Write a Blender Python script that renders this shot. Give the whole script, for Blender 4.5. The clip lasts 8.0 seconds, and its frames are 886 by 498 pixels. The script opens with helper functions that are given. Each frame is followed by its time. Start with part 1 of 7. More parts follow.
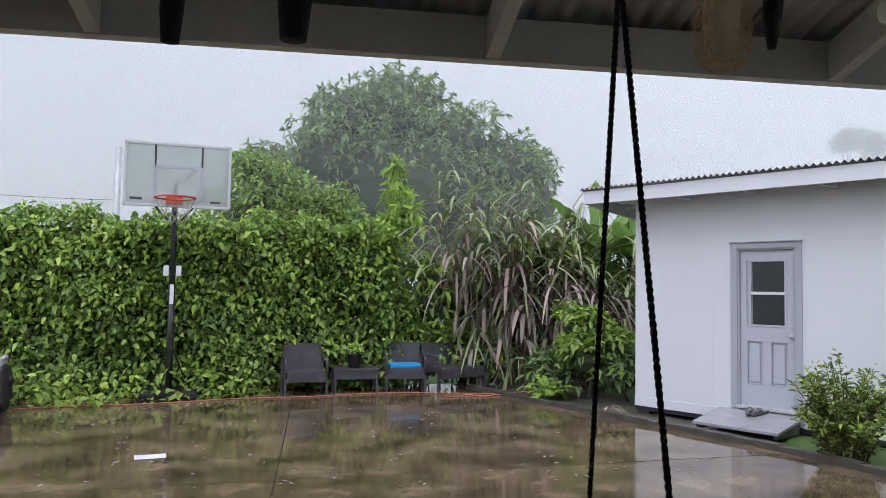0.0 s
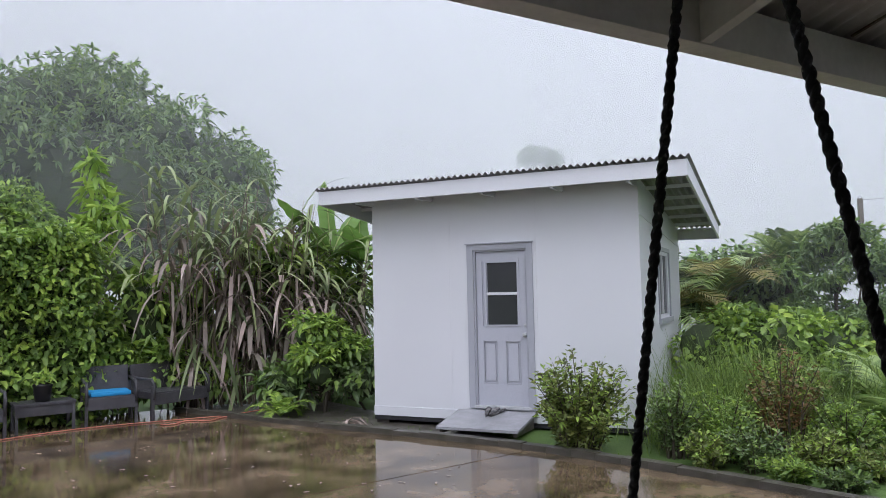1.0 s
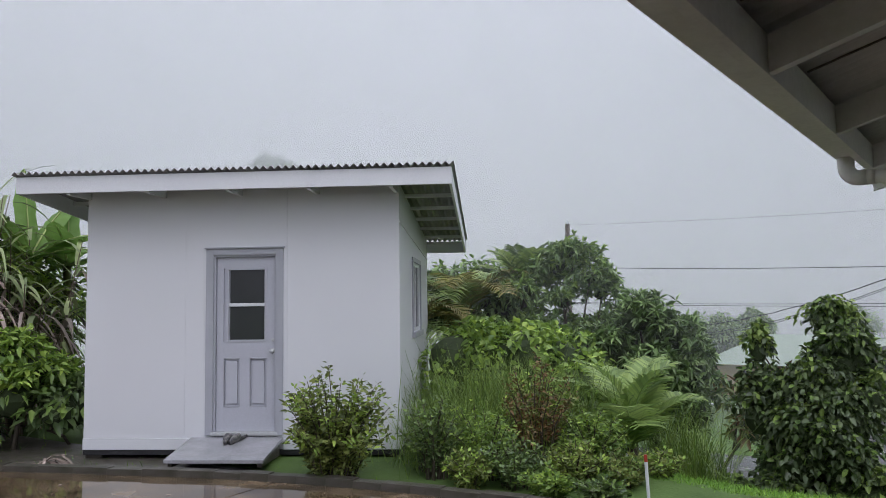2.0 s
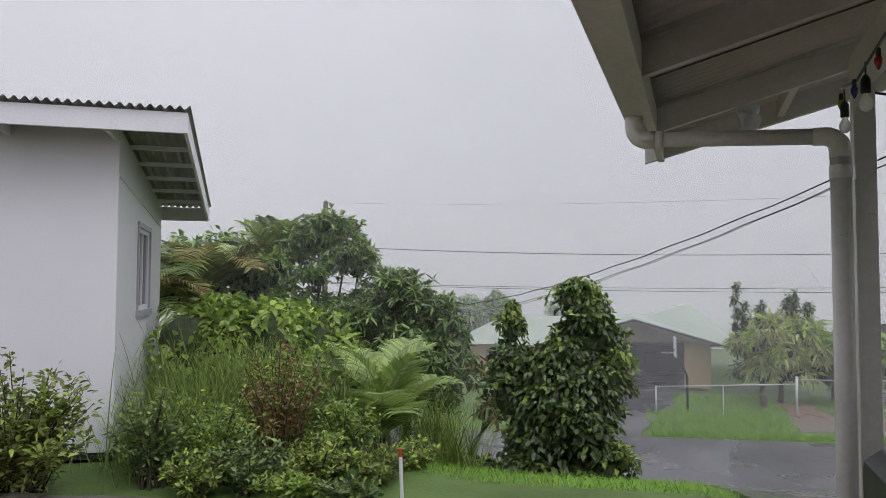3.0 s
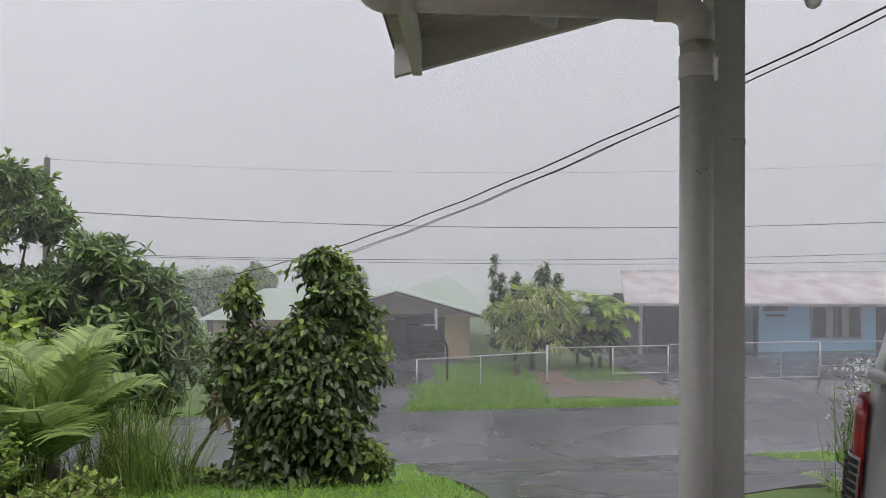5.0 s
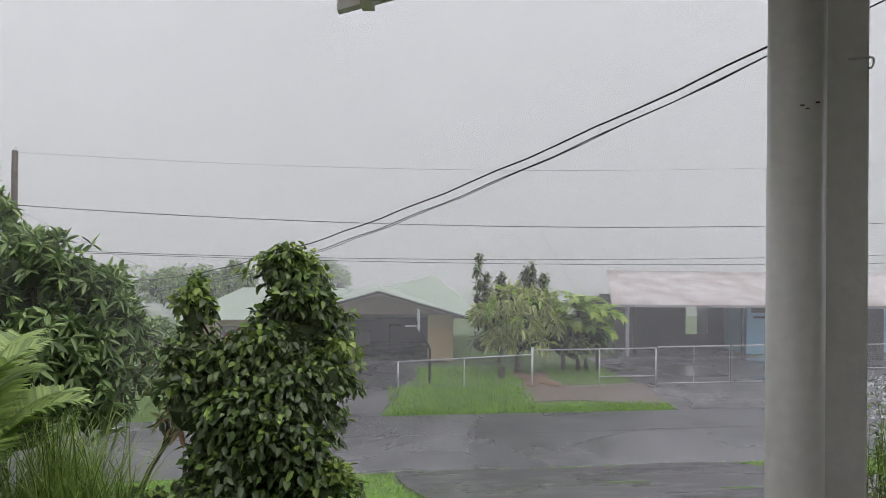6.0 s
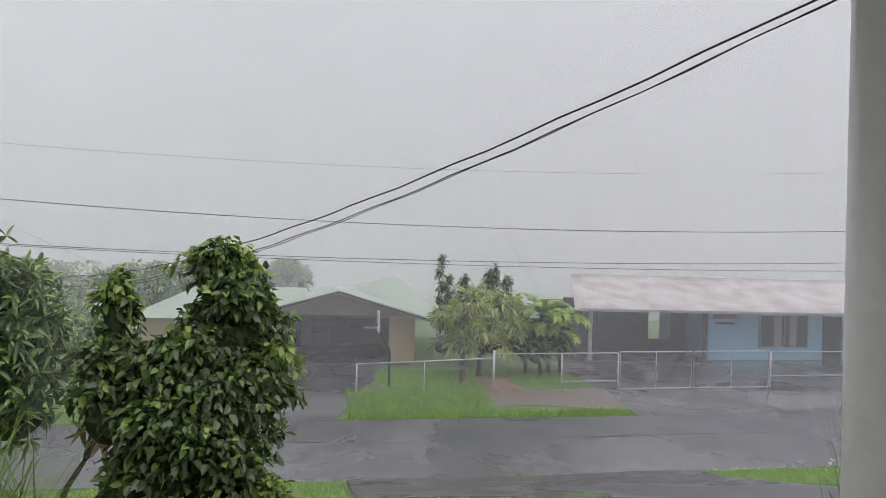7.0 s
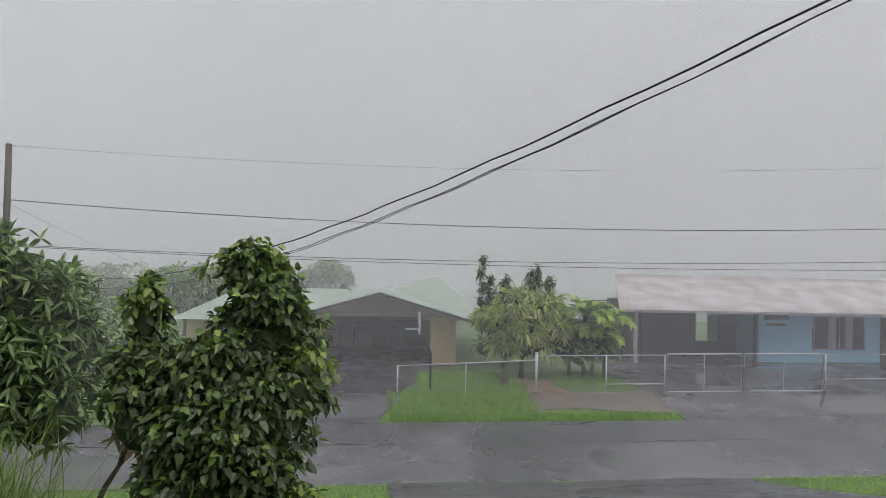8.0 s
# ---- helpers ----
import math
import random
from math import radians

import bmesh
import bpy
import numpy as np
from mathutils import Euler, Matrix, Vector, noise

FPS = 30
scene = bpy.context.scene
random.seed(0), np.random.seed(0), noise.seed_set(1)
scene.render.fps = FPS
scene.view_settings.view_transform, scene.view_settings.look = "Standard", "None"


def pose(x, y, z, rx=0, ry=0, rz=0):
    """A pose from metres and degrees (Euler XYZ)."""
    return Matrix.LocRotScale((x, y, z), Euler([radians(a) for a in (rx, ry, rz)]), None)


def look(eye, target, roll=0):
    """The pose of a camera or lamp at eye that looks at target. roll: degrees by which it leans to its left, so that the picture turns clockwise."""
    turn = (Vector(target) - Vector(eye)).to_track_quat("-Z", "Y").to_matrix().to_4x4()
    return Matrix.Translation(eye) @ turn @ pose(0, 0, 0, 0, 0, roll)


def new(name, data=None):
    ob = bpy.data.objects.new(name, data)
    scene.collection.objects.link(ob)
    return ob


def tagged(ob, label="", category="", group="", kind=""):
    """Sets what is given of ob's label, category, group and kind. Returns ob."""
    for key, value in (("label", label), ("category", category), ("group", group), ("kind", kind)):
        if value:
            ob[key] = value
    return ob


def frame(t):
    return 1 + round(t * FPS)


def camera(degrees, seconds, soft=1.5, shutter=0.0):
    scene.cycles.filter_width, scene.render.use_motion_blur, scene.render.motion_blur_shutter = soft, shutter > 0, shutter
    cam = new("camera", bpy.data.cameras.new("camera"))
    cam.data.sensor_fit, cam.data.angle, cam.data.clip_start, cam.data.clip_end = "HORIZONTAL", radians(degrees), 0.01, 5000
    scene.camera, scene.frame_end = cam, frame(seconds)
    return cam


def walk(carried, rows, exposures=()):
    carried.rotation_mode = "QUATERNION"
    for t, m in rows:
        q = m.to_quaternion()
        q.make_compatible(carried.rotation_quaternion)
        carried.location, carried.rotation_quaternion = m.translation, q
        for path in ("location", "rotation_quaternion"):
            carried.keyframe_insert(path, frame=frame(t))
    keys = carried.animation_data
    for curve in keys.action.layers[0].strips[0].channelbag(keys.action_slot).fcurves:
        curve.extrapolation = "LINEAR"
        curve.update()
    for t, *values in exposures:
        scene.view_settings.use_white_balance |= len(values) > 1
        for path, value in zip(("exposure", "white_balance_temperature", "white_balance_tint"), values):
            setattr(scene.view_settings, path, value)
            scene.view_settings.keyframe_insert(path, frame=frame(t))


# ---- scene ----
cam = camera(62.1, 8.0, soft=0.75)
PATH = [
    (0, (0.0, 0.0, 1.749), (0.521, 1.928, 1.857), 0.9),
    (0.4, (-0.02, 0.351, 1.773), (0.724, 2.203, 1.897), -0.5),
    (0.5, (-0.023, 0.435, 1.775), (0.804, 2.252, 1.901), -0.7),
    (1, (0.021, 0.837, 1.758), (1.234, 2.422, 1.882), -1.2),
    (1.5, (0.164, 1.192, 1.733), (1.639, 2.535, 1.874), -0.9),
    (2, (0.378, 1.597, 1.724), (2.076, 2.642, 1.875), -0.8),
    (2.2, (0.539, 1.699, 1.726), (2.307, 2.623, 1.867), -0.7),
    (3.3, (1.504, 1.935, 1.666), (3.481, 2.221, 1.745), 0.9),
    (3.5, (1.664, 1.933, 1.668), (3.653, 2.127, 1.737), 1.4),
    (4, (2.084, 1.885, 1.671), (4.083, 1.927, 1.714), 1.3),
    (4.5, (2.523, 1.832, 1.668), (4.521, 1.743, 1.693), 1.0),
    (4.7, (2.687, 1.808, 1.672), (4.682, 1.672, 1.693), 0.8),
    (5.8, (3.576, 1.632, 1.656), (5.566, 1.426, 1.678), 0.2),
    (6, (3.728, 1.603, 1.658), (5.717, 1.389, 1.678), 0.7),
    (6.5, (4.032, 1.506, 1.657), (6.016, 1.257, 1.685), 1.2),
    (7, (4.287, 1.395, 1.645), (6.264, 1.09, 1.67), 1.7),
    (7.5, (4.451, 1.34, 1.646), (6.423, 1.007, 1.664), 1.7),
    (8, (4.557, 1.304, 1.645), (6.548, 1.113, 1.669), 1.4),
]
walk(cam, [(t, look(eye, target, roll)) for t, eye, target, roll in PATH], exposures=((0.0, 0.14, 5850, 16), (1.0, 0.04, 5880, 16), (2.1, -0.27, 6000, 16), (3.4, -0.13, 6350, 20), (4.7, -0.13, 6350, 20), (6.0, -0.14, 6400, 17), (7.2, -0.14, 6400, 17), (8.0, -0.36, 6400, 16)))

# ---------- world, sun, exposure ----------
world = bpy.data.worlds.new("overcast_sky")
scene.world = world
world.use_nodes = True
wn, wl = world.node_tree.nodes, world.node_tree.links
wn.clear()
w_out = wn.new("ShaderNodeOutputWorld")
w_bg = wn.new("ShaderNodeBackground")
w_sky = wn.new("ShaderNodeTexSky")
w_sky.sky_type = "NISHITA"
w_sky.sun_disc = False
w_sky.sun_elevation = radians(55)
w_sky.sun_rotation = radians(200)
w_sky.dust_density = 6.0
w_dim = wn.new("ShaderNodeMix")
w_dim.data_type = "RGBA"
w_dim.inputs[0].default_value = 0.10
w_co = wn.new("ShaderNodeTexCoord")
w_sep = wn.new("ShaderNodeSeparateXYZ")
w_ramp = wn.new("ShaderNodeValToRGB")
for pos, col in ((0.0, (6.3, 6.3, 6.5, 1)), (0.42, (8.0, 8.0, 8.35, 1)), (1.0, (22.0, 22.2, 23.0, 1))):
    el = w_ramp.color_ramp.elements[0] if pos == 0.0 else (w_ramp.color_ramp.elements[1] if pos == 1.0 else w_ramp.color_ramp.elements.new(pos))
    el.position, el.color = pos, col
w_cloud = wn.new("ShaderNodeTexNoise")
w_cloud.inputs["Scale"].default_value = 1.3
w_cloud.inputs["Detail"].default_value = 3.0
w_lift = wn.new("ShaderNodeMapRange")
w_lift.inputs["To Min"].default_value, w_lift.inputs["To Max"].default_value = 0.96, 1.04
w_mul = wn.new("ShaderNodeVectorMath")
w_mul.operation = "SCALE"
wl.new(w_co.outputs["Generated"], w_sep.inputs[0])
wl.new(w_sep.outputs["Z"], w_ramp.inputs[0])
wl.new(w_co.outputs["Generated"], w_cloud.inputs["Vector"])
wl.new(w_cloud.outputs["Fac"], w_lift.inputs["Value"])
wl.new(w_ramp.outputs[0], w_mul.inputs[0])
wl.new(w_lift.outputs[0], w_mul.inputs["Scale"])
wl.new(w_mul.outputs[0], w_dim.inputs[6])
wl.new(w_sky.outputs[0], w_dim.inputs[7])
wl.new(w_dim.outputs[2], w_bg.inputs["Color"])
w_bg.inputs["Strength"].default_value = 0.1
wl.new(w_bg.outputs[0], w_out.inputs[0])

sun = new("sun", bpy.data.lights.new("sun", "SUN"))
sun.data.energy, sun.data.angle, sun.data.color = 0.6, radians(40), (1.0, 0.97, 0.93)
sun.matrix_world = look((0, 0, 30), (14, 15, 0))


# ---------- materials ----------
def mat(name, col, rough=0.6, col2=None, scale=3.0, fine=40.0, bump=0.15, metal=0.0, spec=0.5, coat=0.0, spread=0.5, island=0.0, through_light=0.0, rand=0.0, detail=6.0):
    """Two scales of variation: broad stains towards col2, fine grain in the relief."""
    m = bpy.data.materials.new(name)
    m.use_nodes = True
    n, l = m.node_tree.nodes, m.node_tree.links
    p = n["Principled BSDF"]
    out = n["Material Output"]
    co = n.new("ShaderNodeTexCoord")
    a, b = n.new("ShaderNodeTexNoise"), n.new("ShaderNodeTexNoise")
    a.inputs["Scale"].default_value, a.inputs["Detail"].default_value = scale, detail
    b.inputs["Scale"].default_value, b.inputs["Detail"].default_value = fine, 4.0
    l.new(co.outputs["Object"], a.inputs["Vector"])
    l.new(co.outputs["Object"], b.inputs["Vector"])
    col2 = col2 or tuple(c * 0.8 for c in col)
    ramp = n.new("ShaderNodeValToRGB")
    e = ramp.color_ramp.elements
    e[0].position, e[0].color = 0.5 - spread / 2, (*col, 1)
    e[1].position, e[1].color = 0.5 + spread / 2, (*col2, 1)
    l.new(a.outputs["Fac"], ramp.inputs[0])
    hsv = n.new("ShaderNodeHueSaturation")
    l.new(ramp.outputs[0], hsv.inputs["Color"])
    grain = n.new("ShaderNodeMapRange")
    grain.inputs["To Min"].default_value, grain.inputs["To Max"].default_value = 0.88, 1.12
    l.new(b.outputs["Fac"], grain.inputs["Value"])
    last = grain.outputs[0]
    if island or rand:
        src = n.new("ShaderNodeNewGeometry").outputs["Random Per Island"] if island else n.new("ShaderNodeObjectInfo").outputs["Random"]
        mr = n.new("ShaderNodeMapRange")
        k = island or rand
        mr.inputs["To Min"].default_value, mr.inputs["To Max"].default_value = 1 - k, 1 + k
        l.new(src, mr.inputs["Value"])
        mm = n.new("ShaderNodeMath")
        mm.operation = "MULTIPLY"
        l.new(last, mm.inputs[0])
        l.new(mr.outputs[0], mm.inputs[1])
        last = mm.outputs[0]
        if island:
            hue = n.new("ShaderNodeMapRange")
            hue.inputs["To Min"].default_value, hue.inputs["To Max"].default_value = 0.515, 0.485
            l.new(src, hue.inputs["Value"])
            l.new(hue.outputs[0], hsv.inputs["Hue"])
    l.new(last, hsv.inputs["Value"])
    l.new(hsv.outputs[0], p.inputs["Base Color"])
    rr = n.new("ShaderNodeMapRange")
    rr.inputs["To Min"].default_value, rr.inputs["To Max"].default_value = max(0.02, rough - 0.12), min(1.0, rough + 0.12)
    l.new(a.outputs["Fac"], rr.inputs["Value"])
    l.new(rr.outputs[0], p.inputs["Roughness"])
    p.inputs["Metallic"].default_value = metal
    p.inputs["Specular IOR Level"].default_value = spec
    p.inputs["Coat Weight"].default_value = coat
    p.inputs["Coat Roughness"].default_value = 0.06
    if bump:
        bp = n.new("ShaderNodeBump")
        bp.inputs["Strength"].default_value = bump
        bp.inputs["Distance"].default_value = 0.01
        l.new(b.outputs["Fac"], bp.inputs["Height"])
        l.new(bp.outputs[0], p.inputs["Normal"])
    if through_light:
        tr = n.new("ShaderNodeBsdfTranslucent")
        mx = n.new("ShaderNodeMixShader")
        mx.inputs[0].default_value = through_light
        l.new(hsv.outputs[0], tr.inputs["Color"])
        l.new(p.outputs[0], mx.inputs[1])
        l.new(tr.outputs[0], mx.inputs[2])
        l.new(mx.outputs[0], out.inputs["Surface"])
    return m


def wet_mat(name, dry, dark, pool_scale, rough_lo, rough_hi, ripple=0.05, moss=None, lo=0.40, hi=0.62, stain=4.2):
    """Rain-soaked paving: puddles mirror, the rest is dull and damp."""
    m = bpy.data.materials.new(name)
    m.use_nodes = True
    n, l = m.node_tree.nodes, m.node_tree.links
    p = n["Principled BSDF"]
    co = n.new("ShaderNodeTexCoord")
    a, b, c = (n.new("ShaderNodeTexNoise") for _ in range(3))
    a.inputs["Scale"].default_value, a.inputs["Detail"].default_value, a.inputs["Distortion"].default_value = pool_scale, 8.0, 0.6
    b.inputs["Scale"].default_value, b.inputs["Detail"].default_value, b.inputs["Roughness"].default_value = stain, 10.0, 0.62
    c.inputs["Scale"].default_value, c.inputs["Detail"].default_value = 60.0, 5.0
    for q in (a, b, c):
        l.new(co.outputs["Object"], q.inputs["Vector"])
    ramp = n.new("ShaderNodeValToRGB")
    ramp.color_ramp.elements[0].position, ramp.color_ramp.elements[0].color = 0.38, (*dark, 1)
    ramp.color_ramp.elements[1].position, ramp.color_ramp.elements[1].color = 0.64, (*dry, 1)
    if moss:
        x = ramp.color_ramp.elements.new(0.50)
        x.color = (*moss, 1)
    l.new(b.outputs["Fac"], ramp.inputs[0])
    hsv = n.new("ShaderNodeHueSaturation")
    g = n.new("ShaderNodeMapRange")
    g.inputs["To Min"].default_value, g.inputs["To Max"].default_value = 0.7, 1.3
    l.new(c.outputs["Fac"], g.inputs["Value"])
    l.new(g.outputs[0], hsv.inputs["Value"])
    l.new(ramp.outputs[0], hsv.inputs["Color"])
    l.new(hsv.outputs[0], p.inputs["Base Color"])
    r = n.new("ShaderNodeMapRange")
    r.inputs["From Min"].default_value, r.inputs["From Max"].default_value = lo, hi
    r.inputs["To Min"].default_value, r.inputs["To Max"].default_value = rough_lo, rough_hi
    l.new(a.outputs["Fac"], r.inputs["Value"])
    l.new(r.outputs[0], p.inputs["Roughness"])
    bp = n.new("ShaderNodeBump")
    bp.inputs["Distance"].default_value = 0.004
    bs = n.new("ShaderNodeMapRange")
    bs.inputs["From Min"].default_value, bs.inputs["From Max"].default_value = lo, hi
    bs.inputs["To Min"].default_value, bs.inputs["To Max"].default_value = ripple * 0.2, ripple
    l.new(a.outputs["Fac"], bs.inputs["Value"])
    l.new(bs.outputs[0], bp.inputs["Strength"])
    l.new(c.outputs["Fac"], bp.inputs["Height"])
    l.new(bp.outputs[0], p.inputs["Normal"])
    p.inputs["Specular IOR Level"].default_value = 0.6
    return m


def glass_mat(name, tint=(0.9, 0.95, 0.95), rough=0.02):
    m = bpy.data.materials.new(name)
    m.use_nodes = True
    n, l = m.node_tree.nodes, m.node_tree.links
    out = n["Material Output"]
    n.remove(n["Principled BSDF"])
    gl, tr, mx, fr = n.new("ShaderNodeBsdfGlossy"), n.new("ShaderNodeBsdfTransparent"), n.new("ShaderNodeMixShader"), n.new("ShaderNodeFresnel")
    gl.inputs["Roughness"].default_value = rough
    tr.inputs["Color"].default_value = (*tint, 1)
    fr.inputs["IOR"].default_value = 1.5
    l.new(fr.outputs[0], mx.inputs[0])
    l.new(tr.outputs[0], mx.inputs[1])
    l.new(gl.outputs[0], mx.inputs[2])
    l.new(mx.outputs[0], out.inputs["Surface"])
    return m


def milky_mat(name, col, share):
    """Clear plastic or glass with a share of milky haze in it."""
    m = glass_mat(name, (0.90, 0.92, 0.92), 0.12)
    n, l = m.node_tree.nodes, m.node_tree.links
    out = n["Material Output"]
    milk, thru, add, mix = (n.new("ShaderNode" + k) for k in ("BsdfDiffuse", "BsdfTranslucent", "AddShader", "MixShader"))
    milk.inputs["Color"].default_value = (*(c * 0.6 for c in col), 1)
    thru.inputs["Color"].default_value = (*(c * 0.6 for c in col), 1)
    mix.inputs[0].default_value = share
    l.new(out.inputs["Surface"].links[0].from_socket, mix.inputs[1])
    l.new(milk.outputs[0], add.inputs[0])
    l.new(thru.outputs[0], add.inputs[1])
    l.new(add.outputs[0], mix.inputs[2])
    l.new(mix.outputs[0], out.inputs["Surface"])
    return m


def haze_mat(name, thick):
    """A sheet standing in for haze: mostly clear, the rest scatters the sky's light."""
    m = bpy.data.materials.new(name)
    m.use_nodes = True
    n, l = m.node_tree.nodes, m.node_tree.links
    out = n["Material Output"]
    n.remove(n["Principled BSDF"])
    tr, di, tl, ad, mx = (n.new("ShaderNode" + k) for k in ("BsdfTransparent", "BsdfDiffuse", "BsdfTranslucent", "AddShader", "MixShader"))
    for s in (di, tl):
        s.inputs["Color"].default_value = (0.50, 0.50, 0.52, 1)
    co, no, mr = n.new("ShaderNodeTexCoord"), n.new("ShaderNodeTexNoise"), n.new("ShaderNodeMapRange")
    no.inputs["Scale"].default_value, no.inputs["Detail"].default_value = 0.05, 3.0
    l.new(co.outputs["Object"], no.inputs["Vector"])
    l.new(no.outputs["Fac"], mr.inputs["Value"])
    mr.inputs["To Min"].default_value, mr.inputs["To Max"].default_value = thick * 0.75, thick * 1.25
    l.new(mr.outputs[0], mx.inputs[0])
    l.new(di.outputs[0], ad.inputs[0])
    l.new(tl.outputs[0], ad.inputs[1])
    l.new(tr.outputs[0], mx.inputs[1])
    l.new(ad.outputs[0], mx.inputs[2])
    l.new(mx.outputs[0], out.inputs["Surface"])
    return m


M_WHITE = mat("white_paint", (0.74, 0.75, 0.775), 0.45, (0.69, 0.70, 0.725), 0.7, 90, 0.06)
M_TRIM = mat("grey_trim_paint", (0.42, 0.43, 0.47), 0.4, (0.38, 0.39, 0.43), 2, 80, 0.05)
M_DOOR = mat("grey_door_paint", (0.50, 0.51, 0.56), 0.35, (0.46, 0.47, 0.52), 1.5, 70, 0.04)
M_CARPORT = mat("aged_white_paint", (0.80, 0.79, 0.77), 0.5, (0.68, 0.665, 0.63), 2.2, 35, 0.2)
M_CEIL = mat("grey_ceiling_paint", (0.78, 0.77, 0.75), 0.5, (0.66, 0.65, 0.62), 1.2, 30, 0.15)
M_RUSTY = mat("dark_metal_edge", (0.10, 0.09, 0.085), 0.5, (0.16, 0.11, 0.08), 6, 60, 0.3)
M_ROOFMETAL = mat("grey_corrugated_metal", (0.34, 0.34, 0.35), 0.4, (0.27, 0.265, 0.26), 3, 50, 0.2, metal=0.15)
M_PVC = mat("white_pvc", (0.80, 0.79, 0.77), 0.32, (0.68, 0.67, 0.63), 2.0, 45, 0.06)
M_CONC = wet_mat("wet_stained_concrete", (0.225, 0.165, 0.105), (0.05, 0.036, 0.021), 0.45, 0.03, 0.15, 0.10, (0.125, 0.09, 0.052), 0.35, 0.70, 1.6)
M_KERB = mat("mossy_kerb_concrete", (0.10, 0.09, 0.075), 0.45, (0.05, 0.045, 0.03), 5, 50, 0.6)
M_RAMP = wet_mat("wet_painted_plywood", (0.36, 0.36, 0.38), (0.30, 0.30, 0.31), 1.5, 0.06, 0.2, 0.15)
M_ASPHALT = wet_mat("wet_asphalt", (0.112, 0.112, 0.118), (0.075, 0.075, 0.081), 0.16, 0.18, 0.36, 0.5, stain=0.8)
M_DRIVE = wet_mat("wet_driveway_asphalt", (0.095, 0.093, 0.096), (0.062, 0.061, 0.064), 0.3, 0.16, 0.40, 0.6, stain=1.2)
M_GRASSGROUND = mat("grass_ground", (0.10, 0.175, 0.03), 0.8, (0.06, 0.11, 0.022), 1.6, 30, 0.8)
M_DARK = mat("dark_void_paint", (0.025, 0.025, 0.027), 0.6, (0.018, 0.018, 0.02), 2, 30, 0.1)
M_BLACKMETAL = mat("black_powder_coat", (0.015, 0.015, 0.018), 0.4, (0.022, 0.022, 0.024), 4, 60, 0.1)
M_GALV = mat("galvanised_steel", (0.58, 0.59, 0.60), 0.42, (0.48, 0.49, 0.50), 6, 60, 0.1, metal=0.25)


# ---------- building helpers ----------
def part(name, bm, material, parent=None, label="", smooth=False):
    """Links a bmesh or a mesh as one object under a thing."""
    if isinstance(bm, bmesh.types.BMesh):
        me = bpy.data.meshes.new(name)
        bmesh.ops.recalc_face_normals(bm, faces=bm.faces)
        bm.to_mesh(me)
        bm.free()
    else:
        me = bm
    if material and not me.materials:
        me.materials.append(material)
    if smooth:
        for f in me.polygons:
            f.use_smooth = True
    ob = new(name, me)
    if parent:
        ob.parent = parent
    if label:
        ob["label"] = label
    return ob


def thing(name, m, label, category, group="", kind=""):
    ob = new(name)
    ob.empty_display_size = 0.1
    ob.matrix_world = m
    return tagged(ob, label, category, group, kind)


def box(x0, y0, z0, x1, y1, z1, bevel=0.0, bm=None, m=None):
    bm = bm or bmesh.new()
    r = bmesh.ops.create_cube(bm, size=1.0)
    t = Matrix.LocRotScale(((x0 + x1) / 2, (y0 + y1) / 2, (z0 + z1) / 2), None, (abs(x1 - x0), abs(y1 - y0), abs(z1 - z0)))
    bmesh.ops.transform(bm, matrix=t, verts=r["verts"])
    if bevel:
        es = list({e for v in r["verts"] for e in v.link_edges})
        bmesh.ops.bevel(bm, geom=es, offset=bevel, segments=2, profile=0.7, affect="EDGES")
    if m:
        bmesh.ops.transform(bm, matrix=m, verts=bm.verts)
    return bm


def tube(points, radius, sides=8, bm=None, closed=False, flat=1.0):
    """A round bar along points; radius may be a list."""
    bm = bm or bmesh.new()
    pts = [Vector(p) for p in points]
    rad = [float(r) for r in radius] if isinstance(radius, (list, tuple)) else [float(radius)] * len(pts)
    rings, side = [], None
    for i, p in enumerate(pts):
        if closed:
            d = pts[(i + 1) % len(pts)] - pts[i - 1]
        else:
            d = pts[min(i + 1, len(pts) - 1)] - pts[max(i - 1, 0)]
        d.normalize()
        if side is None:
            side = d.orthogonal().normalized()
        side = (side - d * side.dot(d)).normalized()
        up = d.cross(side)
        rings.append([bm.verts.new(p + rad[i] * (math.cos(k * 2 * math.pi / sides) * side + flat * math.sin(k * 2 * math.pi / sides) * up)) for k in range(sides)])
    for i in range(len(rings) if closed else len(rings) - 1):
        a, b = rings[i], rings[(i + 1) % len(rings)]
        for k in range(sides):
            bm.faces.new((a[k], a[(k + 1) % sides], b[(k + 1) % sides], b[k]))
    if not closed:
        bm.faces.new(rings[0][::-1])
        bm.faces.new(rings[-1])
    return bm


def spin(profile, sides=24, bm=None, m=None):
    """A turned shape: profile of (radius, z)."""
    bm = bm or bmesh.new()
    rings = []
    for r, z in profile:
        rings.append([bm.verts.new((r * math.cos(k * 2 * math.pi / sides), r * math.sin(k * 2 * math.pi / sides), z)) for k in range(sides)])
    for a, b in zip(rings, rings[1:]):
        for k in range(sides):
            bm.faces.new((a[k], a[(k + 1) % sides], b[(k + 1) % sides], b[k]))
    bm.faces.new(rings[0][::-1])
    bm.faces.new(rings[-1])
    if m:
        bmesh.ops.transform(bm, matrix=m, verts=[v for ring in rings for v in ring])
    return bm


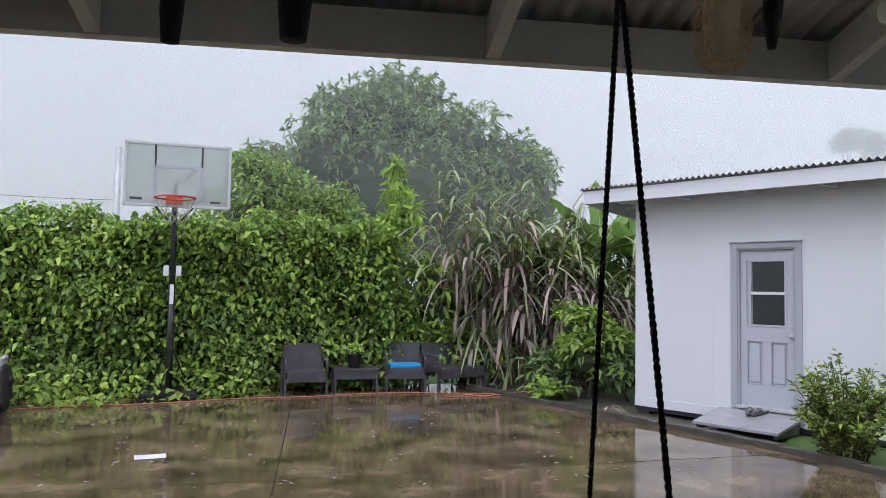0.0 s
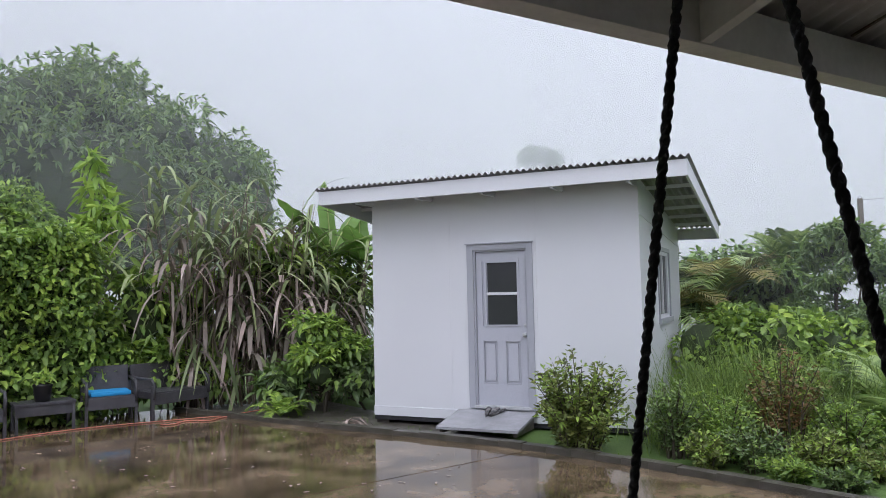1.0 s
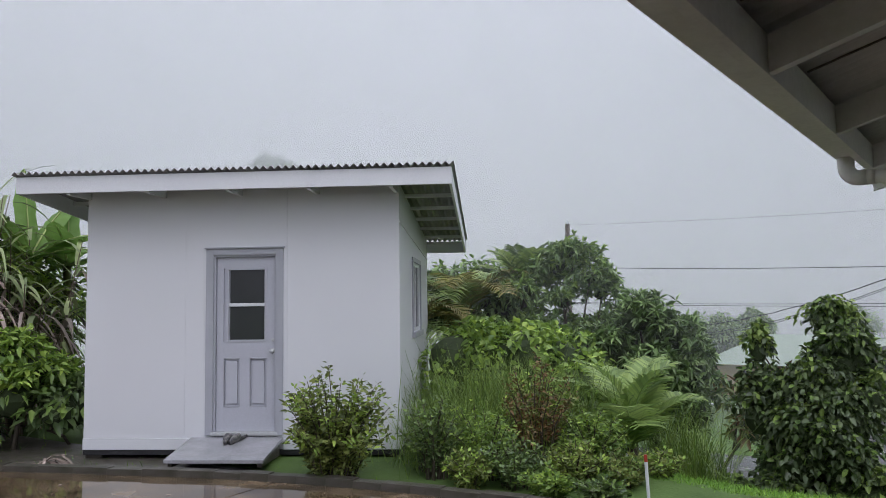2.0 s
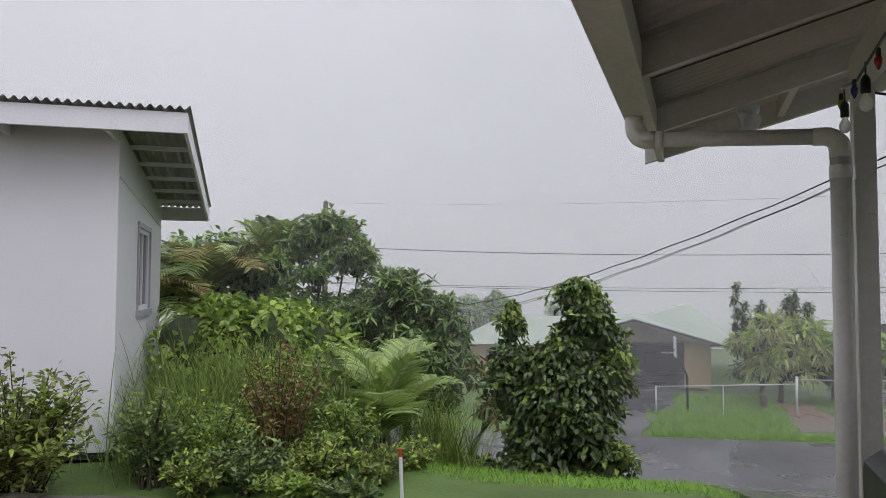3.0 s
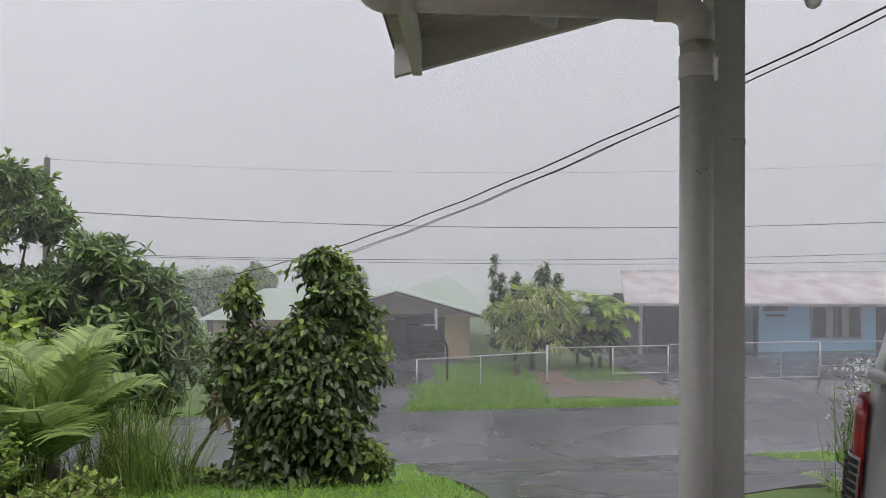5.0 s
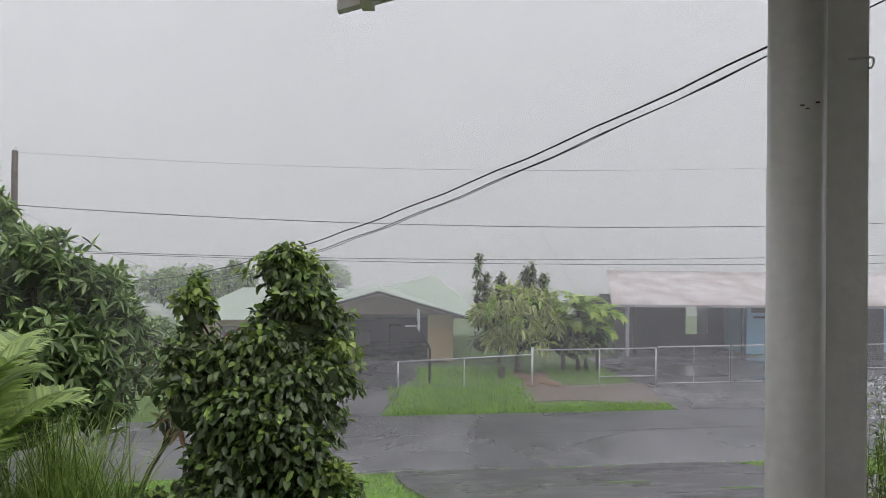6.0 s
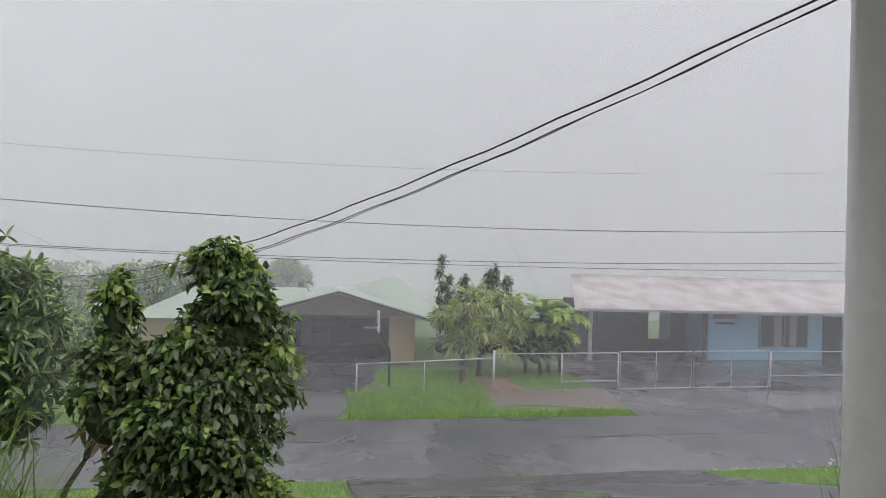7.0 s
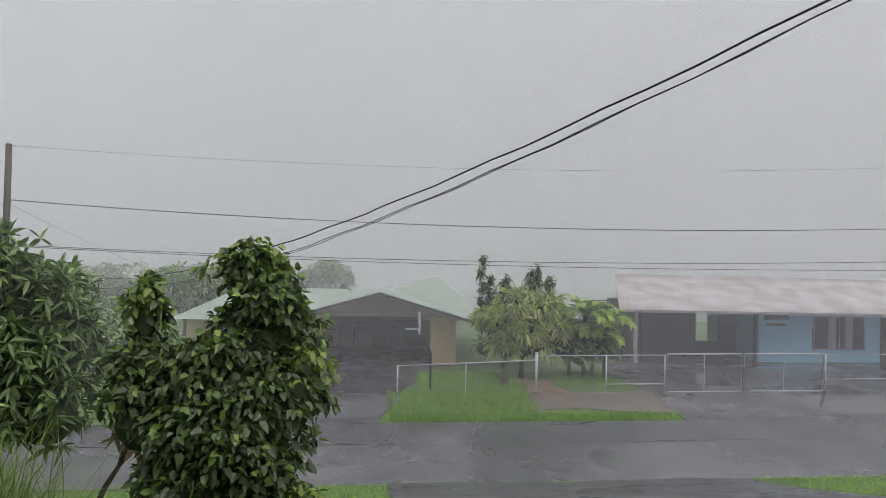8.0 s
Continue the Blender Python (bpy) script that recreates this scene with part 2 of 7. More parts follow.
def sheet(nx, ny, fn, thick=0.0):
    """A grid surface by fn(u, v), u and v from 0 to 1; with thickness if wanted."""
    uu, vv = np.meshgrid(np.linspace(0, 1, nx), np.linspace(0, 1, ny))
    top = [fn(u, v) for u, v in zip(uu.ravel(), vv.ravel())]
    faces = [(j * nx + i, j * nx + i + 1, (j + 1) * nx + i + 1, (j + 1) * nx + i) for j in range(ny - 1) for i in range(nx - 1)]
    verts = list(top)
    if thick:
        n = len(top)
        verts += [(x, y, z - thick) for x, y, z in top]
        faces += [tuple(n + k for k in f[::-1]) for f in faces]
        rim = [i for i in range(nx)] + [j * nx + nx - 1 for j in range(1, ny)] + [(ny - 1) * nx + i for i in range(nx - 2, -1, -1)] + [j * nx for j in range(ny - 2, 0, -1)]
        faces += [(b, a, n + a, n + b) for a, b in zip(rim, rim[1:] + rim[:1])]
    me = bpy.data.meshes.new("sheet")
    me.from_pydata(verts, [], faces)
    me.update()
    return me


def lerp(a, b, t):
    return a + (b - a) * t


# ---------- ground ----------
def height(x, y):
    """The lot is level, then falls to the road; beyond it the land falls away slowly."""
    start = 7.4 + 1.8 * min(max((y - 3.0) / 4.0, 0.0), 1.0)
    if x < start:
        z = 0.0
    elif x < 20.4:
        t = (x - start) / (20.4 - start)
        z = -3.2 * (t * 0.8 + 0.2 * t * t * (3 - 2 * t))
    elif x < 26.7:
        z = -3.2 - 0.10 * min((x - 20.4) / 0.5, 1.0)
    elif x < 50:
        t = min((x - 26.7) / 3.0, 1.0)
        z = -3.30 + 0.28 * t * t * (3 - 2 * t)
    else:
        z = -3.02 - 0.04 * (x - 50)
    z -= 0.012 * (min(max(y, -40), 40) + 4.0) * min(max((x - 10) / 10.0, 0.0), 1.0)
    return z - 0.006


xs = np.concatenate([[-600, -250, -100, -50, -25], np.arange(-12, 6, 1.0), np.arange(6, 30, 0.4), np.arange(30, 60, 2.5), [70, 90, 130, 200, 350, 700]])
ys = np.concatenate([[-700, -300, -120, -60, -35], np.arange(-25, 20, 0.8), [20, 25, 32, 45, 70, 120, 300, 700]])
gv = [(x, y, height(x, y) + (0.03 * math.sin(x * 2.1 + y) * math.sin(y * 1.7 - x * 0.6) if 7 < x < 18.5 else 0) - (0.09 if x < 6.3 else 0)) for y in ys for x in xs]
gf = [(j * len(xs) + i, j * len(xs) + i + 1, (j + 1) * len(xs) + i + 1, (j + 1) * len(xs) + i) for j in range(len(ys) - 1) for i in range(len(xs) - 1)]
g_me = bpy.data.meshes.new("ground")
g_me.from_pydata(gv, [], gf)
tagged(part("ground", g_me, M_GRASSGROUND, smooth=True), "grassy lot falling from the patio to the road", "ground", kind="structure")

HOUSE = pose(0, 0, 0, 0, 0, -6.2)
SHED = pose(5.65, 9.86, 0, 0, 0, -62.0)
KERB = [(3.75, 12.75), (4.1, 11.8), (4.45, 10.7), (5.05, 9.1), (5.62, 7.6), (5.95, 6.4), (6.12, 5.2), (6.25, 3.6), (6.35, 2.0)]

# concrete patio: slabs with joints between
patio = thing("concrete_patio", Matrix(), "wet brown-stained concrete patio with joints and puddles", "patio", kind="structure")


def kerb_x(y):
    pts = KERB[::-1]
    for (xa, ya), (xb, yb) in zip(pts, pts[1:]):
        if ya <= y <= yb:
            return lerp(xa, xb, (y - ya) / (yb - ya))
    return pts[0][0] if y < pts[0][1] else pts[-1][0]


def slab(x0f, x1f, y0, y1):
    n = 14
    bm = bmesh.new()
    left, right = [], []
    for i in range(n + 1):
        y = lerp(y0, y1, i / n)
        left.append((x0f(y), y))
        right.append((x1f(y), y))
    ring = left + right[::-1]
    top = [bm.verts.new((x, y, 0.0)) for x, y in ring]
    low = [bm.verts.new((x, y, -0.08)) for x, y in ring]
    bm.faces.new(top[::-1])
    for a in range(len(ring)):
        b = (a + 1) % len(ring)
        bm.faces.new((top[a], top[b], low[b], low[a]))
    part("slab", bm, M_CONC, patio)


def seam(y):
    return 0.28 + 0.095 * (y - 6.4)


slab(lambda y: -9.0, lambda y: seam(y) - 0.006, 6.91, 13.2)
slab(lambda y: seam(y) + 0.006, lambda y: kerb_x(y), 6.91, 13.2)
slab(lambda y: -9.0, lambda y: seam(y) - 0.006, -7.0, 6.89)
slab(lambda y: seam(y) + 0.006, lambda y: kerb_x(y), -7.0, 6.89)
part("joint_bed", box(-9, -7, -0.085, 6.2, 13.2, -0.03), M_KERB, patio)


# kerb round the planting, in cast lengths
kerb = thing("kerb", Matrix(), "low dark mossy concrete kerb beside the patio", "kerb", kind="structure")
kp = []
for (xa, ya), (xb, yb) in zip(KERB, KERB[1:]):
    for k in range(4):
        kp.append((lerp(xa, xb, k / 4), lerp(ya, yb, k / 4)))
kp.append(KERB[-1])
for i in range(0, len(kp) - 1):
    (xa, ya), (xb, yb) = kp[i], kp[i + 1]
    d = Vector((xb - xa, yb - ya, 0))
    ang = math.degrees(math.atan2(d.y, d.x))
    bm = box(0.003, 0.0, -0.08, d.length + 0.004, 0.13, 0.07 + 0.006 * math.sin(i * 2.3), 0.008)
    ob = part("kerb_stone", bm, M_KERB, kerb)
    ob.matrix_local = pose(xa, ya, 0, 0, 0, ang)

# road, driveway apron and verge beyond
def strip(x0, x1, y0, y1, lift, thick, nx=12, ny=40, wob=0.0):
    """Paving laid on the ground."""
    def at(u, v):
        y = lerp(y0, y1, v)
        x = lerp(x0 + wob * math.sin(y * 0.9), x1 + wob * math.sin(y * 1.3 + 1), u)
        return (x, y, height(x, y) + lift)
    return sheet(nx, ny, at, thick)


tagged(part("road", sheet(3, 60, lambda u, v: (lerp(20.45, 26.65, u) + 0.04 * math.sin(v * 90 + u), lerp(-90, 90, v), -3.262 - 0.012 * (min(max(lerp(-90, 90, v), -40), 40) + 4.0)), 0.12), M_ASPHALT), "wet grey asphalt road with a patched crack line", "road", kind="structure")
tagged(part("road_seam", sheet(2, 90, lambda u, v: (24.1 + 0.05 * u * (1 + 0.7 * math.sin(v * 61)) + 0.05 * math.sin(v * 37) + 0.03 * math.sin(v * 93), lerp(-60, 60, v), -3.256 - 0.012 * (min(max(lerp(-60, 60, v), -40), 40) + 4.0))), M_KERB), "dark tar seam along the road", "seam", kind="structure")
tagged(part("driveway", sheet(40, 14, lambda u, v: (lerp(6.4, 20.5, u) + 0.06 * math.sin(v * 9), lerp(-1.0 - 6.2 * min(max((lerp(6.4, 20.5, u) - 8.6) / 4.5, 0), 1), 0.85, v), height(lerp(6.4, 20.5, u), lerp(-1.0 - 6.2 * min(max((lerp(6.4, 20.5, u) - 8.6) / 4.5, 0), 1), 0.85, v)) + 0.03), 0.06), M_DRIVE), "wet dark asphalt driveway sloping down to the road", "driveway", kind="structure")
tagged(part("pavement", sheet(24, 8, lambda u, v: (lerp(26.6, 36.9, u), lerp(1.0 - 0.24 * (lerp(26.6, 36.9, u) - 26.6) + 0.12 * math.sin(u * 21), 4.6, v), height(lerp(26.6, 36.9, u), lerp(1.0 - 0.24 * (lerp(26.6, 36.9, u) - 26.6), 4.6, v)) + 0.02), 0.05), M_DRIVE), "wet dark asphalt garage drive across the road", "driveway", kind="structure")
tagged(part("pavement", strip(26.6, 36.9, -30.0, -8.6, 0.02, 0.05, 16, 20, 0.12), M_DRIVE), "wet dark asphalt forecourt across the road", "driveway", kind="structure")
M_SOIL = mat("wet_dark_soil", (0.13, 0.118, 0.108), 0.5, (0.17, 0.125, 0.095), 1.5, 20, 0.6)
tagged(part("soil_patch", sheet(16, 16, lambda u, v: (31.6 + 1.9 * (u - 0.5) * 2 * (0.8 + 0.2 * math.sin(v * 9)), -5.0 + 0.75 * (v - 0.5) * 2 * (0.8 + 0.2 * math.sin(u * 11)), height(31.6, -5.0) + 0.03 + 0.04 * math.sin(u * 5) * math.sin(v * 4)), 0.05), mat("reddish_soil", (0.22, 0.135, 0.085), 0.6, (0.15, 0.10, 0.07), 2.0, 20, 0.6)), "bare reddish soil behind the fence post", "soil", kind="structure")
tagged(part("soil_strip", strip(27.75, 30.2, -9.6, -4.0, 0.015, 0.05, 14, 30, 0.32), M_SOIL), "bare wet dark soil and gravel by the fence", "soil", kind="structure")

# ---------- the white shed ----------
SW, SD, BASE, SLOPE = 3.77, 3.78, 0.08, 0.100


def roof_z(v):
    """Underside of the shed's roof metal."""
    return 3.235 - SLOPE * (v + 0.50)


def prism(poly, axis, a, b, bm=None):
    """A flat polygon of (p, q) pulled along an axis from a to b; (p, q) are the other two axes in order."""
    bm = bm or bmesh.new()

    def at(p, q, c):
        return {"x": (c, p, q), "y": (p, c, q), "z": (p, q, c)}[axis]

    lo = [bm.verts.new(at(p, q, a)) for p, q in poly]
    hi = [bm.verts.new(at(p, q, b)) for p, q in poly]
    bm.faces.new(lo)
    bm.faces.new(hi[::-1])
    for i in range(len(poly)):
        j = (i + 1) % len(poly)
        bm.faces.new((lo[i], hi[i], hi[j], lo[j]))
    return bm


shed = thing("shed", SHED, "small white painted shed with a corrugated metal shed roof", "shed")
TW = 0.09
DX0, DX1, DZ0, DZ1 = 1.56, 2.31, 0.27, 2.345
top0 = roof_z(0) - 0.005
for a, b in ((0.0, 1.2175), (1.219, DX0), (DX1, 2.4395), (2.441, SW)):
    part("wall_panel", box(a, 0, BASE + 0.13, b, TW, top0), M_WHITE, shed)
part("wall_panel", box(DX0, 0, DZ1, DX1, TW, top0), M_WHITE, shed)
part("skirt_board", box(-0.004, -0.012, BASE, DX0 - 0.09, 0.02, BASE + 0.128, 0.004), M_WHITE, shed)
part("skirt_board", box(DX1 + 0.09, -0.012, BASE, SW + 0.004, 0.02, BASE + 0.128, 0.004), M_WHITE, shed)
part("floor_rim", box(DX0 - 0.09, 0.02, BASE, DX1 + 0.09, TW, DZ0 - 0.03), M_WHITE, shed)
# side walls with the window in the one towards the road
WV0, WV1, WZ0, WZ1 = 1.42, 2.46, 1.36, 2.32
for u0, u1, holes in ((SW - TW, SW, True), (0.0, TW, False)):
    spans = ((TW, WV0, BASE, None), (WV1, SD - TW, BASE, None), (WV0, WV1, BASE, WZ0), (WV0, WV1, WZ1, None)) if holes else ((TW, SD - TW, BASE, None),)
    for v0, v1, z0, z1 in spans:
        poly = [(v0, z0), (v1, z0), (v1, z1 if z1 else roof_z(v1) - 0.005), (v0, z1 if z1 else roof_z(v0) - 0.005)]
        part("wall_panel", prism(poly, "x", u0, u1), M_WHITE, shed)
part("wall_panel", box(0, SD - TW, BASE, SW, SD, roof_z(SD) - 0.02), M_WHITE, shed)
part("batten", prism([(0.0, 2.70), (SD, 2.70 - SLOPE * SD * 0.6), (SD, 2.725 - SLOPE * SD * 0.6), (0.0, 2.725)], "x", SW, SW + 0.012), M_WHITE, shed)
part("shed_floor", box(0.0, 0.0, BASE - 0.06, SW, SD, BASE - 0.004), M_DARK, shed)
for u, v in ((0.1, 0.15), (1.9, 0.15), (3.68, 0.15), (0.1, 3.6), (3.68, 3.6)):
    part("pier_block", box(u - 0.1, v - 0.1, -0.25 if v > 1 else -0.09, u + 0.1, v + 0.1, BASE - 0.062, 0.01), M_KERB, shed)

# roof: purlins across, rafters' tails, fascias, corrugated metal
R0, R1, V0, V1 = -0.58, 4.42, -0.50, 3.98
for v in (-0.20, 0.62, 1.30, 1.98, 2.66, 3.34, 3.88):
    z = roof_z(v)
    part("purlin", box(R0 + 0.03, v - 0.02, z - 0.05, R1 - 0.03, v + 0.02, z - 0.006), M_WHITE, shed)
for u in (0.02, 0.95, 1.88, 2.81, 3.74):
    part("rafter_tail", prism([(V0 + 0.03, roof_z(V0) - 0.20), (0.0, roof_z(0) - 0.14), (0.0, roof_z(0) - 0.06), (V0 + 0.03, roof_z(V0) - 0.06)], "x", u - 0.02, u + 0.02), M_WHITE, shed)
part("fascia", box(R0, V0 - 0.005, roof_z(V0) - 0.18, R1, V0 + 0.03, roof_z(V0) + 0.012, 0.003), M_WHITE, shed)
for u in (R0, R1 - 0.03):
    part("barge_board", prism([(V0 + 0.03, roof_z(V0) - 0.18), (V1, roof_z(V1) - 0.17), (V1, roof_z(V1) + 0.012), (V0 + 0.03, roof_z(V0) + 0.012)], "x", u, u + 0.03), M_WHITE, shed)
part("fascia", box(R0, V1, roof_z(V1) - 0.18, R1, V1 + 0.03, roof_z(V1) + 0.012, 0.003), M_WHITE, shed)


def corrugated(x0, x1, y0, y1, zf, pitch, amp, thick=0.006):
    """Corrugated metal, its ribs along y, on the plane z = zf(y)."""
    n = int((x1 - x0) / pitch * 8) + 1
    return sheet(n, 3, lambda u, v: (lerp(x0, x1, u), lerp(y0, y1, v), zf(lerp(y0, y1, v)) + amp * math.sin((lerp(x0, x1, u)) / pitch * 2 * math.pi)), thick)


part("roof_sheet", corrugated(R0 - 0.03, R1 + 0.03, V0 - 0.05, V1 + 0.08, lambda v: roof_z(v) + 0.045, 0.085, 0.018), M_ROOFMETAL, shed, "dark grey corrugated roof metal", smooth=True)

# door, with its casing
door = part("door", box(DX0 + 0.025, 0.055, DZ0 + 0.012, DX1 - 0.025, 0.075, DZ1 - 0.025), M_DOOR, shed, "pale grey door with a two-pane window above two panels")


def more(ob, *boxes):
    """Adds boxes to a part's own mesh."""
    bm = bmesh.new()
    bm.from_mesh(ob.data)
    for b in boxes:
        box(*b, bm=bm)
    bm.to_mesh(ob.data)
    bm.free()


L0, L1, R0_, R1_ = DX0 + 0.025, 1.665, 2.19, DX1 - 0.025
for q in ((L0, DZ0 + 0.012, L1, DZ1 - 0.025), (R0_, DZ0 + 0.012, R1_, DZ1 - 0.025)):
    part("stile", box(q[0], 0.035, q[1], q[2], 0.0545, q[3]), M_DOOR, door)
for z0, z1 in ((DZ0 + 0.012, 0.56), (1.135, 1.325), (2.19, DZ1 - 0.025)):
    part("rail", box(L1 + 0.0005, 0.035, z0, R0_ - 0.0005, 0.0545, z1), M_DOOR, door)
part("stile", box(1.87, 0.035, 0.5605, 1.98, 0.0545, 1.1345), M_DOOR, door)
for a, b in ((1.665, 1.87), (1.98, 2.19)):
    part("raised_panel", box(a + 0.035, 0.040, 0.60, b - 0.035, 0.0545, 1.095, 0.006), M_DOOR, door)
    for q in ((a, 0.56, a + 0.014, 1.135), (b - 0.014, 0.56, b, 1.135), (a + 0.014, 0.56, b - 0.014, 0.574), (a + 0.014, 1.121, b - 0.014, 1.135)):
        part("moulding", box(q[0], 0.030, q[1], q[2], 0.050, q[3], 0.003), M_TRIM, door)
for z0, z1 in ((1.345, 1.735), (1.775, 2.17)):
    part("pane", box(1.74, 0.048, z0, 2.15, 0.053, z1), mat("dark_screen_glass", (0.035, 0.037, 0.04), 0.15, (0.028, 0.03, 0.032), 3, 90, 0.05), door, "dark pane behind a fly screen")
for q in ((1.700, 1.32, 1.728, 2.195), (2.162, 1.32, 2.19, 2.195), (1.728, 1.32, 2.162, 1.345), (1.728, 2.170, 2.162, 2.195), (1.728, 1.737, 2.162, 1.775)):
    part("window_bead", box(q[0], 0.026, q[1], q[2], 0.054, q[3], 0.004), M_WHITE if q[1] == 1.737 else M_DOOR, door)
knob = spin([(0.012, 0), (0.03, 0.002), (0.03, 0.008), (0.012, 0.012), (0.011, 0.035), (0.024, 0.045), (0.029, 0.058), (0.022, 0.07), (0.004, 0.074)], 16, m=pose(2.262, 0.035, 1.215, 90))
part("door_knob", knob, M_GALV, door, "bright steel door knob", smooth=True)
part("door_knob", spin([(0.010, 0), (0.02, 0.002), (0.02, 0.01), (0.006, 0.014)], 14, m=pose(2.262, 0.035, 1.34, 90)), M_GALV, door, "steel deadbolt")
part("threshold", box(DX0 - 0.02, -0.03, DZ0 - 0.028, DX1 + 0.02, 0.085, DZ0 + 0.01, 0.006), M_GALV, shed)
for q in ((DX0 - 0.09, -0.022, BASE + 0.165, DX0, 0.0, DZ1 + 0.075), (DX1, -0.022, BASE + 0.165, DX1 + 0.085, 0.0, DZ1 + 0.075), (DX0, -0.022, DZ1, DX1, 0.0, DZ1 + 0.075)):
    part("door_casing", box(*q, 0.004), M_TRIM, shed)
part("drip_cap", box(DX0 - 0.105, -0.045, DZ1 + 0.077, DX1 + 0.10, 0.0, DZ1 + 0.092, 0.003), M_TRIM, shed)
for q in ((DX0, 0.0, DZ0, DX0 + 0.022, TW, DZ1), (DX1 - 0.022, 0.0, DZ0, DX1, TW, DZ1), (DX0, 0.0, DZ1 - 0.022, DX1, TW, DZ1)):
    part("door_jamb", box(*q), M_TRIM, shed)

# sliding window in the side wall
win = part("window", box(SW - 0.06, WV0, WZ0, SW - 0.01, WV0 + 0.05, WZ1), M_WHITE, shed, "white-framed sliding window with dark glass")
more(win, (SW - 0.06, WV1 - 0.05, WZ0, SW - 0.01, WV1, WZ1), (SW - 0.06, WV0, WZ0, SW - 0.01, WV1, WZ0 + 0.05), (SW - 0.06, WV0, WZ1 - 0.05, SW - 0.01, WV1, WZ1), (SW - 0.055, 1.91, WZ0, SW - 0.012, 1.97, WZ1))
for a, b in ((WV0 + 0.05, 1.91), (1.97, WV1 - 0.05)):
    part("pane", box(SW - 0.04, a, WZ0 + 0.05, SW - 0.034, b, WZ1 - 0.05), mat("dark_window_glass", (0.03, 0.034, 0.036), 0.10, (0.024, 0.027, 0.03), 2, 40, 0.0), win)
for q in ((SW, WV0 - 0.06, WZ0 - 0.06, SW + 0.02, WV0, WZ1 + 0.06), (SW, WV1, WZ0 - 0.06, SW + 0.02, WV1 + 0.06, WZ1 + 0.06), (SW, WV0, WZ1, SW + 0.02, WV1, WZ1 + 0.06), (SW, WV0 - 0.08, WZ0 - 0.075, SW + 0.045, WV1 + 0.08, WZ0)):
    part("window_trim", box(*q, 0.003), M_TRIM, win)

# plywood ramp to the door
ramp = thing("ramp", SHED, "grey painted plywood ramp leading up to the shed door", "ramp")
part("deck", prism([(-0.03, 0.225), (-0.77, 0.115), (-0.77, 0.082), (-0.03, 0.192)], "x", 1.315, 2.40), M_RAMP, ramp)
for u in (1.37, 2.345):
    part("joist", prism([(-0.06, 0.185), (-0.72, 0.088), (-0.72, 0.03), (-0.06, 0.02)], "x", u - 0.025, u + 0.025), M_KERB, ramp)

# ---------- carport ----------
EAVE, PITCH, XE, XW, YB = 2.255, 0.28, 5.98, -8.5, -6.0


def carp_z(y, base=2.615):
    """Height of the carport roof's underside at depth y."""
    return base + PITCH * (EAVE - y)


carport = thing("carport_roof", HOUSE, "aged white timber carport roof with rafters and corrugated metal", "carport", kind="structure")
part("ceiling", corrugated(XW, XE + 0.03, EAVE + 0.10, YB, lambda y: carp_z(y) + 0.02, 0.076, 0.011), M_CEIL, carport, "painted corrugated metal", smooth=True)
part("fascia", box(XW, EAVE - 0.02, 2.472, XE, EAVE + 0.022, 2.612, 0.004), M_CARPORT, carport)
gut = bmesh.new()
for q in ((XW, EAVE + 0.024, 2.502, 4.86, EAVE + 0.125, 2.51), (XW, EAVE + 0.118, 2.51, 4.86, EAVE + 0.126, 2.60), (XW, EAVE + 0.024, 2.51, 4.86, EAVE + 0.03, 2.59)):
    box(*q, bm=gut)
part("gutter", gut, M_CARPORT, carport, "dull white metal gutter")
part("drip_edge", box(XW, EAVE + 0.10, 2.60, XE + 0.03, EAVE + 0.112, 2.63), M_RUSTY, carport)
for x in (-7.83, -6.64, -5.45, -4.26, -3.07, -1.88, -0.69, 0.50, 1.69, 2.78, 3.94, 5.05):
    poly = [(EAVE - 0.022, 2.476), (EAVE - 0.022, 2.606), (YB, carp_z(YB) - 0.008), (YB, carp_z(YB) - 0.14)]
    part("rafter", prism(poly, "x", x - 0.022, x + 0.022), M_CARPORT, carport)
# open laps between the roof sheets
for x in (-5.9, -4.1, -2.3, -0.1, 1.35, 2.45, 3.35, 4.5, 5.5):
    poly = [(EAVE - 0.025, carp_z(EAVE) + 0.004), (EAVE - 0.025, carp_z(EAVE) + 0.010), (YB, carp_z(YB) + 0.010), (YB, carp_z(YB) + 0.004)]
    part("sheet_lap", prism(poly, "x", x - 0.006, x + 0.006), M_RUSTY, carport, "dark open lap between roof sheets")
part("barge_board", prism([(EAVE + 0.1, 2.46), (EAVE + 0.1, 2.64), (YB, carp_z(YB)), (YB, carp_z(YB) - 0.19)], "x", XE - 0.045, XE), M_CARPORT, carport)
for y in (1.55, 0.45, -0.75, -1.95):
    z = carp_z(y) - 0.004
    part("blocking", box(5.075, y - 0.02, z - 0.10, XE - 0.046, y + 0.02, z - 0.004), M_CARPORT, carport)
part("post_beam", box(XW, 1.271, 2.60, 4.885, 1.361, 2.745, 0.005), M_CARPORT, carport)
tagged(part("carport_post", box(4.789, 1.271, 0.0, 4.879, 1.361, 2.60, 0.006), M_CARPORT), "square aged white timber carport post", "post", kind="structure").matrix_world = HOUSE
tagged(part("carport_post", box(-6.5, 1.271, 0.0, -6.41, 1.361, 2.60, 0.006), M_CARPORT), "square aged white timber carport post", "post", kind="structure").matrix_world = HOUSE
